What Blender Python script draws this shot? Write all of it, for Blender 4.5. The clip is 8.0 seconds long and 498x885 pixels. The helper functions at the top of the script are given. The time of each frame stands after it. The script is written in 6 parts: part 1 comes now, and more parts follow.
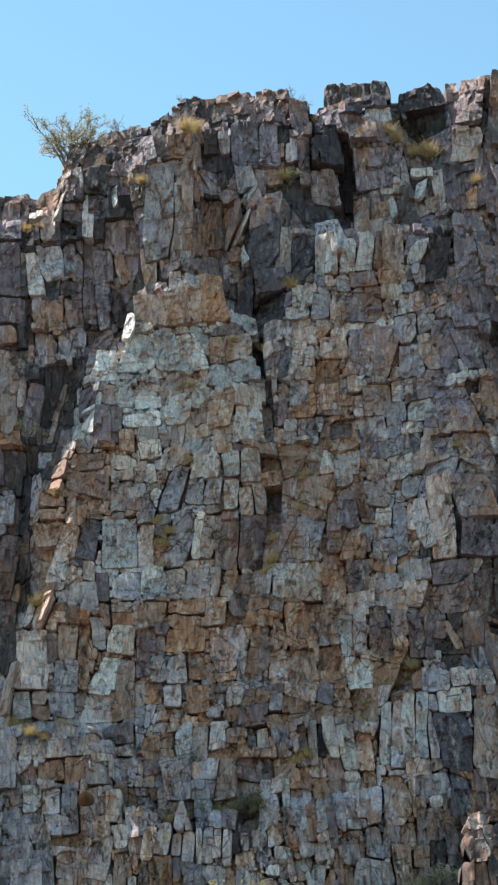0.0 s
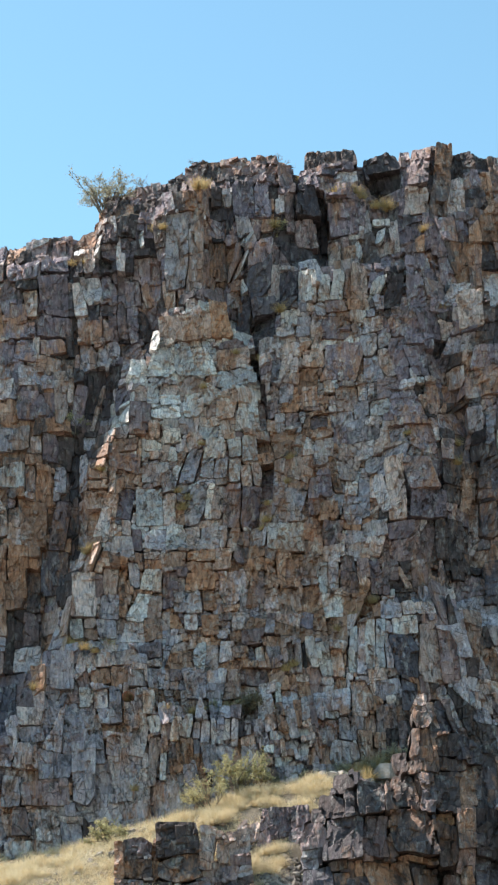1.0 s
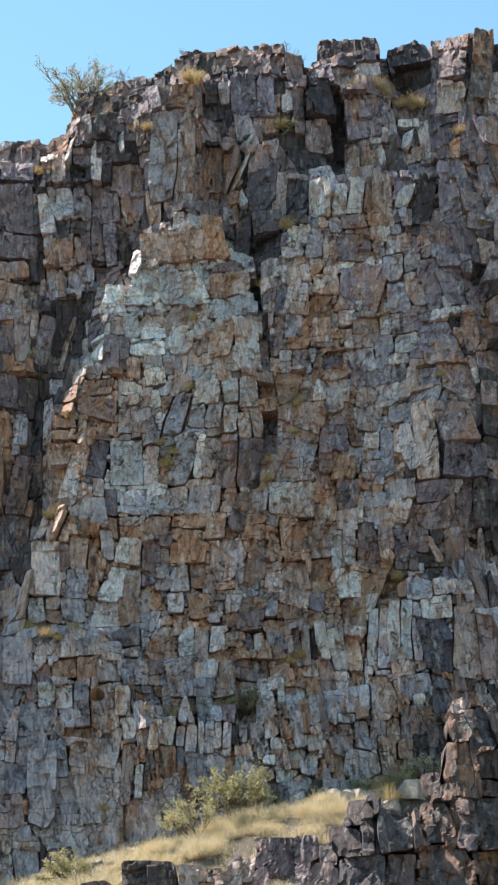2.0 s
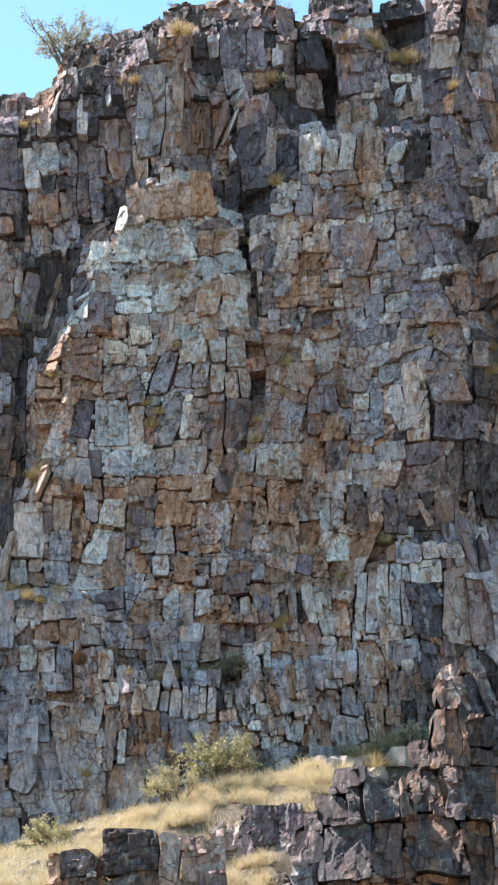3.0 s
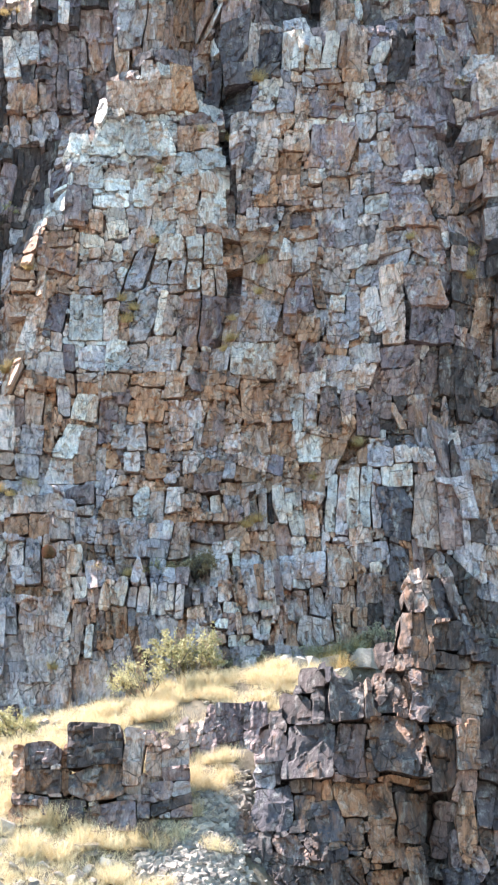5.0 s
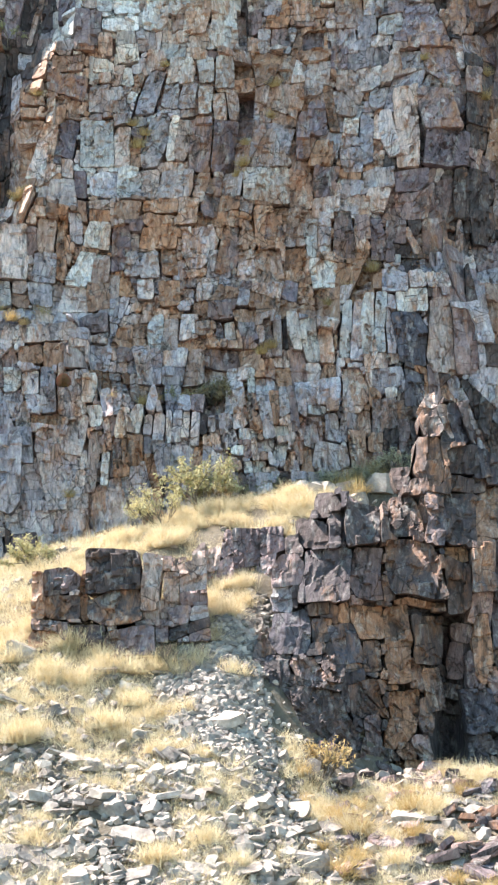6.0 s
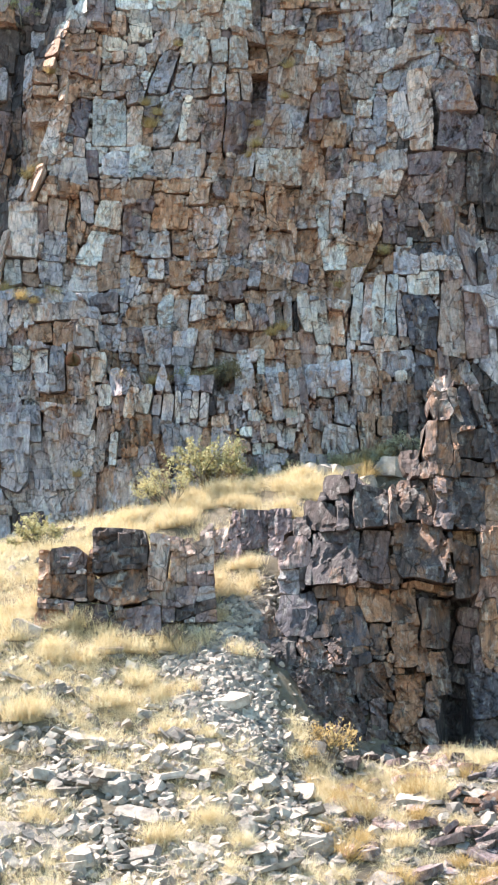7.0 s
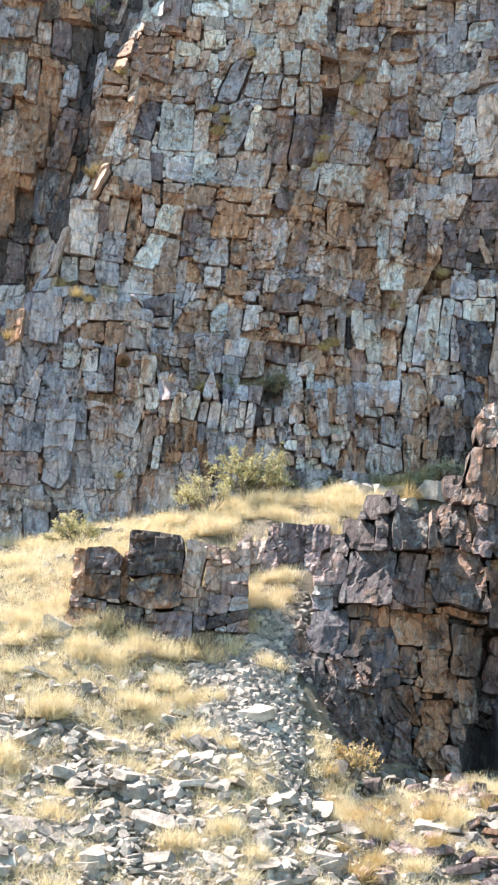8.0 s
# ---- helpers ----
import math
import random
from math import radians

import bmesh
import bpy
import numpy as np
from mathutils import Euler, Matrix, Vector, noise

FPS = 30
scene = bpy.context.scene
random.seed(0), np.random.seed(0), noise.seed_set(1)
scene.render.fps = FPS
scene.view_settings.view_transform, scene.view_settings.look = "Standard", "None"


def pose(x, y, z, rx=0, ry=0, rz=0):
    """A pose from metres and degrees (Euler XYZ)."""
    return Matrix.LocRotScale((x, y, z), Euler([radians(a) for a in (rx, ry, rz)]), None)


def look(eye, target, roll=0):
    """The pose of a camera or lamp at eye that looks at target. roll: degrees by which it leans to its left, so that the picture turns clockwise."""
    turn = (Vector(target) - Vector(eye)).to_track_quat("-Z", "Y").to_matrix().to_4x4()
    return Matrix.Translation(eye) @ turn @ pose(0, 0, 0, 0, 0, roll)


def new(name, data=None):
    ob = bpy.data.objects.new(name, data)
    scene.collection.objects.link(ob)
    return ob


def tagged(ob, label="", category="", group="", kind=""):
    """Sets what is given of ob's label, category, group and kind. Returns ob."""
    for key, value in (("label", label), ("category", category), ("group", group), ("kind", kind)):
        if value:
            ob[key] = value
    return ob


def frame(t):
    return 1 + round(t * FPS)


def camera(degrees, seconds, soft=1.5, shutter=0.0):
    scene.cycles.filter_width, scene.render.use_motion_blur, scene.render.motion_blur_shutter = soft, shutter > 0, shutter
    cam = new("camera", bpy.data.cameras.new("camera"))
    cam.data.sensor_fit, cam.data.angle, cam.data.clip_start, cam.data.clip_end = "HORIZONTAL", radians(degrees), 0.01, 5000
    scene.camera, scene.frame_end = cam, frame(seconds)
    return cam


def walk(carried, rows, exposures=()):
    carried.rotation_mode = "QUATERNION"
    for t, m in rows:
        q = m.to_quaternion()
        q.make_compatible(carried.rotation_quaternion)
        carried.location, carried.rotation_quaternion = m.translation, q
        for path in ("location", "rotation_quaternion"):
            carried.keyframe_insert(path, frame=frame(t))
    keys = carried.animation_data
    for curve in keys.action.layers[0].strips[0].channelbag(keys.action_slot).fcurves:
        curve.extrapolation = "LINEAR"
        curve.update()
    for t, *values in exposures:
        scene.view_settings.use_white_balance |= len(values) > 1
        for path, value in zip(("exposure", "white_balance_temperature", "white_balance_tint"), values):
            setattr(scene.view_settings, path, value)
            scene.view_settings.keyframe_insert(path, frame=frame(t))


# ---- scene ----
cam = camera(14.0, 8.0, soft=2.25)
# seconds, place, pitch, turn to the right, roll
PATH = [
    (0.0, 0.804, 1.736, 3.489, 17.805, -1.077, -2.632),
    (0.1, 0.458, -1.519, 2.208, 18.246, -0.437, -2.680),
    (0.2, 0.086, -4.946, 0.865, 18.522, 0.125, -2.601),
    (0.3, -0.041, -7.020, 0.301, 18.352, 0.315, -2.760),
    (0.4, -0.366, -9.431, -0.485, 18.350, 0.669, -2.517),
    (0.5, -0.604, -12.076, -1.611, 18.666, 0.890, -2.713),
    (1.0, -0.302, -8.363, -0.263, 18.080, 0.611, -2.738),
    (1.5, 0.107, -3.075, 1.571, 17.093, 0.152, -2.691),
    (2.8, 0.169, 0.081, 2.078, 16.690, 0.042, -1.969),
    (3.0, 0.234, -0.003, 2.114, 15.805, 0.187, -2.094),
    (3.5, 0.150, -0.119, 2.183, 12.957, 0.088, -1.623),
    (4.0, 0.172, -0.004, 2.074, 12.916, -0.198, -0.812),
    (4.5, 0.135, -0.008, 2.059, 13.315, -0.156, -0.178),
    (5.0, 0.204, 0.090, 2.135, 12.941, 0.942, -0.696),
    (5.2, 0.115, -0.096, 2.140, 11.193, 1.228, -0.709),
    (6.3, 0.213, 0.236, 2.075, 7.958, 0.206, -1.210),
    (6.5, 0.190, 0.170, 2.070, 7.803, 0.203, -1.066),
    (7.0, 0.187, 0.268, 2.045, 7.730, 0.210, -0.416),
    (7.5, 0.187, 0.142, 2.069, 7.871, -1.890, 2.615),
    (8.0, 0.184, 0.367, 2.017, 8.103, -1.057, 3.944),
]
EXPO = [(0.0, 1.00, 6500, 10), (0.5, 1.00, 6500, 10), (1.0, 1.01, 6500, 10), (1.7, 1.07, 6500, 11), (2.8, 1.24, 6450, 14), (3.5, 1.80, 6350, 15), (5.0, 2.14, 6350, 15), (6.3, 1.86, 6600, 13), (7.0, 1.84, 6600, 13), (7.5, 1.86, 6600, 13), (8.0, 1.84, 6600, 13)]
walk(cam, [(t, pose(x, y, z, 90 + p, 0, -w) @ pose(0, 0, 0, 0, 0, r)) for t, x, y, z, p, w, r in PATH], exposures=EXPO)

# ---- world, sun ----
SUN = Vector((-0.52, 0.23, 0.82)).normalized()
world = bpy.data.worlds.new("sky")
scene.world = world
world.use_nodes = True
wn, wl = world.node_tree.nodes, world.node_tree.links
sky = wn.new("ShaderNodeTexSky")
sky.sky_type, sky.sun_disc = "NISHITA", False
sky.sun_elevation = math.asin(SUN.z)
sky.sun_rotation = math.atan2(SUN.x, SUN.y)
sky.altitude, sky.air_density, sky.dust_density, sky.ozone_density = 300, 1.0, 0.25, 0.35
tone = wn.new("ShaderNodeMix")
tone.data_type, tone.blend_type = "RGBA", "MULTIPLY"
tone.inputs[0].default_value = 1.0
tone.inputs[7].default_value = (0.68, 0.87, 0.775, 1)
wl.new(sky.outputs[0], tone.inputs[6])
wl.new(tone.outputs[2], wn["Background"].inputs[0])
wn["Background"].inputs[1].default_value = 0.15
lamp = bpy.data.lights.new("sun", "SUN")
lamp.energy, lamp.angle, lamp.color = 5.0, radians(0.53), (1.0, 0.95, 0.86)
sun = new("sun", lamp)
sun.matrix_world = look(SUN * 200, (0, 0, 0))


# ---- materials ----
class Nodes:
    """A small helper to write node trees."""

    def __init__(self, name):
        self.mat = bpy.data.materials.new(name)
        self.mat.use_nodes = True
        self.t = self.mat.node_tree
        self.bsdf = self.t.nodes["Principled BSDF"]
        self.pos = self.t.nodes.new("ShaderNodeNewGeometry").outputs["Position"]

    def put(self, socket, value):
        if isinstance(value, bpy.types.NodeSocket):
            self.t.links.new(value, socket)
        elif isinstance(value, (tuple, list)) and len(value) == 3 and socket.type == "RGBA":
            socket.default_value = (*value, 1)
        else:
            socket.default_value = value

    def scaled(self, sx, sy, sz, rot=(0, 0, 0)):
        n = self.t.nodes.new("ShaderNodeMapping")
        self.put(n.inputs["Vector"], self.pos)
        n.inputs["Scale"].default_value = (sx, sy, sz)
        n.inputs["Rotation"].default_value = rot
        return n.outputs[0]

    def noise(self, vec, scale, detail=4.0, rough=0.55, dist=0.0):
        n = self.t.nodes.new("ShaderNodeTexNoise")
        self.put(n.inputs["Vector"], vec)
        for k, v in (("Scale", scale), ("Detail", detail), ("Roughness", rough), ("Distortion", dist)):
            n.inputs[k].default_value = v
        return n.outputs[0]

    def cracks(self, vec, scale, lo, hi):
        n = self.t.nodes.new("ShaderNodeTexVoronoi")
        n.feature = "DISTANCE_TO_EDGE"
        self.put(n.inputs["Vector"], vec)
        n.inputs["Scale"].default_value = scale
        return self.span(n.outputs["Distance"], lo, hi)

    def span(self, v, lo, hi, a=0.0, b=1.0):
        n = self.t.nodes.new("ShaderNodeMapRange")
        self.put(n.inputs[0], v)
        for i, x in enumerate((lo, hi, a, b)):
            n.inputs[i + 1].default_value = x
        return n.outputs[0]

    def math(self, op, a, b=0.0):
        n = self.t.nodes.new("ShaderNodeMath")
        n.operation = op
        self.put(n.inputs[0], a)
        self.put(n.inputs[1], b)
        return n.outputs[0]

    def mix(self, fac, a, b, how="MIX"):
        n = self.t.nodes.new("ShaderNodeMix")
        n.data_type, n.blend_type = "RGBA", how
        self.put(n.inputs[0], fac)
        self.put(n.inputs[6], a)
        self.put(n.inputs[7], b)
        return n.outputs[2]

    def chance(self):
        """A random value for each object and each island."""
        a = self.t.nodes.new("ShaderNodeObjectInfo").outputs["Random"]
        b = self.t.nodes.new("ShaderNodeNewGeometry").outputs["Random Per Island"]
        return self.math("FRACT", self.math("ADD", a, b))

    def done(self, color, rough=0.9, height=None, bump=0.03, strength=1.0):
        self.put(self.bsdf.inputs["Base Color"], color)
        self.put(self.bsdf.inputs["Roughness"], rough)
        self.bsdf.inputs["Specular IOR Level"].default_value = 0.25
        if height is not None:
            n = self.t.nodes.new("ShaderNodeBump")
            n.inputs["Strength"].default_value, n.inputs["Distance"].default_value = strength, bump
            self.put(n.inputs["Height"], height)
            self.t.links.new(n.outputs[0], self.bsdf.inputs["Normal"])
        return self.mat


def rock_material(name, a, b, rust=0.3, dark=0.3, blue=0.3, pale=0.3):
    """Fractured quartzite: two tones of the fresh face, cool and iron stained patches that run on from block to block, dark varnish, fresh flakes, upright grain, hair cracks, fine relief."""
    n = Nodes(name)
    r = n.chance()
    turn = (0.0, radians(9), 0.0)
    mott = n.noise(n.scaled(1, 1, 0.6, turn), 4.2, 6, 0.68, 0.6)
    streak = n.noise(n.scaled(4.0, 4.0, 1.1, turn), 1.0, 7, 0.70, 0.6)
    region = n.noise(n.scaled(1, 1, 0.8), 0.55, 2)
    grain = n.noise(n.pos, 17.0, 6, 0.74)
    fibre = n.noise(n.scaled(13, 13, 3.4, turn), 1.0, 5, 0.72, 0.5)
    c = n.mix(n.span(mott, 0.36, 0.64), a, b)
    cold = n.noise(n.scaled(1, 1, 0.6, turn), 2.0, 6, 0.64, 0.4)
    c = n.mix(n.math("MULTIPLY", n.span(cold, 0.47, 0.60), blue), c, (a[0] * 0.62, a[1] * 0.68, a[2] * 0.80))
    lum = sum(a) / 6 + sum(b) / 6
    both = n.mix(n.span(n.noise(n.scaled(1, 1, 0.8, turn), 1.1, 6, 0.62, 0.5), 0.40, 0.60), (1.12 * lum, 0.96 * lum, 0.86 * lum), (0.95 * lum, 0.99 * lum, 1.05 * lum))
    c = n.mix(0.28, c, both)
    iron = n.math("ADD", streak, n.math("MULTIPLY", region, 0.8))
    iron = n.math("ADD", iron, n.math("MULTIPLY", r, 0.12))
    c = n.mix(n.math("MULTIPLY", n.span(iron, 1.02 - 0.22 * rust, 1.20 - 0.22 * rust), 0.85), c, (0.42, 0.222, 0.135))
    coat = n.noise(n.scaled(1.3, 1.3, 0.7, turn), 2.1, 7, 0.70, 0.6)
    c = n.mix(n.math("MULTIPLY", n.span(coat, 0.59 - 0.16 * dark, 0.69 - 0.16 * dark), 0.80), c, (0.08, 0.068, 0.068))
    c = n.mix(n.math("MULTIPLY", n.span(n.noise(n.scaled(1.2, 1.2, 0.6, turn), 5.0, 6, 0.72, 0.4), 0.53, 0.63), pale * 0.8), c, (0.76, 0.735, 0.70))
    c = n.mix(n.math("MULTIPLY", n.span(grain, 0.52, 0.66), 0.5), c, (0.07, 0.062, 0.06))
    c = n.mix(1.0, c, n.mix(n.span(fibre, 0.37, 0.63), (0.66, 0.66, 0.67), (1.22, 1.215, 1.20)), "MULTIPLY")
    lines = n.math("MAXIMUM", n.cracks(n.scaled(1.0, 1.0, 0.45, turn), 3.0, 0.012, 0.0), n.cracks(n.scaled(0.45, 0.45, 1.0, (0.0, radians(-6), 0.0)), 2.6, 0.010, 0.0))
    some = n.span(n.noise(n.pos, 2.0, 3), 0.42, 0.58)
    c = n.mix(n.math("MULTIPLY", n.math("MULTIPLY", lines, some), 0.75), c, (0.055, 0.044, 0.04))
    c = n.mix(1.0, c, n.mix(r, (0.66, 0.65, 0.66), (1.24, 1.22, 1.20)), "MULTIPLY")
    h = n.math("ADD", n.math("MULTIPLY", grain, 0.5), n.math("MULTIPLY", fibre, 0.5))
    h = n.math("ADD", h, n.math("MULTIPLY", n.noise(n.scaled(3, 3, 1.2, turn), 3.0, 6, 0.65), 0.9))
    h = n.math("ADD", h, n.math("MULTIPLY", n.math("SUBTRACT", 1.0, n.math("MULTIPLY", lines, some)), 0.6))
    return n.done(c, n.span(grain, 0.3, 0.7, 0.72, 0.95), h, 0.06, 1.0)


ROCK = {
    "grey": rock_material("grey_rock", (0.61, 0.475, 0.47), (0.80, 0.665, 0.65), 0.42, 0.2, 0.5, 0.6),
    "blue": rock_material("blue_grey_rock", (0.427, 0.362, 0.408), (0.662, 0.554, 0.600), 0.3, 0.3, 0.6, 0.55),
    "pale": rock_material("pale_rock", (0.78, 0.67, 0.635), (0.82, 0.78, 0.745), 0.3, 0.0, 0.35, 0.8),
    "tan": rock_material("tan_rock", (0.68, 0.455, 0.39), (0.80, 0.585, 0.50), 0.6, 0.2, 0.35, 0.5),
    "rust": rock_material("rusty_rock", (0.537, 0.277, 0.174), (0.720, 0.407, 0.269), 1.0, 0.3, 0.3, 0.4),
    "orange": rock_material("orange_rock", (0.655, 0.317, 0.144), (0.780, 0.407, 0.207), 0.9, -0.1, 0.1, 0.4),
    "mauve": rock_material("mauve_grey_rock", (0.265, 0.189, 0.228), (0.409, 0.294, 0.342), 0.25, 0.3, 0.4, 0.5),
    "brown": rock_material("brown_rock", (0.310, 0.197, 0.194), (0.454, 0.291, 0.284), 0.3, 0.4, 0.4, 0.4),
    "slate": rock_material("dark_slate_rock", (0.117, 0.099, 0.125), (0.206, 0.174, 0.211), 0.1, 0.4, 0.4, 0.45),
    "umber": rock_material("umber_rock", (0.124, 0.083, 0.079), (0.203, 0.139, 0.133), 0.25, 0.5, 0.4, 0.33),
    # dark varnish, and also the painted shade of slots and hollows
    "dark": rock_material("dark_varnish_and_shade_rock", (0.081, 0.060, 0.069), (0.141, 0.104, 0.117), -0.1, 0.6, 0.3, 0.22),
}


def soil_material():
    n = Nodes("stony_soil")
    c = n.mix(n.span(n.noise(n.pos, 1.3, 5), 0.35, 0.65), (0.11, 0.088, 0.064), (0.20, 0.16, 0.115))
    c = n.mix(n.span(n.noise(n.pos, 9.0, 6, 0.7), 0.45, 0.65), c, (0.18, 0.152, 0.125))
    return n.done(c, 0.95, n.noise(n.pos, 18.0, 6, 0.7), 0.05)


def grass_material(name, a, b):
    n = Nodes(name)
    r = n.chance()
    c = n.mix(r, a, b)
    c = n.mix(n.span(n.noise(n.pos, 6.0, 2), 0.4, 0.7), c, (a[0] * 0.85, a[1] * 0.8, a[2] * 0.7))
    thin = n.t.nodes.new("ShaderNodeBsdfTranslucent")
    both = n.t.nodes.new("ShaderNodeMixShader")
    both.inputs[0].default_value = 0.35
    n.put(thin.inputs["Color"], c)
    n.t.links.new(n.bsdf.outputs[0], both.inputs[1])
    n.t.links.new(thin.outputs[0], both.inputs[2])
    n.t.links.new(both.outputs[0], n.t.nodes["Material Output"].inputs["Surface"])
    return n.done(c, 0.7)


def slab_material():
    n = Nodes("loose_slab_rock")
    r = n.chance()
    g = n.noise(n.pos, 7.0, 5, 0.6)
    c = n.mix(n.span(g, 0.35, 0.65), (0.25, 0.212, 0.192), (0.50, 0.438, 0.395))
    c = n.mix(n.math("MULTIPLY", n.span(n.noise(n.pos, 2.6, 3), 0.55, 0.7), 0.6), c, (0.30, 0.235, 0.185))
    c = n.mix(1.0, c, n.mix(r, (0.5, 0.5, 0.51), (1.2, 1.17, 1.12)), "MULTIPLY")
    return n.done(c, 0.85, n.noise(n.pos, 22.0, 5, 0.65), 0.03)


SOIL = soil_material()
SLAB = slab_material()
STRAW = grass_material("dry_straw_grass", (0.635, 0.53, 0.35), (0.755, 0.67, 0.49))
GOLD = grass_material("golden_grass", (0.46, 0.33, 0.15), (0.60, 0.46, 0.25))
OLIVE = grass_material("olive_leaves", (0.36, 0.33, 0.17), (0.52, 0.47, 0.29))
GREYLEAF = grass_material("grey_twig_leaves", (0.36, 0.33, 0.23), (0.48, 0.44, 0.32))
BROWNLEAF = grass_material("brown_dry_leaves", (0.25, 0.19, 0.11), (0.36, 0.28, 0.17))
TWIG = grass_material("grey_twigs", (0.20, 0.17, 0.14), (0.30, 0.26, 0.21))
CACTUS = grass_material("red_spined_cactus", (0.20, 0.085, 0.055), (0.30, 0.14, 0.09))
PALELEAF = grass_material("pale_straw_leaves", (0.50, 0.45, 0.25), (0.62, 0.56, 0.35))
SKIN = grass_material("cactus_skin", (0.16, 0.12, 0.06), (0.20, 0.15, 0.08))


# ---- tools for meshes and fields ----
def part(name, verts, faces, material, parent, label="", kind=""):
    me = bpy.data.meshes.new(name)
    me.from_pydata(verts, [], faces)
    me.materials.append(material)
    ob = new(name, me)
    ob.parent = parent
    return tagged(ob, label, kind=kind)


def thing(name, label, category, group="", kind=""):
    return tagged(new(name), label, category, group, kind)


def smooth(v, a, b):
    t = np.clip((np.asarray(v, float) - a) / (b - a), 0, 1)
    return t * t * (3 - 2 * t)


TABLES = {}


def lattice(x, z, scale, seed):
    """Smooth value noise in the plane, -1 to 1."""
    if seed not in TABLES:
        TABLES[seed] = np.random.RandomState(seed).rand(128, 128) * 2 - 1
    tab = TABLES[seed]
    u, v = np.asarray(x, float) / scale + 37.3, np.asarray(z, float) / scale + 11.7
    i, j = np.floor(u).astype(int), np.floor(v).astype(int)
    fu, fv = u - i, v - j
    fu, fv = fu * fu * (3 - 2 * fu), fv * fv * (3 - 2 * fv)
    a, b = tab[i % 128, j % 128], tab[(i + 1) % 128, j % 128]
    c, d = tab[i % 128, (j + 1) % 128], tab[(i + 1) % 128, (j + 1) % 128]
    return (a * (1 - fu) + b * fu) * (1 - fv) + (c * (1 - fu) + d * fu) * fv


def fractal(x, z, scale, seed, octaves=4, gain=0.5):
    return sum(lattice(x, z, scale / 2 ** k, seed + k) * gain ** k for k in range(octaves))


def cut(poly, p, n):
    """Both halves of a convex polygon cut by the line through p with normal n."""
    a, b = [], []
    for (x0, z0), (x1, z1) in zip(poly, poly[1:] + poly[:1]):
        d0 = (x0 - p[0]) * n[0] + (z0 - p[1]) * n[1]
        d1 = (x1 - p[0]) * n[0] + (z1 - p[1]) * n[1]
        (a if d0 >= 0 else b).append((x0, z0))
        if (d0 >= 0) != (d1 >= 0):
            s = d0 / (d0 - d1)
            q = (x0 + s * (x1 - x0), z0 + s * (z1 - z0))
            a.append(q)
            b.append(q)
    return a, b


def joints(poly, style, rng, out, depth=0, plane=(0.0, 0.0, 0.0), scale=1.0, kin=0.0):
    """Cuts a face into blocks along two sets of joints; style(x, z) gives width, height, lean and dip of the joints there.
    Blocks cut from one larger mass share its offset and slant (plane), its coarseness (scale) and its kin number."""
    cx, cz = sum(p[0] for p in poly) / len(poly), sum(p[1] for p in poly) / len(poly)
    w, h, lean, dip = style(cx, cz)
    lean, dip = radians(lean), radians(dip)
    u, v = (math.cos(dip), math.sin(dip)), (math.sin(lean), math.cos(lean))
    du = [p[0] * u[0] + p[1] * u[1] for p in poly]
    dv = [p[0] * v[0] + p[1] * v[1] for p in poly]
    eu, ev = (max(du) - min(du)) / (w * scale), (max(dv) - min(dv)) / (h * scale)
    big = max(max(du) - min(du), max(dv) - min(dv))
    if 0.8 < big < 3.2:
        s = 0.03 * math.sqrt(big)
        ax, az = rng.gauss(0, 0.06), rng.gauss(0, 0.04)
        plane = (plane[0] + rng.gauss(0, s) - ax * cx - az * cz, plane[1] + ax, plane[2] + az)
        if big > 1.2 and rng.random() < 0.55:
            scale = min(1.6, max(0.72, math.exp(rng.gauss(0.08, 0.36))))
        if rng.random() < 0.6:
            kin = rng.random()
    if depth > 17 or max(eu, ev) < rng.uniform(0.8, 1.7):
        out.append((poly, plane, kin))
        return
    k = rng.uniform(0.28, 0.72)
    if eu > ev:
        turn = lean + radians(rng.gauss(0, 9 if rng.random() < 0.82 else 28))
        n = (math.cos(turn), -math.sin(turn))
    else:
        turn = dip + radians(rng.gauss(0, 9 if rng.random() < 0.8 else 26))
        n = (-math.sin(turn), math.cos(turn))
    d = [p[0] * n[0] + p[1] * n[1] for p in poly]
    m = min(d) + k * (max(d) - min(d))
    for half in cut(poly, (n[0] * m, n[1] * m), n):
        if len(half) > 2:
            joints(half, style, rng, out, depth + 1, plane, scale, kin)


def box_poly(x, z, w, h, lean=0.0, dip=0.0, taper=1.0):
    """A four-cornered block face round its middle; taper is the top's width against the foot's."""
    l, d = radians(lean), radians(dip)
    u, v = (math.cos(d), math.sin(d)), (math.sin(l), math.cos(l))
    ring = ((-1, -1, 1.0), (1, -1, 1.0), (1, 1, taper), (-1, 1, taper))
    return [(x + a * k * w / 2 * u[0] + b * h / 2 * v[0], z + a * k * w / 2 * u[1] + b * h / 2 * v[1]) for a, b, k in ring]


def islands(quads, verts):
    """The separate patches of a block's face; specks are left out."""
    root = list(range(len(verts)))

    def find(a):
        while root[a] != a:
            root[a] = root[root[a]]
            a = root[a]
        return a

    for q in quads:
        for a in q[1:]:
            root[find(a)] = find(q[0])
    groups = {}
    for q in quads:
        groups.setdefault(find(q[0]), []).append(q)
    for qs in groups.values():
        if len(qs) < 4:
            continue
        used = sorted({a for q in qs for a in q})
        at = {a: k for k, a in enumerate(used)}
        yield [[at[a] for a in q] for q in qs], [verts[a] for a in used]


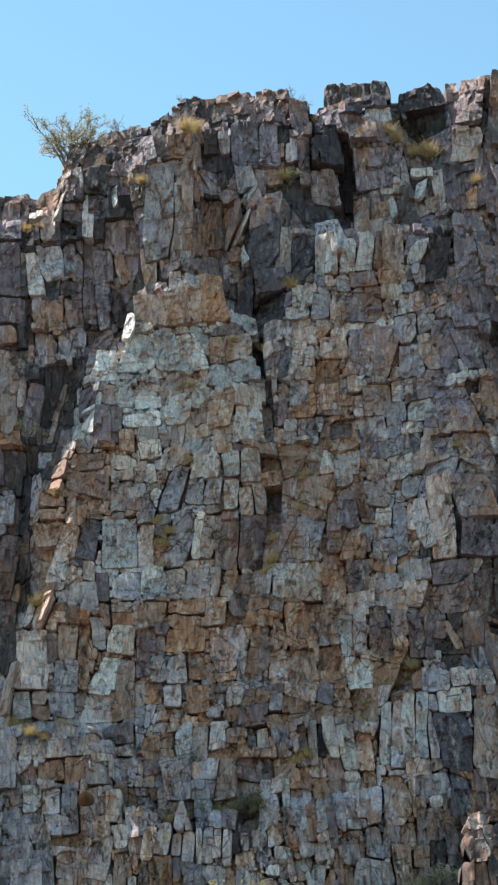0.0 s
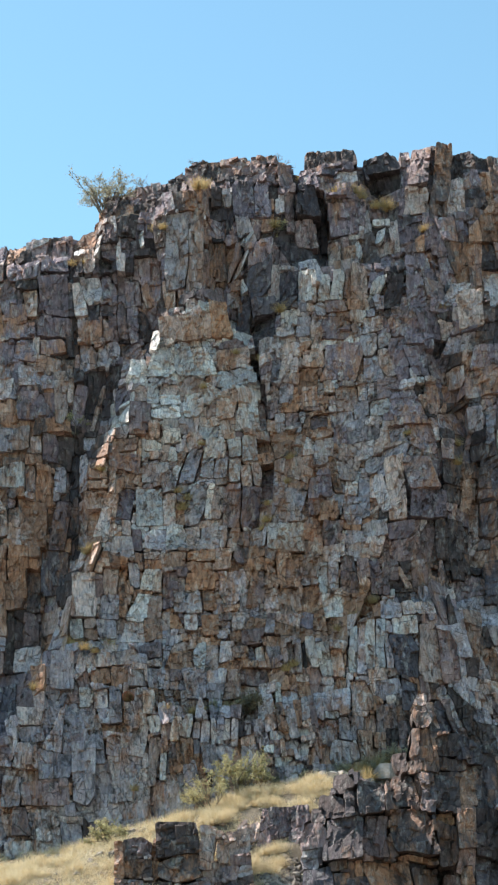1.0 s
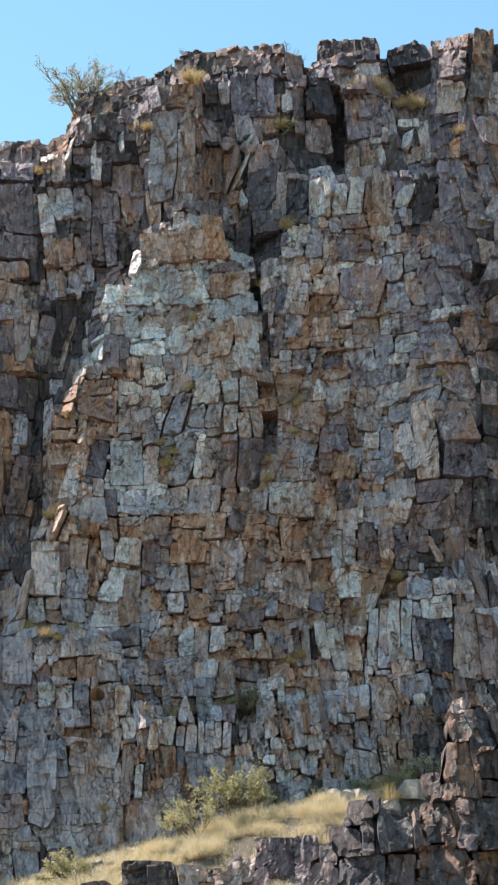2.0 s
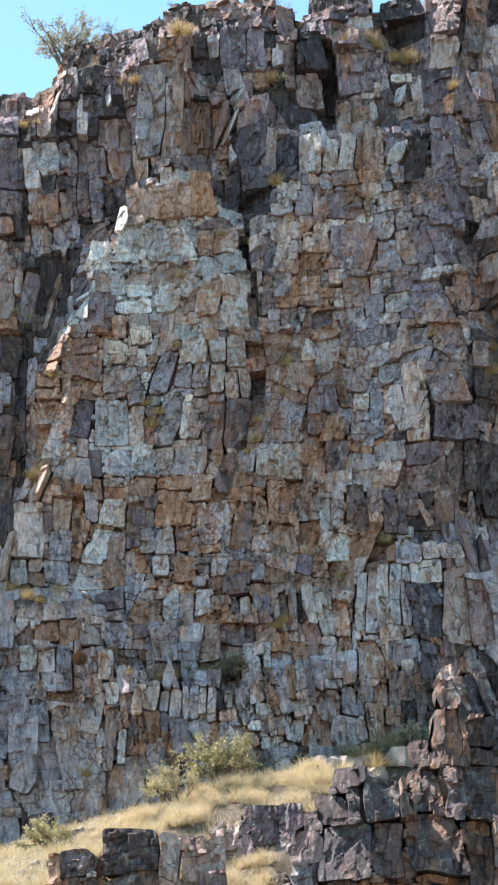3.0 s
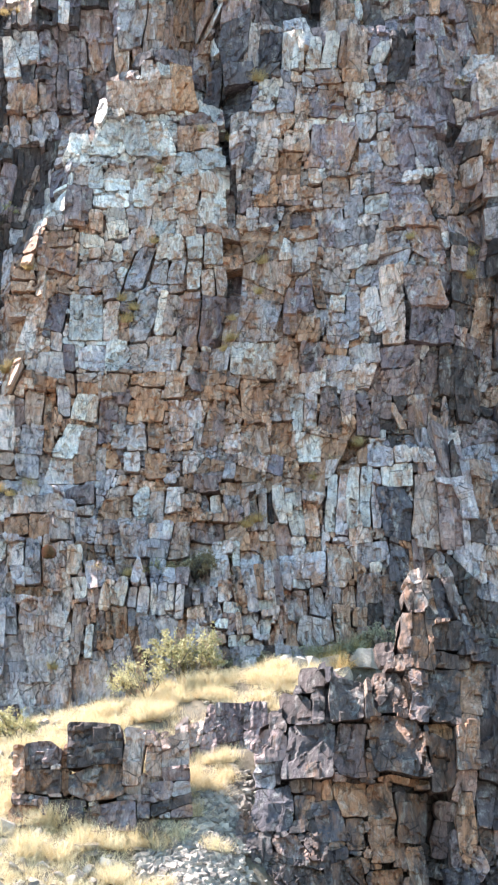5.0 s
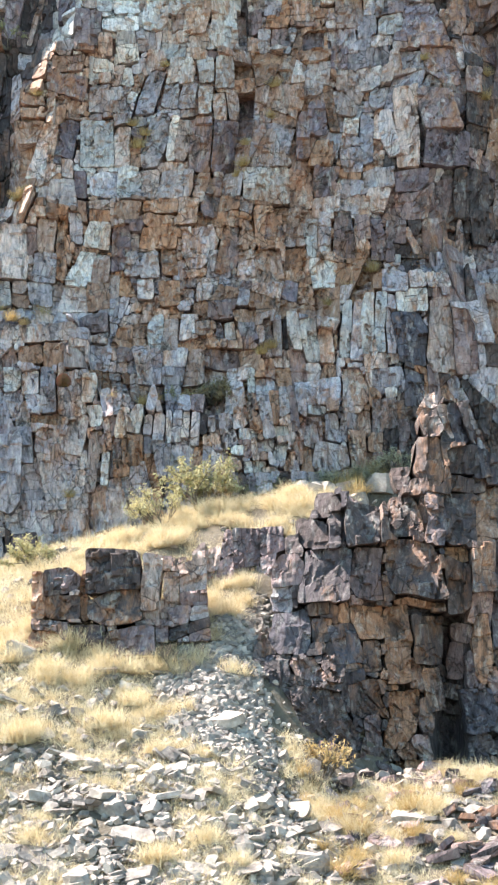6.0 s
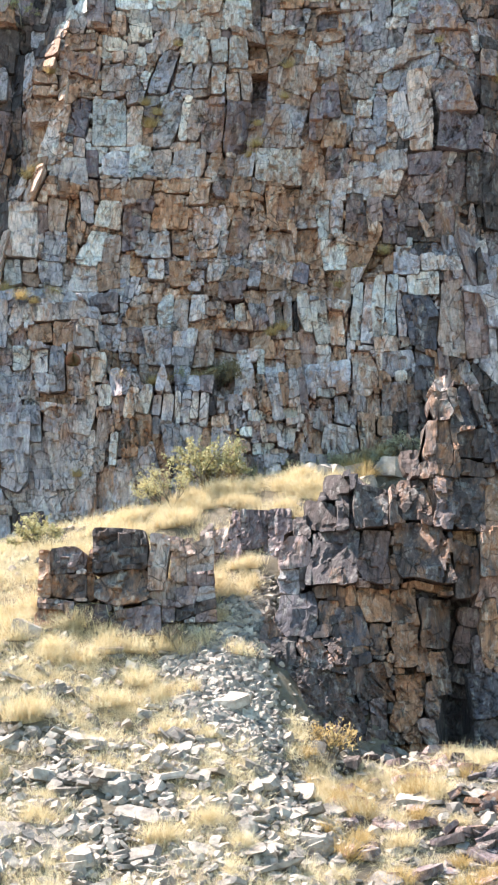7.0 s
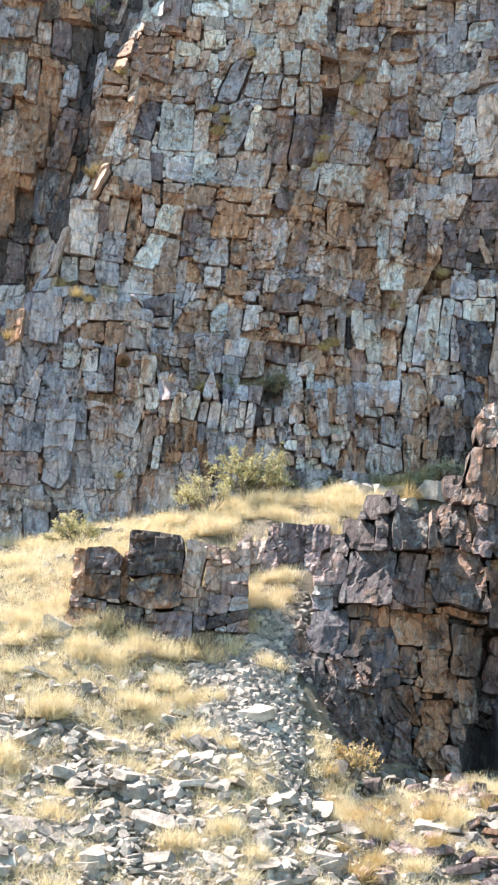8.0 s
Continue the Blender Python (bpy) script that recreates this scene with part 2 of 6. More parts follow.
def worn(poly, seed):
    """The outline skewed a little, with its corners broken off unevenly."""
    r = random.Random(seed)
    size = min(math.dist(a, b) for a, b in zip(poly, poly[1:] + poly[:1]))
    poly = [(x + r.gauss(0, 0.07) * size, z + r.gauss(0, 0.07) * size) for x, z in poly]
    ring = []
    for p, q, n in zip(poly[-1:] + poly[:-1], poly, poly[1:] + poly[:1]):
        a, b = (r.uniform(0.01, 0.05), r.uniform(0.01, 0.05)) if r.random() < 0.78 else (r.uniform(0.1, 0.45), r.uniform(0.08, 0.35))
        ring += [(q[0] + (p[0] - q[0]) * a, q[1] + (p[1] - q[1]) * a), (q[0] + (n[0] - q[0]) * b, q[1] + (n[1] - q[1]) * b)]
    return ring


class Face:
    """A jointed rock face over a stretch of x and z, facing the viewer's side (towards -y)."""

    def __init__(self, x0, x1, z0, z1, step, front, inside, style, seed, warp=0.026):
        self.step, self.front, self.inside, self.rng = step, front, inside, random.Random(seed)
        self.xs, self.zs = np.arange(x0, x1 + step / 2, step), np.arange(z0, z1 + step / 2, step)
        self.X, self.Z = np.meshgrid(self.xs, self.zs, indexing="ij")
        self.U = self.X + warp * fractal(self.X, self.Z, 0.55, seed + 1, 3)
        self.V = self.Z + warp * fractal(self.X, self.Z, 0.55, seed + 7, 3)
        self.warp = warp * 2
        self.id = np.full(self.X.shape, -1)
        self.B = np.zeros(self.X.shape)
        self.NX, self.NZ = np.zeros(self.X.shape), np.zeros(self.X.shape)
        self.cells = []
        polys = []
        joints([(x0, z0), (x1, z0), (x1, z1), (x0, z1)], style, self.rng, polys)
        for p, plane, kin in polys:
            self.add(p, plane=plane, kin=kin)
        self.seed = seed
        self.F = front(self.X, self.Z)
        # a second, finer set of facets
        fine = []
        joints([(x0, z0), (x1, z0), (x1, z1), (x0, z1)], lambda x, z: tuple(a * k for a, k in zip(style(x, z), (0.36, 0.40, 1.8, 1.6))), self.rng, fine)
        self.facet = np.zeros(self.X.shape)
        for p, _, _ in fine:
            s, b, _, _ = self.reach(p)
            cx, cz = np.mean(p, axis=0)
            f = self.rng.gauss(0, 0.026) + self.rng.gauss(0, 0.24) * (self.X[s] - cx) + self.rng.gauss(0, 0.2) * (self.Z[s] - cz)
            self.facet[s] = np.where(b > 0, f, self.facet[s])

    def depth(self, x, z):
        i = min(len(self.xs) - 1, max(0, round((x - self.xs[0]) / self.step)))
        j = min(len(self.zs) - 1, max(0, round((z - self.zs[0]) / self.step)))
        return float(self.F[i, j])

    def reach(self, poly):
        xs, zs, m = [p[0] for p in poly], [p[1] for p in poly], self.warp + self.step
        i0, i1 = np.searchsorted(self.xs, (min(xs) - m, max(xs) + m))
        j0, j1 = np.searchsorted(self.zs, (min(zs) - m, max(zs) + m))
        s = (slice(i0, i1), slice(j0, j1))
        u, v = self.U[s], self.V[s]
        b, nx, nz = np.full(u.shape, 1e9), np.zeros(u.shape), np.zeros(u.shape)
        area = sum(a[0] * c[1] - a[1] * c[0] for a, c in zip(poly, poly[1:] + poly[:1]))
        for (xa, za), (xb, zb) in zip(poly, poly[1:] + poly[:1]):
            ex, ez = xb - xa, zb - za
            ln = math.hypot(ex, ez)
            if ln < 1e-6:
                continue
            ox, oz = (ez / ln, -ex / ln) if area > 0 else (-ez / ln, ex / ln)
            d = -((u - xa) * ox + (v - za) * oz)
            near = d < b
            b = np.where(near, d, b)
            nx, nz = np.where(near, ox, nx), np.where(near, oz, nz)
        return s, b, nx, nz

    def add(self, poly, tone=None, proud=None, tilt=None, deep=0.0, plane=(0.0, 0.0, 0.0), kin=0.0):
        """A block with this outline, over whatever was there."""
        if tone:
            poly = worn(poly, len(self.cells))
        s, b, nx, nz = self.reach(poly)
        k = len(self.cells)
        hit = b > 0
        if not hit.any():
            return
        if tone or proud is not None:
            close = (~hit) & (-b < self.B[s])
            self.B[s] = np.where(close, -b, self.B[s])
            self.NX[s], self.NZ[s] = np.where(close, -nx, self.NX[s]), np.where(close, -nz, self.NZ[s])
        self.id[s] = np.where(hit, k, self.id[s])
        self.B[s] = np.where(hit, b, self.B[s])
        self.NX[s], self.NZ[s] = np.where(hit, nx, self.NX[s]), np.where(hit, nz, self.NZ[s])
        self.cells.append((poly, tone, proud, tilt, deep, plane, kin))

    def build(self, owner, tone_at, rough=1.0, limit=300, loose=0.013, rounding=6.0, tiers=1.0):
        """Makes every block an object under the thing that owner(x, z) names."""
        X, Z = self.X, self.Z
        fine = rough * (0.026 * fractal(X, Z, 0.45, self.seed + 20, 3) + 0.013 * fractal(X, Z, 0.11, self.seed + 30, 2)) + rough * tiers * self.facet
        nx, nz = X.shape
        flat = self.id.ravel()
        order = np.argsort(flat, kind="stable")
        bounds = np.searchsorted(flat[order], np.arange(len(self.cells) + 1))
        count, rest = {}, {}
        ranks = sorted(range(len(self.cells)), key=lambda k: (self.cells[k][1] is None, bounds[k] - bounds[k + 1]))
        for k in ranks:
            poly, tone, proud, tilt, deep, plane, kin = self.cells[k]
            idx = order[bounds[k]:bounds[k + 1]]
            if len(idx) < 6:
                continue
            cx, cz = X.ravel()[idx].mean(), Z.ravel()[idx].mean()
            if not self.inside(cx, cz):
                continue
            i, j = idx // nz, idx % nz
            have = set(idx.tolist())
            loc = {}
            verts_i = []
            quads = []
            for a in idx.tolist():
                ii, jj = divmod(a, nz)
                if jj + 1 >= nz or ii + 1 >= nx:
                    continue
                q = (a, a + nz, a + nz + 1, a + 1)
                if q[1] in have and q[2] in have and q[3] in have:
                    row = []
                    for g in q:
                        if g not in loc:
                            loc[g] = len(verts_i)
                            verts_i.append(g)
                        row.append(loc[g])
                    quads.append(row)
            for quads, verts_i in islands(quads, verts_i):
                vi = np.array(verts_i)
                px, pz = X.ravel()[vi].copy(), Z.ravel()[vi].copy()
                # rim
                seen = {}
                for q in quads:
                    for a, b in zip(q, q[1:] + q[:1]):
                        if (b, a) in seen:
                            del seen[(b, a)]
                        else:
                            seen[(a, b)] = True
                rim = sorted({a for e in seen for a in e})
                b = self.B.ravel()[vi]
                push = np.zeros(len(vi))
                push[rim] = np.clip(b[rim] - self.rng.choice((0.0, 0.0, 0.001, 0.003, 0.006)), -self.step, 1.5 * self.step)
                px += push * self.NX.ravel()[vi]
                pz += push * self.NZ.ravel()[vi]
                r = 0.22
                f0 = self.depth(cx, cz)
                gx = (self.depth(cx + r, cz) - self.depth(cx - r, cz)) / (2 * r)
                gz = (self.depth(cx, cz + r) - self.depth(cx, cz - r)) / (2 * r)
                gx, gz = max(-1.0, min(1.0, gx)), max(-0.25, min(0.5, gz))
                size = math.sqrt(len(idx)) * self.step
                off = self.rng.gauss(0, loose) if proud is None else -proud
                tx, tz = (self.rng.gauss(0, 0.11), self.rng.gauss(0.03, 0.08)) if tilt is None else tilt
                ch = self.rng.uniform(0.006, 0.020)
                edge = np.clip(ch - b, 0, ch)
                edge[rim] = ch
                own_y = off + tx * (px - cx) + tz * (pz - cz) + plane[0] + plane[1] * px + plane[2] * pz
                limit_y = 0.2 if tilt is None else 0.6
                y = f0 + gx * (px - cx) + gz * (pz - cz) + np.clip(own_y, -limit_y, 0.10 if tilt is None else 0.35) + fine.ravel()[vi] + rounding * edge ** 2
                w = 0.5 * size + 0.25
                back = max(self.depth(cx + dx * w, cz + dz * w) for dx in (-1, 0, 1) for dz in (-1, 0, 1))
                back = np.maximum(max(back, f0) + 0.5 + deep, y + 0.2)
                n0 = len(vi)
                rpos = {a: n0 + m for m, a in enumerate(rim)}
                verts = np.concatenate([np.stack([px, y, pz], 1), np.stack([px[rim], back[rim], pz[rim]], 1)])
                faces = quads + [[bb, aa, rpos[aa], rpos[bb]] for aa, bb in seen]
                own = owner(cx, cz)
                tone = tone or tone_at(cx, cz, random.Random(kin) if kin and self.rng.random() < 0.6 else self.rng)
                count[own] = count.get(own, 0) + 1
                if count[own] <= limit:
                    part("block", verts.tolist(), faces, ROCK[tone], own)
                else:
                    v, f = rest.setdefault((own, tone), ([], []))
                    m = len(v)
                    v.extend(verts.tolist())
                    f.extend([[c + m for c in q] for q in faces])
        for (own, tone), (v, f) in rest.items():
            part("fractured_rock", v, f, ROCK[tone], own, kind="stuff")


def sheet(name, xs, zs, depth, material, parent, keep=None):
    """A continuous face behind the blocks, where the joints end."""
    X, Z = np.meshgrid(xs, zs, indexing="ij")
    Y = depth(X, Z)
    n = len(zs)
    faces = []
    for i in range(len(xs) - 1):
        for j in range(n - 1):
            if keep is None or keep(X[i, j], Z[i, j]):
                faces.append([i * n + j, (i + 1) * n + j, (i + 1) * n + j + 1, i * n + j + 1])
    return part(name, np.stack([X, Y, Z], -1).reshape(-1, 3).tolist(), faces, material, parent)


# ---- the lie of the land ----
def skyline(x):
    """Height of the cliff's upper edge."""
    a = np.interp(x, (-60, -20, -7, -5.3, -4.5, -4.0, -3.54, -3.43, -3.24, -3.17, -3.09, -2.79, -2.42, -1.97, -1.25, -1.02, -0.68, -0.34, -0.26, -0.18, 0.55, 0.62, 1.21, 1.6),
                  (13, 17.8, 19.8, 20.05, 20.3, 20.3, 20.42, 20.46, 20.67, 21.03, 21.27, 21.33, 21.55, 21.64, 21.79, 22.02, 22.18, 22.13, 21.98, 22.18, 22.18, 22.23, 22.2, 22.04))
    b = np.interp(x, (1.6, 1.64, 1.91, 1.99, 2.22, 3.11, 3.23, 3.3, 3.53, 4.15, 4.25, 4.37, 4.71, 4.78, 5.11, 5.38, 5.6, 6.0, 6.6, 7.5, 20, 60),
                  (22.04, 21.8, 21.78, 22.19, 22.31, 22.33, 22.18, 21.85, 21.99, 22.14, 21.75, 22.04, 22.22, 22.32, 22.4, 22.2, 22.05, 22.15, 22.05, 21.9, 21, 17))
    return np.where(np.asarray(x) < 1.6, a, b)


def front(x, z):
    """Depth (y) of the cliff's face."""
    x, z = np.asarray(x, float), np.asarray(z, float)
    y = np.interp(z, (3, 5, 9, 12, 18, 24), (34.8, 34.8, 35.1, 35.5, 36.1, 36.4))
    # the tops of both buttresses: above them the upper crag stands back
    top = np.interp(x, (-3.0, -2.6, -2.1, -1.83, -1.8, -1.21, -1.2, -0.19, -0.11, 0.33, 0.43, 0.55, 0.93, 1.04, 1.53, 1.56, 3.18, 4.05, 4.6, 5.2, 9),
                    (16.1, 16.3, 16.45, 16.9, 17.44, 17.5, 17.85, 17.8, 16.9, 16.75, 16.25, 16.75, 17.1, 17.5, 17.6, 18.48, 18.55, 18.55, 18.1, 17.7, 17.5))
    over = smooth(z - top, -0.15, 0.5)
    y = y + 0.75 * over
    # the gully beside the main buttress, and the wall beyond
    edge = np.interp(z, (6.5, 7.7, 8.25, 9.28, 9.85, 10.6, 11.2, 11.3, 12.0, 12.5, 12.8, 13.6, 14.2, 14.5, 14.85, 15.6, 16.5, 18.0),
                     (-5.3, -5.05, -4.86, -4.35, -4.2, -4.03, -4.0, -3.65, -3.4, -3.33, -3.63, -3.5, -3.33, -3.04, -2.65, -2.57, -2.5, -2.0))
    off = edge - x
    low = 1 - over
    y = y + low * smooth(z, 6.5, 10) * (0.9 * smooth(off, -0.05, 0.4) - 0.4 * smooth(off, 0.8, 1.5))
    y = y - 0.45 * low * smooth(off, -1.6, -0.2) * smooth(off, 0.05, 0.0) * smooth(z, 8, 10) * 0.4
    # chimney between the buttresses
    mid = np.interp(z, (11.38, 11.8, 12.2, 12.7, 13.15, 13.6, 14.45, 15.5, 16.1), (0.01, 0.06, 0.19, 0.38, 0.5, 0.58, 0.56, 0.47, 0.42))
    y = y + 0.55 * np.exp(-((x - mid) / 0.09) ** 2) * smooth(z, 11.2, 11.8) * smooth(z, 17.2, 16.5)
    # recess beside the rounded mass of the right buttress
    mid = np.interp(z, (9, 10.8, 12, 13.8, 14.7, 16, 17.5), (5.4, 5.2, 5.15, 5.2, 4.95, 4.75, 4.9))
    y = y + 0.55 * np.exp(-((x - mid) / 0.28) ** 2) * smooth(z, 10.2, 11.2) * smooth(z, 18.5, 16.5)
    y = y - 0.55 * np.exp(-((x - 3.74) / 0.75) ** 2 - ((z - 12.8) / 1.5) ** 2)
    # ledge across the foot and the bench below it
    ledge = np.interp(x, (-5.2, -4.86, -4.36, -3.87, -2.44, -2.29, -2.15, -1.46, -0.38, 0.16, 0.31, 0.61, 0.78, 2.01, 2.12, 2.52, 2.78, 4.02, 4.43, 5.2, 6, 9),
                      (7.8, 8.25, 9.28, 9.38, 9.22, 8.42, 8.06, 7.81, 7.69, 7.73, 8.38, 8.42, 9.25, 9.23, 9.56, 9.65, 10.05, 10.09, 9.93, 9.5, 9.0, 8.6))
    y = y - 0.55 * smooth(ledge - z, -0.08, 0.05)
    y = y - 0.35 * smooth(7.8 - z, -0.05, 0.05) * smooth(x, -2.3, -1.9) * smooth(x, 3.0, 1.5)
    # upper crag: a slot beside the pillar, a hollow under the leaning block, the prow
    y = y + 0.6 * np.exp(-((x - 2.2) / 0.12) ** 2) * smooth(z, 18.6, 19.2) * smooth(z, 21.2, 20.8)
    y = y + 0.5 * np.exp(-((x - 1.6) / 0.07) ** 2) * smooth(z, 19.6, 20.0) * smooth(z, 22.0, 21.5)
    y = y + 0.9 * np.exp(-((x - 3.77) / 0.36) ** 2 - ((z - 21.1) / 0.22) ** 2)
    y = y - 0.6 * np.exp(-((x - 0.62) / 0.42) ** 2) * smooth(z, 17.2, 17.8) * smooth(z, 19.6, 19.3)
    y = y - 0.4 * smooth(x, -1.85, -1.7) * smooth(x, -0.5, -0.7) * smooth(z, 17.7, 18.2) * smooth(z, 21.2, 20.9)
    y = y + 0.6 * smooth(z - skyline(x), -1.2, 0.0)
    return y + 0.16 * fractal(x, z, 1.6, 77, 2) + 0.05 * x * smooth(x, 5.2, 8)


def slope(x, y):
    """Height of the ground: valley floor, stony slope, the crest below the cliff, the plateau behind it."""
    x, y = np.asarray(x, float), np.asarray(y, float)
    z = 2.33 + 0.65 * (y - 27.8)
    dip = np.interp(y, (23, 26, 28.7, 30, 31.2), (0.1, 0.43, 1.35, 0.7, 0.0))
    z = z - dip * smooth(x, -0.3, 1.9)
    z = z - np.interp(y, (28.5, 29.5, 31, 32.5, 33.5), (0.0, 0.9, 2.6, 1.0, 0.0)) * smooth(x, 1.9, 2.5)
    z = z + 0.38 * smooth(y, 31.25, 32.0) * smooth(x, -1.7, -0.7)
    crest = np.interp(x, (-9, -4, -0.9, 0.8, 1.8, 3, 8), (3.9, 4.45, 5.4, 5.95, 6.05, 6.2, 6.6)) + 0.12 * (y - 32)
    k = 0.25
    z = -np.logaddexp(-z / k, -crest / k) * k
    z = np.maximum(z, -4.6)
    bumps = 0.16 * fractal(x, y, 2.2, 5, 4) * smooth(y, 10, 22)
    hill = smooth(y, 38.0, 40.0)
    wide = np.minimum(1.0, 40.0 / np.maximum(40.0, np.abs(x)))
    back = skyline(x) - 0.7 + 0.5 * fractal(x, y, 9, 9, 3) - 0.02 * np.maximum(y - 60, 0)
    return (z + bumps) * (1 - hill) + hill * np.maximum(back, -4.6) * wide


# ---- ground ----
def build_ground():
    xs = np.concatenate([[-3000, -900, -300, -120, -60, -30], np.arange(-14, 14.01, 0.125), [30, 60, 120, 300, 900, 3000]])
    ys = np.concatenate([[-3000, -900, -300, -120, -60, -30, -10, 5], np.arange(12, 44.01, 0.125), [50, 60, 80, 120, 300, 900, 3000]])
    X, Y = np.meshgrid(xs, ys, indexing="ij")
    Z = slope(X, Y)
    n = len(ys)
    v = np.stack([X, Y, Z], -1).reshape(-1, 3).tolist()
    f = [[i * n + j, (i + 1) * n + j, (i + 1) * n + j + 1, i * n + j + 1] for i in range(len(xs) - 1) for j in range(n - 1)]
    g = part("ground", v, f, SOIL, None)
    tagged(g, "steep slope of pale stony soil under dry grass", "ground", kind="structure")
    for p in g.data.polygons:
        p.use_smooth = True


build_ground()

# ---- the cliff ----
UPPER = thing("upper_crag", "dark brown blocky quartzite crag along the cliff top", "cliff", "cliff formations")
MAIN = thing("main_buttress", "pale grey and rust stained jointed quartzite buttress", "cliff", "cliff formations")
RIGHT = thing("side_buttress", "blue grey broad fractured quartzite buttress with a dark flank", "cliff", "cliff formations")
WALL = thing("gully_wall", "shaded grey rock wall beside a deep gully", "cliff", "cliff formations")
BENCH = thing("lower_bench", "blue grey banded rock bench at the foot of the cliff", "cliff", "cliff formations")


def ledge_height(x):
    return float(np.interp(x, (-5.2, -4.86, -4.36, -3.87, -2.44, -2.29, -2.15, -1.46, -0.38, 0.16, 0.31, 0.61, 0.78, 2.01, 2.12, 2.52, 2.78, 4.02, 4.43, 5.2, 6, 9),
                           (7.8, 8.25, 9.28, 9.38, 9.22, 8.42, 8.06, 7.81, 7.69, 7.73, 8.38, 8.42, 9.25, 9.23, 9.56, 9.65, 10.05, 10.09, 9.93, 9.5, 9.0, 8.6)))


def cliff_owner(x, z):
    if z < ledge_height(x):
        return BENCH
    top = float(np.interp(x, (-3.0, -2.1, -1.8, -0.19, 0.4, 0.9, 1.53, 1.56, 4.05, 5.2, 9), (16.1, 16.45, 17.5, 17.8, 16.5, 17.1, 17.6, 18.48, 18.55, 17.7, 17.5)))
    if z > top and x > -3.2 or z > 18.6:
        return UPPER
    edge = float(np.interp(z, (6.5, 9.15, 11.1, 12.3, 15.1, 16.7), (-5.1, -4.3, -4.05, -3.43, -3.14, -2.68)))
    if x < edge:
        return WALL
    return MAIN if x < 0.45 else RIGHT


def cliff_style(x, z):
    """Width, height, lean and dip of the joints."""
    if z < 7.9 and x > -2.2:
        return 0.32, 0.78, -5, -2
    if z < ledge_height(x):
        return 0.40, 0.80, -4, -2
    if z > 17.9:
        return 0.55, 1.0, 3, 4
    if x < -3.3 - (15 - z) * 0.25 * (z < 15):
        return 0.48, 0.95, 2, -2
    if z < 10.6:
        return 0.40, 0.44, 5, -3
    if x > 3.2:
        return 0.55, 0.6, 12, 5
    return 0.46, 0.52, 10, -3


def cliff_tone(x, z, rng):
    """Which rock a block is of: the varnished cap, the rusty belt, the pale head of the buttress, the blue bench.
    Darker rock stands in for shade beside the gully and right of x = 3.
    """
    w = {"grey": 3.0, "blue": 2.0, "brown": 1.5, "tan": 0.6, "rust": 0.5, "dark": 0.4, "pale": 0.4}
    own = cliff_owner(x, z)
    n = float(fractal(x, z, 2.4, 301, 3))
    if own is UPPER:
        w = {"brown": 2.5, "mauve": 2.5, "umber": 2.2 + 2.0 * (z > 20.8), "dark": 1.0 + 1.2 * (z > 21), "grey": 1.6, "rust": 0.4, "tan": 0.5}
    elif own is MAIN:
        if z > 14:
            w = {"pale": 4.0, "grey": 2.2, "tan": 1.8, "blue": 0.3, "brown": 0.2}
        elif z > 11.5:
            w = {"grey": 2.8, "pale": 2.4, "blue": 0.6, "tan": 2.2, "brown": 0.7, "rust": 1.5}
        else:
            w = {"rust": 2.8, "brown": 1.2, "tan": 3.0, "blue": 1.6, "grey": 2.0, "orange": 0.2}
    elif own is RIGHT:
        if x > 3.0:
            # umber, mauve and dark weighted up to stand for this flank's shade
            w = {"brown": 2.4, "mauve": 4.0, "grey": 0.6, "blue": 1.2, "umber": 3.4, "dark": 0.8, "tan": 0.4}
        else:
            w = {"grey": 3.4, "blue": 1.8, "brown": 0.6, "mauve": 1.2, "tan": 1.4, "pale": 0.9, "rust": 1.0 + 1.2 * (z < 12.5)}
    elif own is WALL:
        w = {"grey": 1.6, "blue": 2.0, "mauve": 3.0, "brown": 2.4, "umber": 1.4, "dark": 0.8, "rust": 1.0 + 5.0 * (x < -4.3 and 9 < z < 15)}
        # beside the gully the darker mix paints the shade into the rock
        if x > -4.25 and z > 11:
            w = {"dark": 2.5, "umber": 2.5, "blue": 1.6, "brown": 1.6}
    else:
        # right of x = 3 more brown and umber, as shade on the bench
        w = {"blue": 4.5, "grey": 3.0 - 1.8 * (x > 3), "brown": 1.0 + 2.0 * (x > 3), "rust": 0.5 + 0.8 * (x > -2 and z < 6.6), "umber": 0.7 + 2.6 * (x > 3), "tan": 0.5}
    w["rust"] = w.get("rust", 0) * (1 + 2 * max(0, n))
    w["tan"] = w.get("tan", 0) * (1 + 2 * max(0, n))
    w["blue"] = w.get("blue", 0) * (1 + 2 * max(0, -n))
    return rng.choices(list(w), list(w.values()))[0]


def cliff_inside(x, z):
    return z < float(skyline(x)) + 0.5 and z > 4.2


cliff = Face(-8.6, 8.6, 4.2, 24.5, 0.029, front, cliff_inside, cliff_style, 11)
sky_edge = skyline(cliff.X) + 0.10 * fractal(cliff.X, cliff.Z, 0.5, 55, 3)
cliff.id[cliff.Z > sky_edge] = -1
# the blocks that stand out
cliff.add(box_poly(-4.37, 18.68, 0.66, 0.65, 0, 0), "mauve", 0.018)
cliff.add(box_poly(-4.36, 18.12, 0.66, 0.42, 0, 0), "mauve", 0.027)
cliff.add(box_poly(-4.35, 17.62, 0.68, 0.52, 0, 0), "mauve", 0.0225)
cliff.add(box_poly(-4.41, 17.12, 0.55, 0.40, 0, 0), "mauve", 0.0135)
cliff.add(box_poly(-4.43, 16.65, 0.49, 0.42, 0, 0), "grey", 0.009)
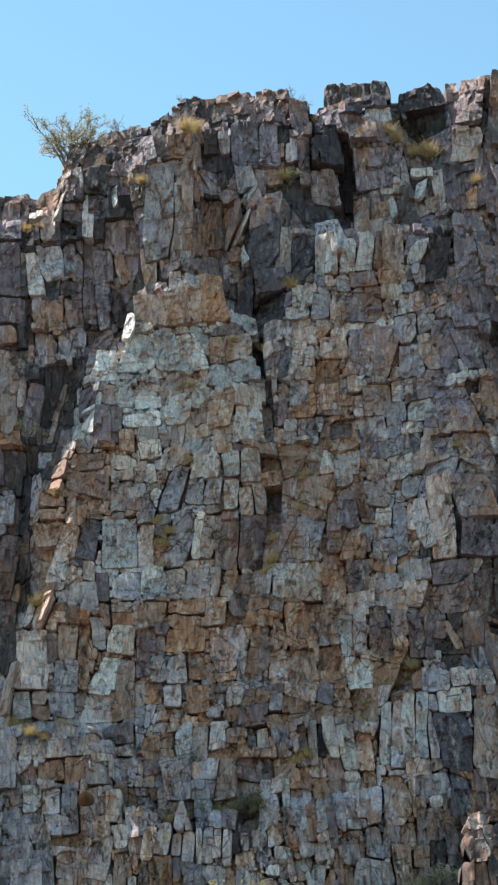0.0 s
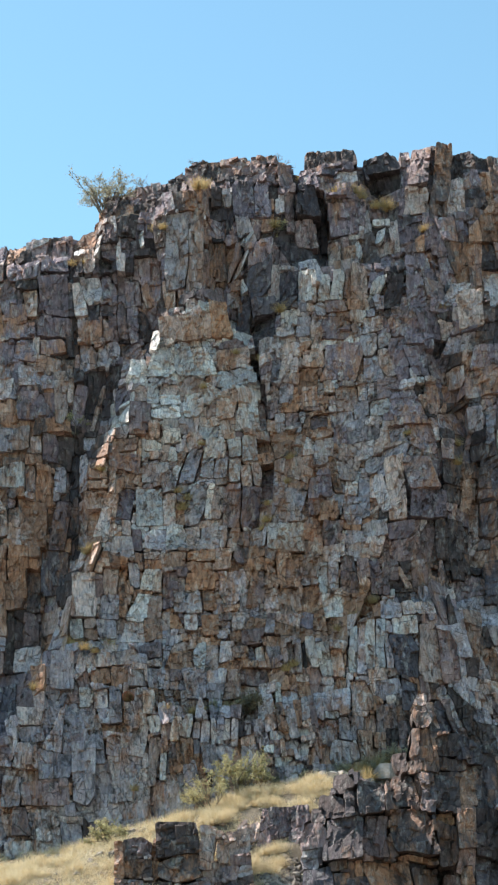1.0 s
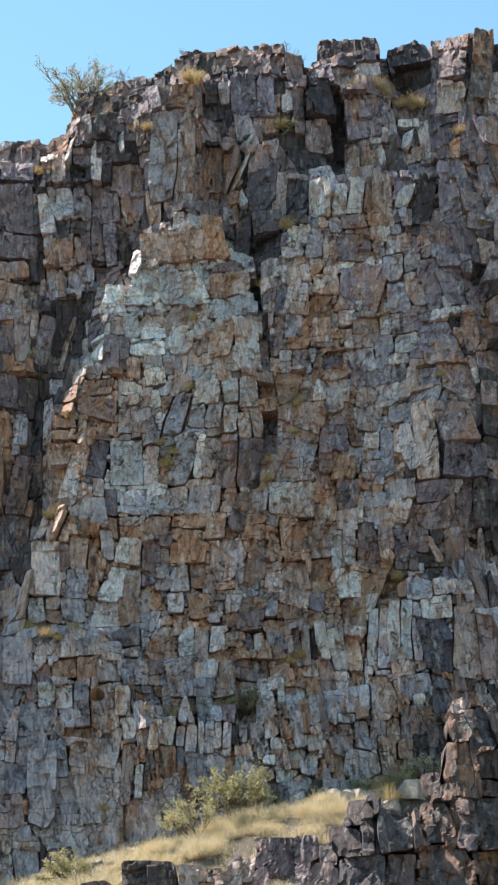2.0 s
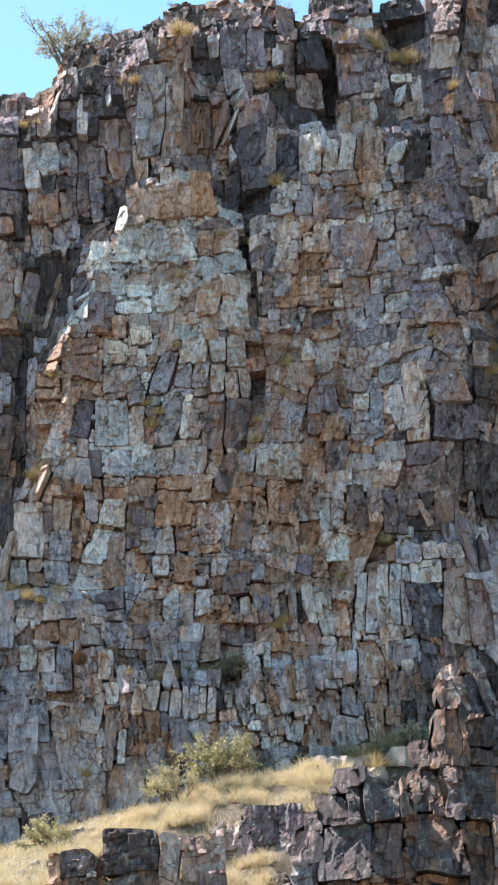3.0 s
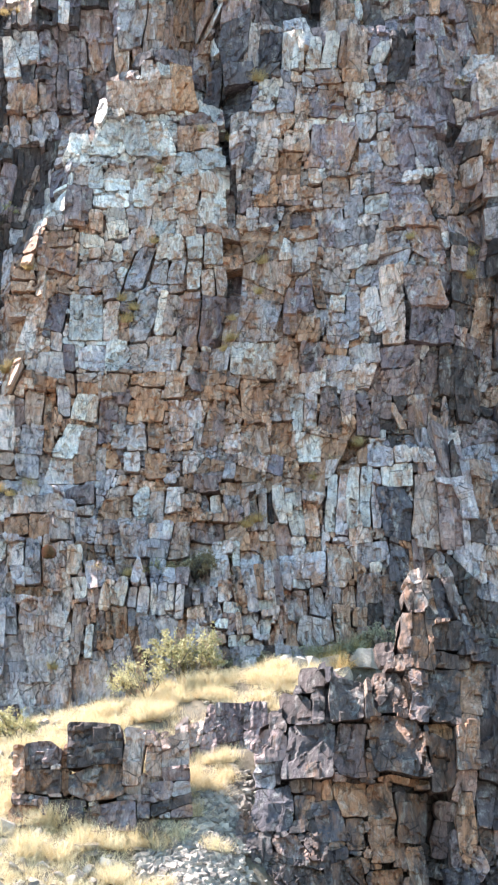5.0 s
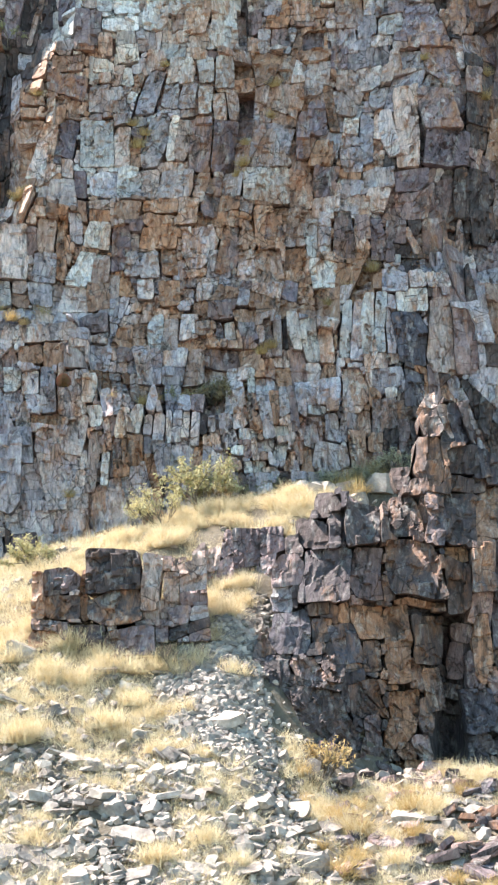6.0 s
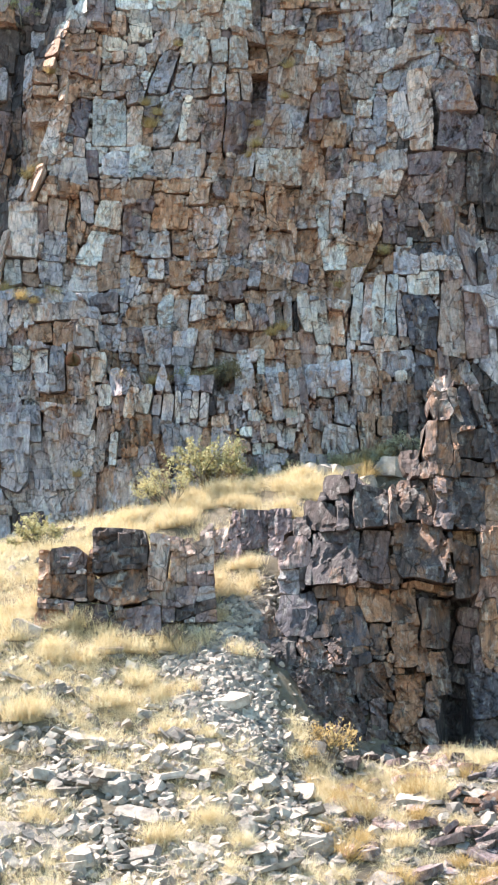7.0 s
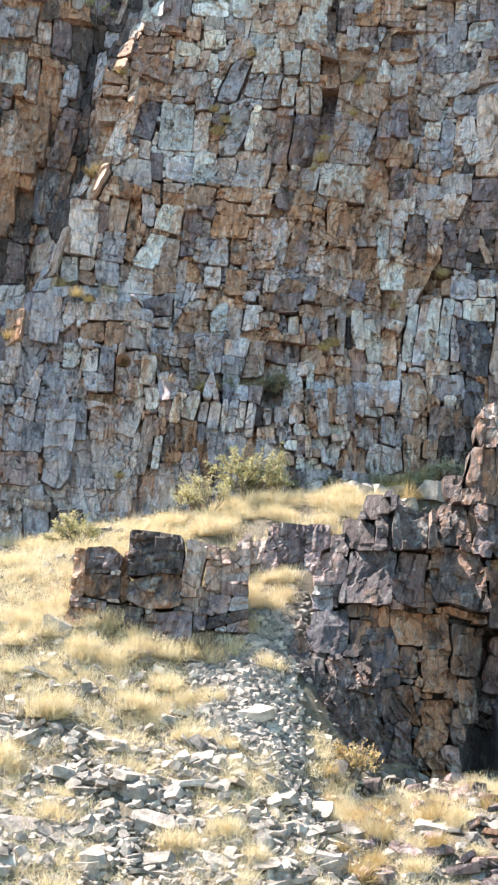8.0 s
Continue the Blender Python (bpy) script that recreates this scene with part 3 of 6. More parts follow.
cliff.add(box_poly(-4.45, 16.05, 0.34, 0.43, 0, 0), "mauve", 0.009)
cliff.add(box_poly(-3.74, 18.30, 0.28, 0.95, -6, 0), "grey", 0.0225)
cliff.add(box_poly(-3.40, 18.52, 0.42, 0.81, -8, 0), "grey", 0.027)
cliff.add(box_poly(-3.00, 18.57, 0.33, 0.72, -6, 0), "mauve", 0.018)
cliff.add(box_poly(-3.07, 17.94, 0.32, 0.32, 0, 0), "brown", 0.009)
cliff.add(box_poly(-3.62, 17.48, 0.27, 0.49, 0, 0), "blue", 0.0135)
cliff.add(box_poly(-3.33, 17.44, 0.31, 0.55, 0, 0), "mauve", 0.018)
cliff.add(box_poly(-3.09, 17.45, 0.14, 0.58, 0, 0), "tan", 0.0225)
cliff.add(box_poly(-2.70, 17.76, 0.24, 1.11, 0, 0), "brown", 0.0225)
cliff.add(box_poly(-2.45, 17.80, 0.26, 0.91, 0, 0), "mauve", 0.0315)
cliff.add(box_poly(-3.90, 17.32, 0.26, 1.05, 0, 0), "umber", 0)
cliff.add(box_poly(-3.52, 16.77, 0.40, 0.70, 0, 0), "blue", 0.0225)
cliff.add(box_poly(-3.06, 16.81, 0.50, 0.60, 0, 0), "blue", 0.009)
# three dark blocks set back, their colour standing in for the gully's shade
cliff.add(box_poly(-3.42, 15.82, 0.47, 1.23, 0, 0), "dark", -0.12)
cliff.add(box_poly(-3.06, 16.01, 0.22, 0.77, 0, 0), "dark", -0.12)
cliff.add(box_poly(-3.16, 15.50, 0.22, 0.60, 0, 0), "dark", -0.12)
cliff.add(box_poly(-3.35, 15.55, 0.11, 1.26, 14, 0), "tan", -0.012)
cliff.add(box_poly(-2.74, 15.57, 0.30, 0.68, 0, 0), "mauve", 0)
cliff.add(box_poly(-3.96, 16.03, 0.16, 1.14, -2, 0), "tan", 0.027)
cliff.add(box_poly(-4.16, 15.81, 0.27, 0.99, 0, 0), "brown", 0.0135)
cliff.add(box_poly(-4.13, 15.10, 0.34, 0.60, 0, 0), "rust", 0.009)
cliff.add(box_poly(-3.77, 15.55, 0.24, 1.15, 8, 0), "mauve", 0.018)
cliff.add(box_poly(-3.40, 19.20, 0.40, 0.50, 0, 0), "brown", 0.027)
cliff.add(box_poly(-3.08, 19.35, 0.17, 0.38, 0, 0), "mauve", 0.0225)
# dark block set back as a shaded hollow
cliff.add(box_poly(-3.05, 19.11, 0.27, 0.24, 0, 0), "dark", -0.15)
cliff.add(box_poly(-2.43, 18.42, 0.38, 0.79, 0, 0), "brown", 0.009)
cliff.add(box_poly(-1.99, 18.47, 0.46, 0.88, 0, 0), "mauve", 0.0225)
cliff.add(box_poly(-2.00, 17.67, 0.43, 0.55, 0, 0), "brown", 0.0135)
cliff.add(box_poly(-1.56, 18.94, 0.35, 0.71, 0, 0), "mauve", 0.027)
cliff.add(box_poly(-1.54, 18.16, 0.31, 0.75, 0, 0), "grey", 0.0225)
cliff.add(box_poly(-2.48, 16.75, 0.46, 0.79, -10, 0), "brown", 0.0225)
cliff.add(box_poly(-2.19, 17.52, 0.26, 0.83, -8, 0), "umber", -0.012)
cliff.add(box_poly(-2.44, 17.31, 0.24, 0.39, 0, 0), "mauve", 0.0135)
cliff.add(box_poly(-1.13, 18.62, 0.49, 1.24, -8, 0), "mauve", 0.0135)
cliff.add(box_poly(-0.62, 18.77, 0.55, 1.14, 10, 0), "brown", 0)
cliff.add(box_poly(-0.20, 18.92, 0.30, 1.16, 12, 0), "rust", -0.024)
cliff.add(box_poly(-1.21, 17.13, 1.18, 0.55, 0, 6), "tan", 0.036)
cliff.add(box_poly(-1.00, 17.60, 0.39, 0.38, 0, 0, 0.6), "grey", 0.027)
cliff.add(box_poly(-0.38, 17.30, 0.47, 0.93, -8, -8, 0.85), "orange", 0.045)
cliff.add(box_poly(-2.30, 15.98, 0.53, 0.65, 0, 0, 0.7), "pale", 0.0315)
cliff.add(box_poly(-1.78, 16.23, 0.57, 0.81, 12, 14, 0.6), "pale", 0.0405)
cliff.add(box_poly(-1.25, 16.32, 0.49, 0.84, 0, 0), "pale", 0.0225)
cliff.add(box_poly(-0.78, 16.26, 0.44, 0.72, -12, 0), "pale", 0.0135)
cliff.add(box_poly(-2.21, 15.41, 0.38, 0.40, 8, 0), "tan", 0)
cliff.add(box_poly(-2.42, 14.79, 0.31, 0.88, 0, 0), "brown", 0.009)
cliff.add(box_poly(-2.15, 14.82, 0.23, 0.71, 0, 0), "brown", 0)
cliff.add(box_poly(-1.73, 15.75, 0.72, 0.13, 0, 0), "grey", 0.0135)
cliff.add(box_poly(-1.98, 15.38, 0.32, 0.45, 8, 0, 0.7), "pale", 0.0225)
cliff.add(box_poly(-1.59, 15.26, 0.48, 0.27, 0, 0), "pale", 0.009)
cliff.add(box_poly(-1.69, 14.94, 0.69, 0.30, 6, 3), "pale", 0.036)
cliff.add(box_poly(-1.99, 14.57, 0.25, 0.40, 0, 0), "tan", 0.009)
cliff.add(box_poly(-1.63, 14.50, 0.40, 0.55, 0, 0), "pale", 0.0225)
cliff.add(box_poly(-1.24, 14.58, 0.38, 0.35, 0, 0), "grey", 0.009)
cliff.add(box_poly(-1.06, 15.11, 0.53, 0.67, 3, 0, 0.8), "pale", 0.027)
cliff.add(box_poly(-0.65, 14.91, 0.25, 0.31, 0, 0), "tan", 0)
cliff.add(box_poly(-0.08, 16.30, 0.75, 0.50, 0, 0), "tan", 0.0225)
cliff.add(box_poly(-0.10, 16.68, 0.62, 0.25, 0, 0, 0.8), "brown", 0.0135)
cliff.add(box_poly(-0.04, 15.77, 0.93, 0.45, 0, 6), "pale", 0.0315)
cliff.add(box_poly(0.19, 15.31, 0.55, 0.38, 0, 0), "pale", 0.0225)
cliff.add(box_poly(-0.31, 15.07, 0.50, 0.75, 14, 8), "pale", 0.036)
cliff.add(box_poly(0.17, 14.73, 0.52, 0.66, 4, 0), "pale", 0.0225)
# two dark strips paint the shadow inside the chimney
cliff.add(box_poly(0.41, 16.20, 0.15, 0.55, 0, 0), "dark", -0.03)
cliff.add(box_poly(0.57, 15.21, 0.13, 0.90, -3, 0), "dark", -0.03)
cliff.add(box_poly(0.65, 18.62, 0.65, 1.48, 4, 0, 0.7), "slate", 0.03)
# pale slivers tilted (-1.3, 0.5): sunlit edges, brightened by colour as well
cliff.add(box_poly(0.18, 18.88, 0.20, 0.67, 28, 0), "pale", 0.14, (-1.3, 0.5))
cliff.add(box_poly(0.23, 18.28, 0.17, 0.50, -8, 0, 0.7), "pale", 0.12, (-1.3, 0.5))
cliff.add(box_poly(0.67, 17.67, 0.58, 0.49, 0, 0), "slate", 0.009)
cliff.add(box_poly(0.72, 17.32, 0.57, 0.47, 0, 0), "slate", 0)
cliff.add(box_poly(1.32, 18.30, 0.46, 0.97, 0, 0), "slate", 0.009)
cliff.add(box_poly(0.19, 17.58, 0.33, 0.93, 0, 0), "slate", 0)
cliff.add(box_poly(-0.03, 18.09, 0.33, 0.47, 0, 0), "grey", 0.0135)
cliff.add(box_poly(1.31, 17.27, 0.51, 0.41, 0, 4), "pale", 0.0405)
cliff.add(box_poly(1.16, 16.90, 0.45, 0.27, 0, 0), "grey", 0.018)
cliff.add(box_poly(1.58, 17.01, 0.30, 0.53, 0, 0), "blue", 0.0135)
cliff.add(box_poly(1.75, 18.06, 0.39, 0.77, 2, 0, 0.85), "pale", 0.0405)
cliff.add(box_poly(2.14, 18.03, 0.29, 0.71, 4, 0, 0.75), "pale", 0.036)
cliff.add(box_poly(2.45, 18.09, 0.30, 0.74, 5, 0, 0.8), "pale", 0.0315)
cliff.add(box_poly(2.70, 18.13, 0.18, 0.79, 3, 0), "brown", 0.0135)
cliff.add(box_poly(2.98, 18.13, 0.37, 0.86, 2, 0), "tan", 0.0225)
cliff.add(box_poly(2.00, 17.46, 0.26, 0.39, 0, 0), "grey", 0.0135)
cliff.add(box_poly(2.39, 17.51, 0.47, 0.36, 0, 0), "brown", 0.0135)
cliff.add(box_poly(2.91, 17.56, 0.52, 0.28, 0, 0), "tan", 0.018)
cliff.add(box_poly(3.42, 18.07, 0.30, 0.51, 16, 20), "pale", 0.0315)
cliff.add(box_poly(3.80, 17.96, 0.43, 1.14, 14, 0, 0.75), "dark", 0.0405)
cliff.add(box_poly(3.42, 17.60, 0.26, 0.39, 0, 0), "blue", 0.0225)
cliff.add(box_poly(4.28, 18.03, 0.41, 1.51, 0, 0), "mauve", 0.0135)
cliff.add(box_poly(4.78, 18.30, 0.43, 1.51, 0, 0), "brown", 0.0135)
cliff.add(box_poly(2.27, 16.96, 0.73, 0.59, 0, 4), "mauve", 0.009)
cliff.add(box_poly(2.86, 17.26, 0.39, 0.28, 0, 0), "pale", 0.0225)
cliff.add(box_poly(2.82, 16.90, 0.26, 0.39, -8, 0), "grey", 0.0135)
cliff.add(box_poly(3.19, 17.02, 0.43, 0.48, 0, 0), "grey", 0.018)
cliff.add(box_poly(1.88, 16.80, 0.27, 0.57, 3, 0), "tan", 0.027)
cliff.add(box_poly(1.72, 16.14, 0.52, 0.41, 0, -4), "tan", 0.045)
cliff.add(box_poly(1.61, 15.63, 0.45, 0.61, 0, 0), "rust", -0.06)
cliff.add(box_poly(1.74, 15.06, 0.74, 0.45, 0, 0), "brown", 0)
cliff.add(box_poly(2.43, 16.09, 0.85, 0.95, 6, 0), "mauve", 0.0135)
cliff.add(box_poly(3.08, 16.46, 0.38, 0.52, 0, 0), "grey", 0.0225)
cliff.add(box_poly(3.12, 15.81, 0.42, 0.67, -4, 0), "blue", 0.018)
cliff.add(box_poly(3.44, 16.55, 0.30, 0.29, 0, 0), "grey", 0.0135)
cliff.add(box_poly(3.43, 15.97, 0.27, 0.75, -10, 0), "tan", 0.027)
cliff.add(box_poly(3.75, 16.01, 0.35, 1.13, -4, 0), "mauve", 0.0225)
cliff.add(box_poly(4.17, 15.90, 0.46, 0.86, -8, 0), "mauve", 0.018)
cliff.add(box_poly(4.58, 15.83, 0.30, 0.80, -10, 0), "brown", 0.0135)
cliff.add(box_poly(4.18, 15.40, 0.21, 0.20, 0, 0), "pale", 0.0585)
cliff.add(box_poly(4.16, 15.16, 0.27, 0.33, 0, 0), "umber", -0.15)
cliff.add(box_poly(4.44, 14.92, 0.34, 0.80, -6, 0), "brown", 0.0135)
cliff.add(box_poly(2.14, 15.44, 0.37, 0.34, 6, 0), "pale", 0.027)
cliff.add(box_poly(2.02, 15.15, 0.42, 0.22, 0, 0), "grey", 0.0135)
cliff.add(box_poly(2.48, 15.03, 0.50, 0.69, 0, 0), "tan", 0.018)
cliff.add(box_poly(2.93, 15.29, 0.38, 0.36, 0, 0), "grey", 0.018)
cliff.add(box_poly(2.75, 14.64, 0.42, 0.66, 4, 0), "blue", 0.018)
cliff.add(box_poly(3.21, 14.78, 0.46, 0.38, 8, 8), "pale", 0.036)
cliff.add(box_poly(3.04, 14.44, 0.42, 0.31, 0, -5), "grey", 0.018)
cliff.add(box_poly(3.81, 14.74, 0.83, 0.99, -6, 0, 0.7), "mauve", 0.036)
cliff.add(box_poly(2.29, 14.56, 0.57, 0.44, 0, 0), "blue", 0.0135)
cliff.add(box_poly(1.80, 14.58, 0.42, 0.40, 0, 0), "brown", 0)
cliff.add(box_poly(1.62, 15.21, 0.38, 0.49, 0, 0), "grey", 0.0135)
cliff.add(box_poly(0.71, 16.53, 0.32, 0.41, 0, 0), "grey", 0.0225)
cliff.add(box_poly(0.81, 16.22, 0.15, 0.20, 0, 0), "blue", 0.0135)
cliff.add(box_poly(1.14, 16.18, 0.30, 0.75, 6, 0), "tan", 0.0225)
cliff.add(box_poly(1.38, 16.43, 0.17, 0.38, 0, 0), "grey", 0.0135)
cliff.add(box_poly(1.29, 16.01, 0.19, 0.41, 0, 0), "grey", 0.0135)
cliff.add(box_poly(0.86, 15.86, 0.21, 0.61, 6, 0), "blue", 0.018)
cliff.add(box_poly(0.83, 15.35, 0.21, 0.38, 0, 0), "tan", 0)
cliff.add(box_poly(1.08, 15.34, 0.30, 0.52, 10, 0), "blue", 0.0225)
cliff.add(box_poly(0.75, 14.98, 0.23, 0.47, 0, 0), "brown", 0)
cliff.add(box_poly(0.51, 14.89, 0.19, 0.77, -4, 0), "blue", 0.0135)
cliff.add(box_poly(0.92, 14.63, 0.25, 0.46, 0, 0), "grey", 0.009)
cliff.add(box_poly(1.21, 14.64, 0.34, 0.42, 0, 0), "brown", 0)
cliff.add(box_poly(-1.12, 14.19, 0.46, 0.47, 14, 0), "grey", 0.018)
cliff.add(box_poly(-1.16, 13.59, 0.37, 0.85, 14, 0), "blue", 0.0225)
cliff.add(box_poly(-0.63, 14.02, 0.48, 0.54, 14, 0), "pale", 0.0225)
cliff.add(box_poly(-0.80, 13.53, 0.31, 0.44, 10, 0), "grey", 0.018)
cliff.add(box_poly(-0.48, 13.51, 0.29, 0.48, 6, 0), "grey", 0.0225)
cliff.add(box_poly(-0.17, 14.00, 0.27, 0.46, 0, 0), "pale", 0.0225)
cliff.add(box_poly(-0.17, 13.43, 0.24, 0.59, 0, 0), "pale", 0.018)
cliff.add(box_poly(0.17, 13.97, 0.30, 0.68, 4, 0), "pale", 0.027)
cliff.add(box_poly(0.08, 13.28, 0.21, 0.56, 0, 0), "tan", 0)
cliff.add(box_poly(0.30, 13.29, 0.22, 0.60, 0, 0), "grey", 0.0135)
cliff.add(box_poly(-1.08, 12.64, 0.45, 0.99, 18, 0), "grey", 0.0315)
cliff.add(box_poly(-0.78, 12.70, 0.19, 0.82, 8, 0), "pale", 0.0225)
cliff.add(box_poly(-0.58, 12.67, 0.31, 0.81, 10, 0), "tan", 0.0135)
cliff.add(box_poly(-0.29, 12.58, 0.39, 0.97, 4, 0), "mauve", 0.0225)
cliff.add(box_poly(0.14, 12.52, 0.43, 0.94, 4, 0), "mauve", 0.018)
cliff.add(box_poly(-1.22, 11.87, 0.31, 0.53, 0, 0), "tan", 0.009)
cliff.add(box_poly(-0.77, 11.86, 0.55, 0.54, 10, 0), "grey", 0.0225)
cliff.add(box_poly(-0.33, 11.66, 0.24, 0.83, 14, 0), "tan", 0.018)
cliff.add(box_poly(-0.09, 11.59, 0.27, 0.83, 14, 0), "brown", 0)
cliff.add(box_poly(-1.01, 11.42, 0.67, 0.25, 0, 2), "rust", 0)
cliff.add(box_poly(-1.05, 11.16, 0.57, 0.23, 0, 0), "rust", -0.012)
cliff.add(box_poly(-0.52, 11.31, 0.31, 0.53, 0, 0), "tan", 0.009)
cliff.add(box_poly(-1.05, 10.85, 0.61, 0.40, 0, 0), "rust", 0.0045)
cliff.add(box_poly(-0.35, 10.66, 0.67, 0.77, 4, 5), "blue", 0.0315)
cliff.add(box_poly(-1.21, 10.38, 0.32, 0.50, 0, 0), "grey", 0.018)
cliff.add(box_poly(-0.87, 10.39, 0.28, 0.48, 0, 0), "rust", 0)
cliff.add(box_poly(-0.10, 10.12, 0.24, 0.88, 10, 0), "grey", 0.036)
cliff.add(box_poly(0.19, 10.60, 0.32, 0.94, 6, 0), "brown", 0)
cliff.add(box_poly(0.27, 11.80, 0.37, 0.45, 12, 0), "grey", 0.0135)
cliff.add(box_poly(0.95, 12.49, 0.78, 0.75, -2, 0, 0.12), "grey", 0.0405)
cliff.add(box_poly(0.87, 11.78, 0.71, 0.64, 2, 0, 1.1), "pale", 0.045)
cliff.add(box_poly(1.33, 11.89, 0.16, 0.42, 0, 0), "blue", 0.0135)
cliff.add(box_poly(1.60, 12.71, 0.33, 0.97, 6, 0), "mauve", 0.0225)
cliff.add(box_poly(0.81, 11.01, 0.39, 0.78, -4, 0), "tan", 0.0225)
cliff.add(box_poly(1.00, 11.03, 0.31, 0.50, 0, 0, 0.8), "brown", -0.012)
cliff.add(box_poly(1.34, 11.03, 0.22, 0.83, 10, 0), "grey", 0.0225)
cliff.add(box_poly(0.54, 10.89, 0.20, 0.55, -8, 0), "tan", 0.018)
cliff.add(box_poly(0.55, 10.21, 0.40, 0.41, 0, 4), "blue", 0.018)
cliff.add(box_poly(0.89, 10.23, 0.49, 0.68, 0, 0), "tan", 0.0135)
cliff.add(box_poly(1.37, 10.33, 0.38, 0.62, 0, 0), "rust", 0)
cliff.add(box_poly(1.68, 10.78, 0.22, 0.73, 0, 0), "pale", 0.018)
cliff.add(box_poly(1.90, 10.81, 0.22, 0.65, 0, 0), "blue", 0.0135)
cliff.add(box_poly(2.24, 10.80, 0.32, 0.86, 0, 0), "brown", 0.009)
cliff.add(box_poly(-4.29, 14.31, 0.62, 0.93, 0, 0), "umber", 0)
cliff.add(box_poly(-4.46, 13.12, 0.23, 1.30, 0, 0), "rust", 0.0225)
cliff.add(box_poly(-4.16, 12.28, 0.29, 1.58, 3, 0), "rust", 0.018)
cliff.add(box_poly(-4.28, 13.55, 0.19, 0.87, 6, 0), "blue", 0.0225)
# this and the next dark block carry gully shade in their colour
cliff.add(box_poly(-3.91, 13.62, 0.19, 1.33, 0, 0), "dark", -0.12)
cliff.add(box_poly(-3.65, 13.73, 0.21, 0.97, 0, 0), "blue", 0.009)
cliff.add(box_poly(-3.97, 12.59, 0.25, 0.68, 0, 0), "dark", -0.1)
cliff.add(box_poly(-3.68, 12.54, 0.27, 1.09, 4, 0), "blue", 0)
cliff.add(box_poly(-4.43, 11.87, 0.23, 1.04, 0, 0), "rust", 0.0135)
cliff.add(box_poly(-4.00, 10.75, 0.55, 0.79, 0, 0), "umber", 0)
cliff.add(box_poly(-3.51, 14.61, 0.32, 0.34, 0, 0), "blue", 0.009)
cliff.add(box_poly(-3.16, 13.99, 0.29, 0.37, 8, 0), "tan", 0.07, (-1.3, 0.5))
cliff.add(box_poly(-3.26, 13.65, 0.33, 0.26, 4, 0), "tan", 0.06, (-1.3, 0.5))
cliff.add(box_poly(-3.27, 13.38, 0.37, 0.22, 0, 0), "tan", 0.0315)
cliff.add(box_poly(-3.27, 13.14, 0.39, 0.19, 0, 0), "tan", 0.0315)
cliff.add(box_poly(-3.32, 12.81, 0.49, 0.43, 0, 0), "tan", 0.027)
# two pale slivers standing in for the sun on the buttress edge
cliff.add(box_poly(-2.97, 13.14, 0.19, 0.71, 4, 0, 0.8), "pale", 0.13, (-1.3, 0.5))
cliff.add(box_poly(-3.13, 12.44, 0.29, 0.72, 24, 0), "pale", 0.13, (-1.3, 0.5))
cliff.add(box_poly(-2.97, 12.39, 0.61, 1.03, 18, 0, 0.8), "grey", 0.045)
cliff.add(box_poly(-2.68, 14.17, 0.56, 0.35, 0, 0), "brown", 0.0225)
cliff.add(box_poly(-2.68, 13.75, 0.64, 0.37, 0, -6), "mauve", 0.0225)
cliff.add(box_poly(-2.69, 12.67, 0.31, 0.98, 10, 0), "mauve", 0.0135)
cliff.add(box_poly(-2.68, 12.13, 0.22, 0.32, 0, 0), "grey", 0.0135)
cliff.add(box_poly(-2.79, 11.68, 0.55, 0.55, 0, 0), "grey", 0.027)
cliff.add(box_poly(-3.47, 11.37, 0.26, 0.63, 22, 0), "tan", 0.1, (-1.3, 0.5))
cliff.add(box_poly(-2.43, 11.85, 0.20, 0.47, 0, 0), "mauve", 0.009)
cliff.add(box_poly(-2.04, 11.86, 0.53, 0.47, 4, 0), "blue", 0.0315)
cliff.add(box_poly(-2.03, 14.15, 0.40, 0.22, 0, 0), "pale", 0.018)
cliff.add(box_poly(-1.59, 14.39, 0.44, 0.29, 0, 0), "pale", 0.0225)
cliff.add(box_poly(-2.01, 13.95, 0.27, 0.18, 0, 0), "tan", 0)
cliff.add(box_poly(-1.97, 13.54, 0.77, 0.62, 4, 0), "grey", 0.0315)
cliff.add(box_poly(-2.16, 12.68, 0.66, 0.93, 3, 0), "pale", 0.0405)
cliff.add(box_poly(-1.69, 12.61, 0.27, 0.80, 3, 0), "tan", 0.009)
cliff.add(box_poly(-1.46, 12.46, 0.21, 0.51, 0, 0), "rust", -0.018)
cliff.add(box_poly(-1.55, 11.78, 0.37, 0.39, 24, 0), "pale", 0.0225)
cliff.add(box_poly(-2.43, 11.35, 0.18, 0.40, 0, 0), "rust", 0)
cliff.add(box_poly(-2.12, 11.47, 0.41, 0.19, 0, 0), "tan", 0.009)
cliff.add(box_poly(-2.12, 11.24, 0.41, 0.25, 0, 0), "rust", 0)
cliff.add(box_poly(-1.59, 11.35, 0.45, 0.38, 0, 0), "rust", 0)
cliff.add(box_poly(-3.67, 10.59, 0.54, 0.97, 2, 0, 0.9), "grey", 0.0405)
cliff.add(box_poly(-3.30, 10.81, 0.19, 0.52, 0, 0), "brown", 0.009)
cliff.add(box_poly(-3.05, 10.88, 0.32, 0.63, 0, 0), "tan", 0)
cliff.add(box_poly(-2.79, 10.70, 0.19, 1.04, 0, 0), "rust", 0)
cliff.add(box_poly(-2.54, 11.04, 0.26, 0.54, 0, 0), "blue", 0.018)
cliff.add(box_poly(-2.15, 10.89, 0.47, 0.50, 6, 0), "pale", 0.027)
cliff.add(box_poly(-2.40, 10.32, 0.47, 0.75, 28, 0), "pale", 0.036)
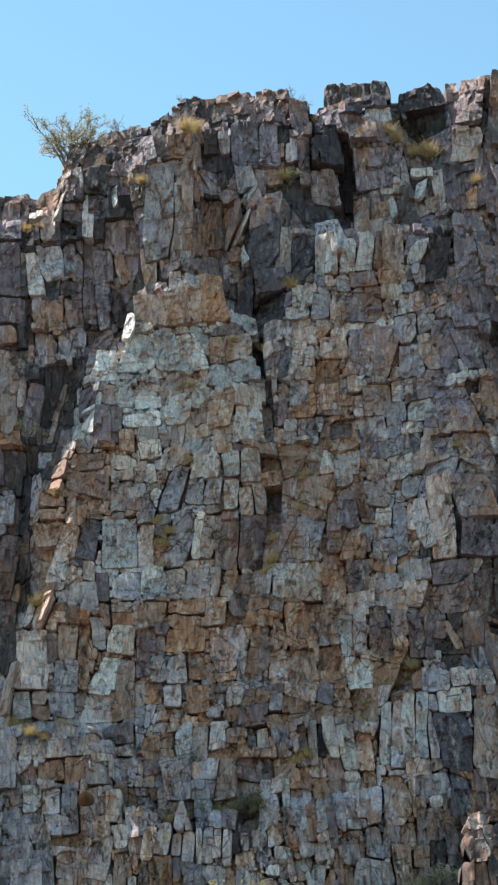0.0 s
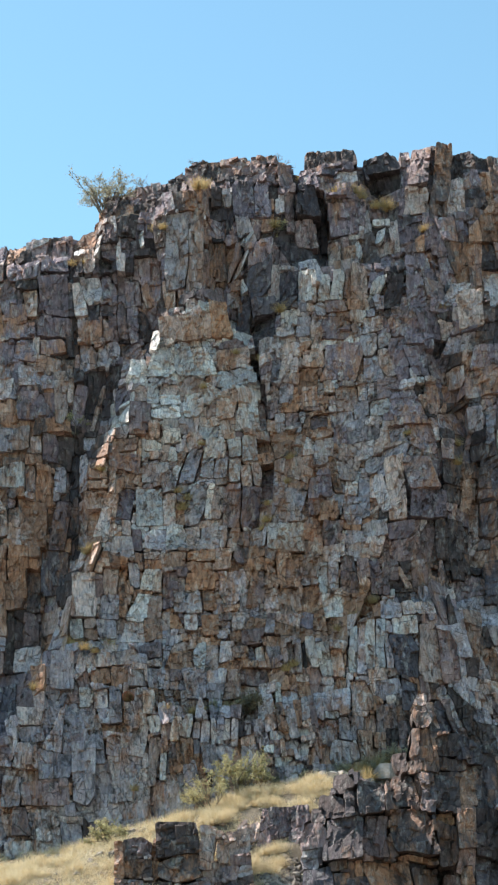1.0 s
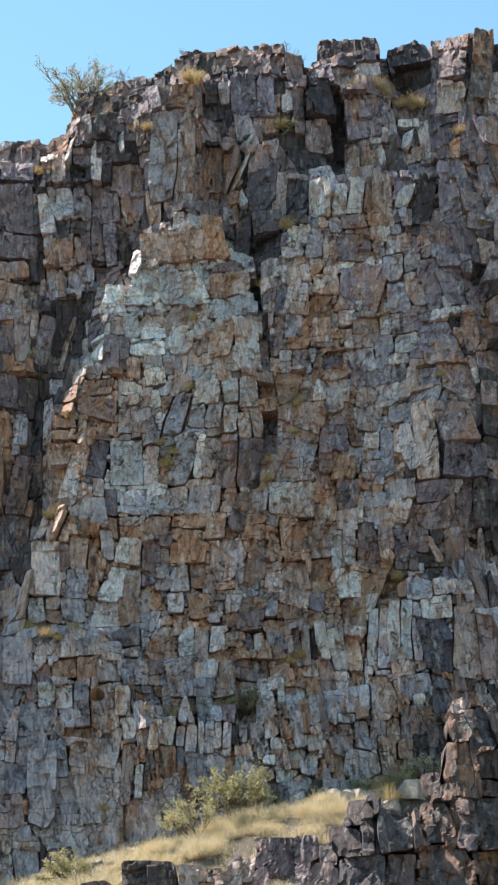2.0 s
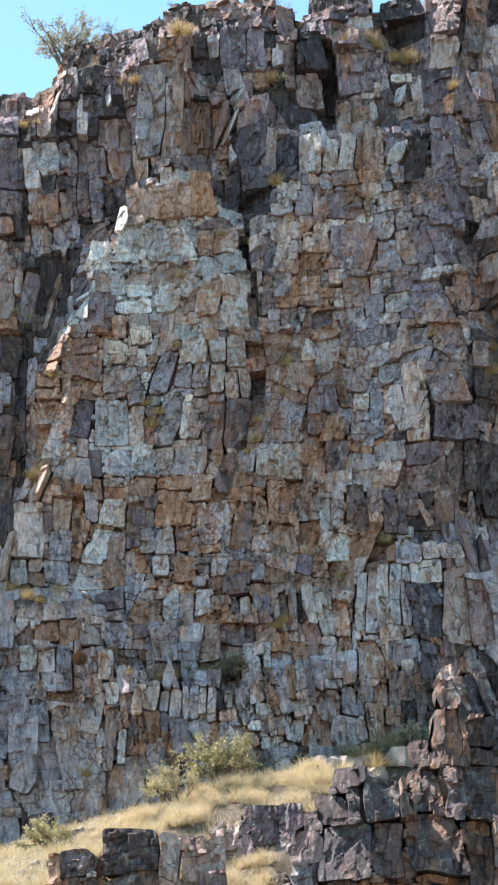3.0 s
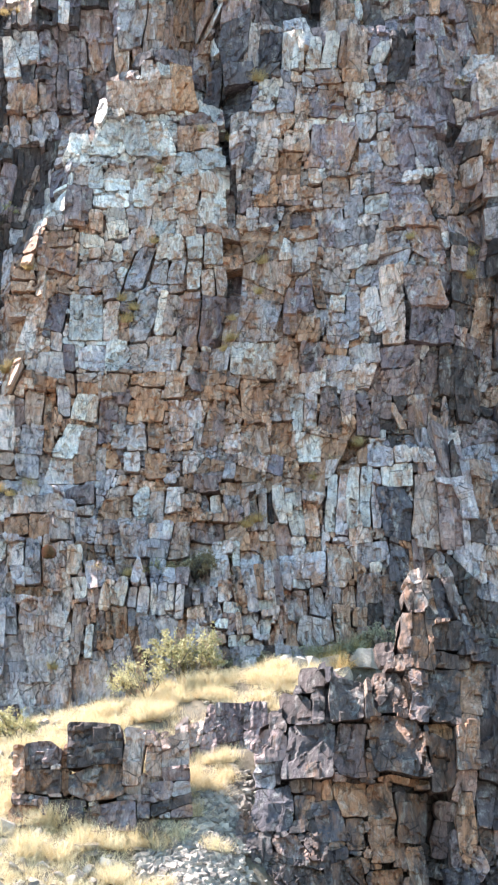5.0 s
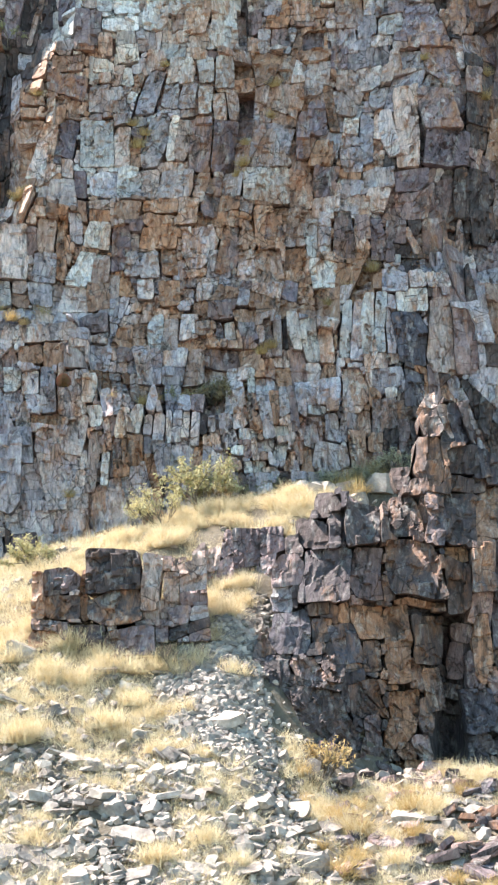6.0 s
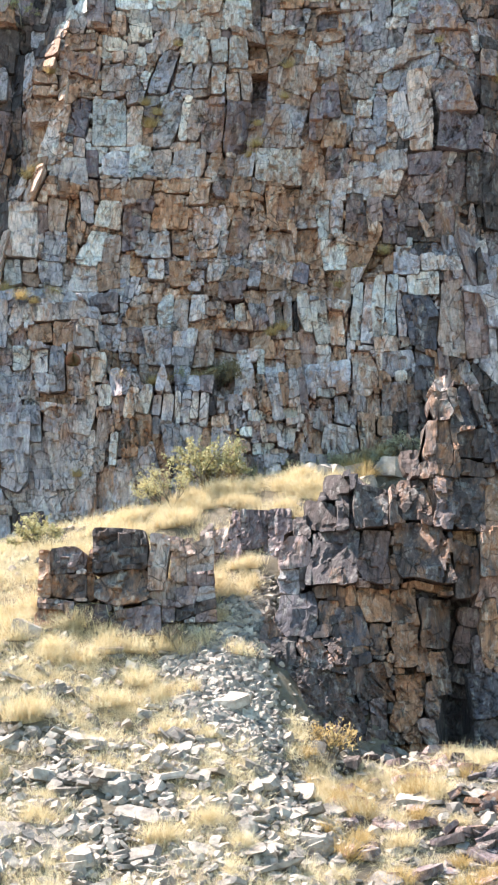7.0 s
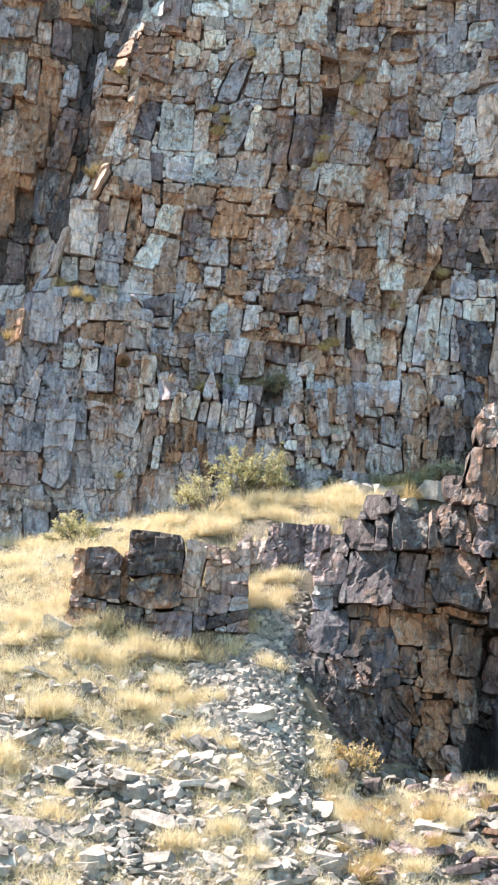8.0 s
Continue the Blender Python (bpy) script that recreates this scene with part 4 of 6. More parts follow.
cliff.add(box_poly(-2.08, 10.31, 0.30, 0.55, 10, 0), "tan", 0.009)
cliff.add(box_poly(-3.12, 10.32, 0.38, 0.58, 0, 0), "blue", 0.0225)
cliff.add(box_poly(-1.70, 10.68, 0.37, 0.84, 0, 0), "mauve", 0.0135)
cliff.add(box_poly(-1.53, 10.39, 0.30, 0.52, 0, 0), "grey", 0.018)
cliff.add(box_poly(-4.03, 10.13, 0.20, 0.88, 10, 0), "tan", 0.06, (-1.3, 0.5))
cliff.add(box_poly(1.86, 13.79, 0.44, 0.66, 4, 6), "grey", 0.0405)
cliff.add(box_poly(2.23, 14.19, 0.31, 0.55, 0, 0), "mauve", 0.018)
cliff.add(box_poly(2.79, 14.15, 0.77, 0.39, 0, 4), "blue", 0.0225)
cliff.add(box_poly(1.81, 13.02, 0.37, 0.75, 0, 0), "mauve", 0.0225)
cliff.add(box_poly(1.87, 12.35, 0.49, 0.55, 14, 0, 0.6), "rust", -0.012)
cliff.add(box_poly(2.10, 13.24, 0.19, 0.89, -6, 0), "rust", -0.018)
cliff.add(box_poly(2.37, 13.80, 0.40, 0.41, 0, 0), "tan", 0.009)
cliff.add(box_poly(2.43, 13.35, 0.41, 0.60, 14, 0), "tan", 0.027)
cliff.add(box_poly(2.78, 13.79, 0.40, 0.46, 6, 8), "grey", 0.0225)
cliff.add(box_poly(3.01, 13.39, 0.39, 0.45, 14, 0), "grey", 0.018)
cliff.add(box_poly(3.39, 13.34, 0.55, 0.83, 16, 0), "blue", 0.0315)
cliff.add(box_poly(3.57, 14.03, 0.41, 0.46, 0, 0), "blue", 0.0225)
cliff.add(box_poly(4.09, 13.87, 0.58, 0.74, -14, 0), "mauve", 0.0225)
cliff.add(box_poly(3.41, 12.68, 0.45, 1.48, 2, 0), "tan", 0.0405)
cliff.add(box_poly(3.97, 12.97, 0.67, 0.84, -10, -8), "brown", 0.045)
cliff.add(box_poly(4.08, 12.27, 0.91, 0.65, 0, 0), "mauve", 0.036)
cliff.add(box_poly(3.07, 12.66, 0.27, 0.88, -4, 0), "grey", 0.0225)
cliff.add(box_poly(2.70, 12.57, 0.25, 0.96, 4, 0), "blue", 0.018)
cliff.add(box_poly(2.39, 12.21, 0.39, 0.53, 0, 0), "blue", 0.009)
cliff.add(box_poly(2.89, 11.81, 0.57, 0.42, 0, 0), "grey", 0.0135)
cliff.add(box_poly(1.92, 11.81, 0.37, 0.53, 6, 0), "mauve", 0.0135)
cliff.add(box_poly(3.46, 11.77, 0.55, 0.42, 0, 0), "mauve", 0.018)
cliff.add(box_poly(3.48, 11.31, 0.49, 0.50, 0, 0), "brown", 0.009)
cliff.add(box_poly(4.41, 11.50, 0.37, 0.84, 0, 0), "umber", 0)
cliff.add(box_poly(3.44, 10.72, 0.16, 0.60, -30, 0), "grey", 0.027)
cliff.add(box_poly(2.83, 10.79, 0.30, 0.86, 0, 0), "mauve", 0.009)
cliff.add(box_poly(3.17, 10.86, 0.32, 0.48, 0, 0), "brown", 0.0135)
cliff.add(box_poly(3.82, 10.77, 0.34, 0.63, 0, 0), "brown", 0.0135)
cliff.add(box_poly(4.31, 10.71, 0.32, 0.71, 0, 0, 0.25), "blue", 0.0225)
# a hole in the face, its shade put in as a dark block
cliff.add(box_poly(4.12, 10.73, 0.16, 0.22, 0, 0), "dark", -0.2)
cliff.add(box_poly(3.18, 10.37, 0.11, 0.17, 0, 0), "pale", 0.036)
cliff.add(box_poly(-3.81, 9.82, 0.32, 0.45, 0, 0), "pale", 0.027)
cliff.add(box_poly(-3.16, 9.83, 0.40, 0.43, 0, 0), "blue", 0.0225)
cliff.add(box_poly(-3.47, 9.44, 0.52, 0.25, 0, 0), "blue", 0.0135)
cliff.add(box_poly(-3.39, 9.04, 0.75, 0.36, 0, 1), "grey", 0.0225)
cliff.add(box_poly(-2.74, 9.02, 0.51, 0.34, 0, 0), "tan", 0.018)
cliff.add(box_poly(-4.03, 8.79, 0.51, 0.80, 3, 0), "blue", 0.0225)
cliff.add(box_poly(-3.27, 8.62, 0.39, 0.38, 0, 0), "rust", 0.0135)
cliff.add(box_poly(-2.86, 8.59, 0.37, 0.38, 0, 0), "rust", 0.009)
cliff.add(box_poly(-2.48, 8.51, 0.33, 0.38, 0, 0), "grey", 0.018)
cliff.add(box_poly(-2.12, 9.79, 0.40, 0.52, 0, 0), "rust", 0)
cliff.add(box_poly(-2.22, 9.29, 0.50, 0.37, 0, 0), "brown", 0.009)
cliff.add(box_poly(-2.13, 8.96, 0.34, 0.20, 0, 0), "tan", 0.0135)
cliff.add(box_poly(-3.58, 8.17, 0.29, 0.42, 0, 0), "pale", 0.0225)
cliff.add(box_poly(-3.26, 8.09, 0.29, 0.47, 0, 0), "grey", 0.0135)
cliff.add(box_poly(-2.95, 7.95, 0.27, 0.81, 0, 0), "blue", 0.0225)
cliff.add(box_poly(-2.73, 8.13, 0.14, 0.55, 0, 0), "grey", 0.018)
cliff.add(box_poly(-2.25, 7.97, 0.27, 0.51, 0, 0), "pale", 0.0225)
cliff.add(box_poly(-2.12, 7.47, 0.23, 0.36, -14, 0), "pale", 0.0405)
cliff.add(box_poly(-2.99, 7.46, 0.56, 0.16, 0, 0), "rust", -0.12)
cliff.add(box_poly(-2.65, 6.85, 0.42, 0.97, 6, 0), "blue", 0.0225)
cliff.add(box_poly(-2.47, 7.19, 0.33, 0.65, 10, 0), "grey", 0.027)
cliff.add(box_poly(-3.02, 7.07, 0.29, 0.45, 0, 0), "blue", 0.0225)
cliff.add(box_poly(-3.68, 7.11, 0.27, 0.52, 0, 0), "mauve", 0.0135)
cliff.add(box_poly(-3.38, 6.99, 0.33, 0.66, 0, 0), "blue", 0.018)
cliff.add(box_poly(-2.18, 6.69, 0.21, 1.08, 6, 0), "tan", 0.0225)
cliff.add(box_poly(-1.96, 6.53, 0.15, 0.59, 4, 0), "pale", 0.018)
cliff.add(box_poly(-2.40, 6.43, 0.19, 0.33, 0, 0), "tan", 0.0135)
cliff.add(box_poly(-1.52, 6.86, 0.38, 0.52, 0, 0), "rust", -0.018)
cliff.add(box_poly(-1.46, 7.40, 0.20, 0.49, 10, 0), "pale", 0.036)
cliff.add(box_poly(-1.67, 7.32, 0.19, 0.54, 8, 0), "pale", 0.027)
cliff.add(box_poly(-3.95, 5.23, 0.68, 0.76, -4, 0), "grey", 0.0315)
cliff.add(box_poly(-3.36, 5.34, 0.42, 0.30, 0, 0), "mauve", 0.027)
cliff.add(box_poly(-2.83, 5.31, 0.61, 0.32, 0, -10), "grey", 0.0225)
cliff.add(box_poly(-1.26, 7.32, 0.15, 0.35, 6, 0), "blue", 0.0225)
cliff.add(box_poly(-1.07, 7.27, 0.19, 0.51, 8, 0), "blue", 0.027)
cliff.add(box_poly(-0.89, 7.25, 0.13, 0.58, 6, 0), "grey", 0.027)
cliff.add(box_poly(-0.74, 7.27, 0.15, 0.56, 6, 0), "blue", 0.0315)
cliff.add(box_poly(-0.58, 7.28, 0.14, 0.47, 6, 0), "grey", 0.027)
cliff.add(box_poly(-0.43, 7.22, 0.14, 0.54, 6, 0), "blue", 0.027)
cliff.add(box_poly(-0.28, 7.28, 0.12, 0.33, 6, 0), "dark", 0.0135)
cliff.add(box_poly(-0.14, 7.28, 0.14, 0.31, 4, 0), "blue", 0.0225)
cliff.add(box_poly(0.07, 7.30, 0.23, 0.35, 0, 0), "blue", 0.0225)
cliff.add(box_poly(0.32, 7.37, 0.27, 0.39, 0, 0), "grey", 0.027)
cliff.add(box_poly(0.44, 7.06, 0.29, 0.21, 0, 0), "pale", 0.0225)
cliff.add(box_poly(0.72, 6.83, 0.28, 0.25, 0, 4), "grey", 0.0315)
cliff.add(box_poly(0.96, 6.74, 0.28, 0.29, 8, 10), "pale", 0.0405)
cliff.add(box_poly(0.55, 6.48, 0.34, 0.19, 0, 3), "pale", 0.027)
cliff.add(box_poly(0.22, 6.56, 0.25, 0.25, 0, 0), "tan", 0.018)
cliff.add(box_poly(0.80, 6.45, 0.28, 0.11, 0, 0), "tan", 0.0225)
cliff.add(box_poly(-0.03, 6.74, 0.32, 0.38, 4, 0), "blue", 0.0225)
cliff.add(box_poly(0.26, 6.82, 0.21, 0.19, 0, 0), "pale", 0.018)
cliff.add(box_poly(1.00, 7.10, 0.23, 0.21, 0, 0), "pale", 0.027)
cliff.add(box_poly(0.79, 7.96, 0.39, 0.33, 0, 0), "blue", 0.018)
cliff.add(box_poly(0.53, 8.05, 0.14, 0.51, 0, 0), "pale", 0.0225)
cliff.add(box_poly(0.36, 8.18, 0.18, 0.26, 0, 0), "grey", 0.018)
cliff.add(box_poly(-1.13, 9.08, 0.28, 0.69, 0, 0), "pale", 0.0225)
cliff.add(box_poly(-0.86, 9.03, 0.25, 0.67, 3, 0), "tan", 0.018)
cliff.add(box_poly(-0.54, 9.18, 0.34, 0.49, 0, 0), "grey", 0.0135)
cliff.add(box_poly(-0.28, 9.17, 0.26, 0.28, 0, 0), "tan", 0.0135)
cliff.add(box_poly(0.00, 9.06, 0.15, 0.37, 0, 0), "blue", 0.018)
cliff.add(box_poly(0.19, 9.06, 0.20, 0.37, 0, 0), "pale", 0.018)
cliff.add(box_poly(0.48, 9.12, 0.34, 0.37, 0, 0), "blue", 0.018)
cliff.add(box_poly(-0.64, 9.58, 0.26, 0.18, 0, 0), "blue", 0.018)
cliff.add(box_poly(0.44, 9.36, 0.42, 0.25, 0, 0), "tan", 0.0135)
cliff.add(box_poly(-0.24, 9.90, 0.34, 0.43, 0, 0), "grey", 0.018)
cliff.add(box_poly(-0.89, 9.84, 0.36, 0.51, 0, 0), "rust", 0.009)
cliff.add(box_poly(-1.32, 9.90, 0.30, 0.41, 0, 0), "grey", 0.0135)
cliff.add(box_poly(0.85, 8.83, 0.17, 0.66, -2, 0), "blue", 0.027)
cliff.add(box_poly(1.02, 8.87, 0.17, 0.76, 2, 0), "grey", 0.036)
# dark sliver for the shade between two ribs
cliff.add(box_poly(1.16, 8.91, 0.08, 0.54, 0, 0), "dark", -0.1)
cliff.add(box_poly(1.32, 8.95, 0.21, 0.70, -3, 0), "pale", 0.036)
cliff.add(box_poly(1.57, 8.77, 0.27, 0.78, -3, 0), "pale", 0.0405)
cliff.add(box_poly(1.85, 8.65, 0.26, 0.62, 0, 0), "tan", 0.0135)
cliff.add(box_poly(2.20, 8.96, 0.19, 1.06, 5, 0), "pale", 0.036)
cliff.add(box_poly(2.39, 8.93, 0.18, 1.12, 6, 0), "blue", 0.027)
cliff.add(box_poly(2.59, 9.04, 0.19, 1.10, 4, 0), "pale", 0.036)
cliff.add(box_poly(2.80, 9.07, 0.20, 1.16, 4, 0), "pale", 0.036)
cliff.add(box_poly(2.99, 9.04, 0.17, 1.10, 3, 0), "blue", 0.027)
cliff.add(box_poly(3.32, 8.80, 0.51, 0.92, 0, 0), "slate", 0.03)
cliff.add(box_poly(3.34, 9.49, 0.53, 0.38, 0, -4), "pale", 0.027)
cliff.add(box_poly(3.84, 8.85, 0.43, 1.36, 2, 0), "tan", 0.027)
cliff.add(box_poly(4.25, 8.72, 0.37, 1.12, 0, 0), "brown", 0.018)
cliff.add(box_poly(3.06, 9.84, 0.46, 0.39, 0, 0), "blue", 0.0225)
cliff.add(box_poly(3.46, 9.89, 0.30, 0.35, 0, 0), "grey", 0.018)
cliff.add(box_poly(3.82, 9.85, 0.40, 0.32, 0, 0), "grey", 0.0225)
cliff.add(box_poly(1.66, 7.72, 0.75, 0.70, 0, 0), "blue", 0.0225)
cliff.add(box_poly(2.29, 7.87, 0.45, 0.77, 0, 0), "grey", 0.018)
cliff.add(box_poly(2.86, 8.00, 0.60, 0.45, 0, 0), "blue", 0.027)
cliff.add(box_poly(2.93, 7.79, 0.22, 0.22, 0, 0), "pale", 0.0405)
cliff.add(box_poly(2.78, 7.46, 0.46, 0.53, 0, 0), "blue", 0.0225)
cliff.add(box_poly(3.35, 7.88, 0.37, 0.61, 0, 0), "slate", 0)
cliff.add(box_poly(1.88, 7.17, 0.27, 0.50, 0, 0), "blue", 0.0225)
cliff.add(box_poly(1.84, 6.62, 0.57, 0.53, 0, 0), "grey", 0.0405)
cliff.add(box_poly(2.32, 6.84, 0.31, 0.68, 0, 0), "grey", 0.0225)
cliff.add(box_poly(2.64, 6.98, 0.25, 0.35, 0, 0), "tan", 0.0135)
cliff.add(box_poly(1.62, 7.47, 0.34, 0.14, 0, 0), "pale", 0.027)
cliff.add(box_poly(2.90, 6.95, 0.23, 0.51, 0, 0), "dark", 0)
cliff.add(box_poly(2.59, 22.06, 1.30, 0.56, 0, 3), "umber", 0.22)
cliff.add(box_poly(2.92, 21.36, 0.52, 0.39, 0, 0), "grey", 0.0225)
cliff.add(box_poly(2.38, 21.14, 0.48, 0.67, 0, 0), "mauve", 0.0225)
cliff.add(box_poly(3.76, 21.73, 0.92, 0.66, -6, 18), "dark", 0.25)
# hollow under the leaning block, its shade given by the dark tone
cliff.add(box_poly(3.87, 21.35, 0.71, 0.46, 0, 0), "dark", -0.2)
cliff.add(box_poly(4.40, 22.00, 0.29, 0.49, 0, 0), "brown", 0.045)
cliff.add(box_poly(4.72, 21.63, 0.54, 1.20, 14, 0), "brown", 0.16)
cliff.add(box_poly(4.57, 20.58, 0.62, 0.73, 12, 0), "tan", 0.036)
cliff.add(box_poly(5.23, 21.13, 0.47, 2.20, 10, 0), "umber", 0.036)
# three sunlit spots, painted pale
cliff.add(box_poly(3.66, 20.04, 0.45, 0.21, 0, 0), "pale", 0.0375)
cliff.add(box_poly(3.59, 19.62, 0.19, 0.37, 18, 0), "pale", 0.1, (-1.3, 0.5))
cliff.add(box_poly(3.06, 19.30, 0.14, 0.60, 0, 0), "pale", 0.1, (-1.3, 0.5))
cliff.add(box_poly(2.82, 19.19, 0.30, 0.49, 0, 8), "rust", 0.036)
cliff.add(box_poly(2.48, 19.22, 0.26, 0.70, 0, 0), "tan", 0.027)
cliff.add(box_poly(2.71, 20.15, 0.69, 0.92, 0, 0), "mauve", 0.018)
# slot beside the pillar, shade painted with a dark block
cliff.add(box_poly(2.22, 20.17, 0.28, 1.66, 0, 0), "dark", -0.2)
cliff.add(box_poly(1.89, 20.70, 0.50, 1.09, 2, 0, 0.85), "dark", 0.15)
cliff.add(box_poly(1.80, 19.79, 0.53, 0.70, 0, 0), "brown", 0.045)
cliff.add(box_poly(0.19, 21.90, 0.77, 0.54, 0, 0), "brown", 0.045)
cliff.add(box_poly(0.92, 22.08, 0.62, 0.32, 0, 0), "brown", 0.045)
cliff.add(box_poly(0.80, 20.77, 0.39, 1.13, 8, 0), "mauve", 0.036)
cliff.add(box_poly(1.40, 21.51, 0.35, 0.82, 0, 0), "brown", 0.027)
cliff.add(box_poly(1.21, 20.60, 0.30, 0.60, 8, 0), "grey", 0.0225)
cliff.add(box_poly(1.44, 20.34, 0.24, 1.06, 0, 0), "brown", 0.0315)
# shaded notch, coloured dark
cliff.add(box_poly(1.08, 20.99, 0.24, 0.43, 0, 0), "dark", -0.12)
cliff.add(box_poly(0.32, 20.76, 0.50, 1.00, 0, 0), "mauve", 0.018)
cliff.add(box_poly(-0.07, 20.87, 0.24, 0.50, 0, 0), "grey", 0.0135)
cliff.add(box_poly(-0.32, 20.90, 0.26, 0.55, 0, 0), "umber", 0.018)
cliff.add(box_poly(-0.48, 21.85, 0.44, 0.61, 6, 0), "umber", 0.054)
# pale tone as sunlight on a left edge
cliff.add(box_poly(-0.66, 20.27, 0.21, 0.63, -14, 0, 0.8), "pale", 0.1, (-1.3, 0.5))
cliff.add(box_poly(-0.89, 21.67, 0.37, 0.61, 0, 0), "brown", 0.027)
cliff.add(box_poly(-1.37, 19.24, 0.59, 2.14, 2, 0), "grey", 0.0405)
cliff.add(box_poly(-0.87, 19.23, 0.36, 2.42, 3, 0), "grey", 0.0225)
cliff.add(box_poly(-0.41, 20.02, 0.50, 0.57, 0, 0), "mauve", 0)
cliff.add(box_poly(-0.36, 19.13, 0.51, 1.11, 0, 0), "umber", -0.012)
# sunlit edge above the prow, put in as pale rock
cliff.add(box_poly(0.31, 19.66, 0.26, 0.45, 34, 0), "pale", 0.12, (-1.3, 0.5))
cliff.add(box_poly(0.68, 19.08, 0.59, 0.59, 14, 12), "mauve", 0.036)
cliff.add(box_poly(-3.02, 20.12, 0.32, 0.52, 0, 0), "brown", 0.027)
# narrow strip coloured pale for the sun on it
cliff.add(box_poly(-3.26, 19.77, 0.12, 0.90, 4, 0), "pale", 0.1, (-1.3, 0.5))
cliff.add(box_poly(-2.98, 19.55, 0.41, 0.51, 0, 0), "brown", 0.027)
# small dark block for a shadowed gap
cliff.add(box_poly(-3.13, 19.19, 0.24, 0.28, 0, 0), "dark", -0.1)
cliff.add(box_poly(-3.48, 19.35, 0.32, 0.72, 0, 0), "tan", 0.018)
cliff.add(box_poly(-4.25, 19.69, 0.39, 1.04, 0, 0), "brown", 0.0225)
cliff.add(box_poly(-3.72, 19.61, 0.28, 0.18, 0, 0), "pale", 0.18)
cliff.add(box_poly(-2.52, 19.70, 0.37, 0.47, 0, 0), "brown", 0.0225)
# another left edge whose sunlight is painted pale
cliff.add(box_poly(-2.17, 19.82, 0.12, 0.49, -4, 0), "pale", 0.09, (-1.3, 0.5))
cliff.add(box_poly(-2.67, 20.84, 0.24, 0.76, 10, 0), "umber", 0.027)
cliff.add(box_poly(-2.03, 20.78, 0.74, 0.36, 0, 0), "umber", 0.018)
cliff.add(box_poly(-2.00, 21.43, 0.73, 0.37, 0, 10), "brown", 0.027)
cliff.add(box_poly(-2.99, 20.90, 0.26, 0.73, 6, 0), "umber", 0.036)
cliff.add(box_poly(-5.09, 19.14, 0.81, 0.56, 0, 0), "mauve", 0.03)
cliff.add(box_poly(-4.33, 19.36, 0.68, 0.56, 0, 0), "mauve", 0.02)
cliff.add(box_poly(-4.28, 18.39, 0.66, 1.04, 0, 0), "mauve", 0.04)
cliff.add(box_poly(-5.31, 18.09, 0.51, 0.52, 0, 0), "mauve", 0.03)
cliff.add(box_poly(-4.87, 18.22, 0.31, 0.71, 0, 0), "grey", 0.03)
cliff.add(box_poly(-5.13, 17.50, 0.73, 0.47, 0, 0), "mauve", 0.04)
cliff.add(box_poly(-4.35, 17.58, 0.76, 0.53, 0, 0), "mauve", 0.03)
cliff.add(box_poly(-5.83, 18.63, 0.51, 0.59, 0, 0), "umber", 0)
cliff.add(box_poly(-5.84, 17.84, 0.48, 0.78, 0, 0), "orange", -0.02)
cliff.add(box_poly(-5.93, 16.89, 0.43, 0.63, 10, 0), "grey", 0.03)
cliff.add(box_poly(-5.48, 16.88, 0.41, 0.70, 0, 0), "mauve", 0.02)
cliff.add(box_poly(-4.97, 16.98, 0.55, 0.46, 0, 0), "mauve", 0.04)
cliff.add(box_poly(-4.37, 17.10, 0.63, 0.37, 0, 0), "mauve", 0.03)
cliff.add(box_poly(-4.85, 16.30, 0.76, 0.64, 0, 0), "blue", 0.03)
cliff.add(box_poly(-5.68, 15.87, 0.86, 0.61, 0, 0), "grey", 0.03)
cliff.add(box_poly(-4.96, 15.43, 0.43, 0.75, 0, 0), "mauve", 0.02)
cliff.add(box_poly(-4.53, 15.40, 0.40, 0.68, 0, 0), "mauve", 0.03)
cliff.add(box_poly(-4.16, 15.66, 0.30, 1.44, 0, 0), "tan", 0.03)
cliff.add(box_poly(-5.46, 14.60, 0.42, 0.61, 12, 0), "blue", 0.04)
cliff.add(box_poly(-5.07, 14.61, 0.33, 0.60, 0, 0), "tan", 0.02)
cliff.add(box_poly(-4.74, 14.45, 0.24, 0.45, 0, 0), "grey", 0.02)
cliff.add(box_poly(-4.44, 14.39, 0.33, 0.60, 0, 0), "mauve", 0.02)
cliff.add(box_poly(-5.87, 13.70, 0.45, 0.63, 0, 0), "pale", 0.06)
cliff.add(box_poly(-5.31, 13.65, 0.56, 0.66, 0, 0), "pale", 0.06)
cliff.add(box_poly(-4.89, 13.58, 0.24, 0.66, 0, 0), "brown", 0)
cliff.add(box_poly(-4.57, 13.17, 0.39, 1.62, 0, 0), "rust", -0.02)
cliff.add(box_poly(-5.68, 12.65, 0.53, 0.87, 0, 0), "tan", 0.04)
cliff.add(box_poly(-5.25, 12.52, 0.28, 0.80, 0, 0), "tan", 0.03)
cliff.add(box_poly(-4.84, 12.39, 0.56, 1.44, 0, 0), "rust", 0)
cliff.add(box_poly(-4.25, 12.37, 0.36, 1.54, 8, 0), "brown", 0.05)
cliff.add(box_poly(-4.21, 13.60, 0.24, 0.59, 0, 0), "blue", 0.03)
# dark tone as shade deep in the gully
cliff.add(box_poly(-3.92, 12.74, 0.22, 0.80, 0, 0), "dark", -0.06)
cliff.add(box_poly(-5.73, 10.87, 0.68, 2.12, 0, 0), "rust", 0.03)
cliff.add(box_poly(-5.13, 11.36, 0.45, 1.14, 0, 0), "rust", 0.02)
cliff.add(box_poly(-4.83, 10.94, 0.32, 1.00, 0, 0), "umber", 0)
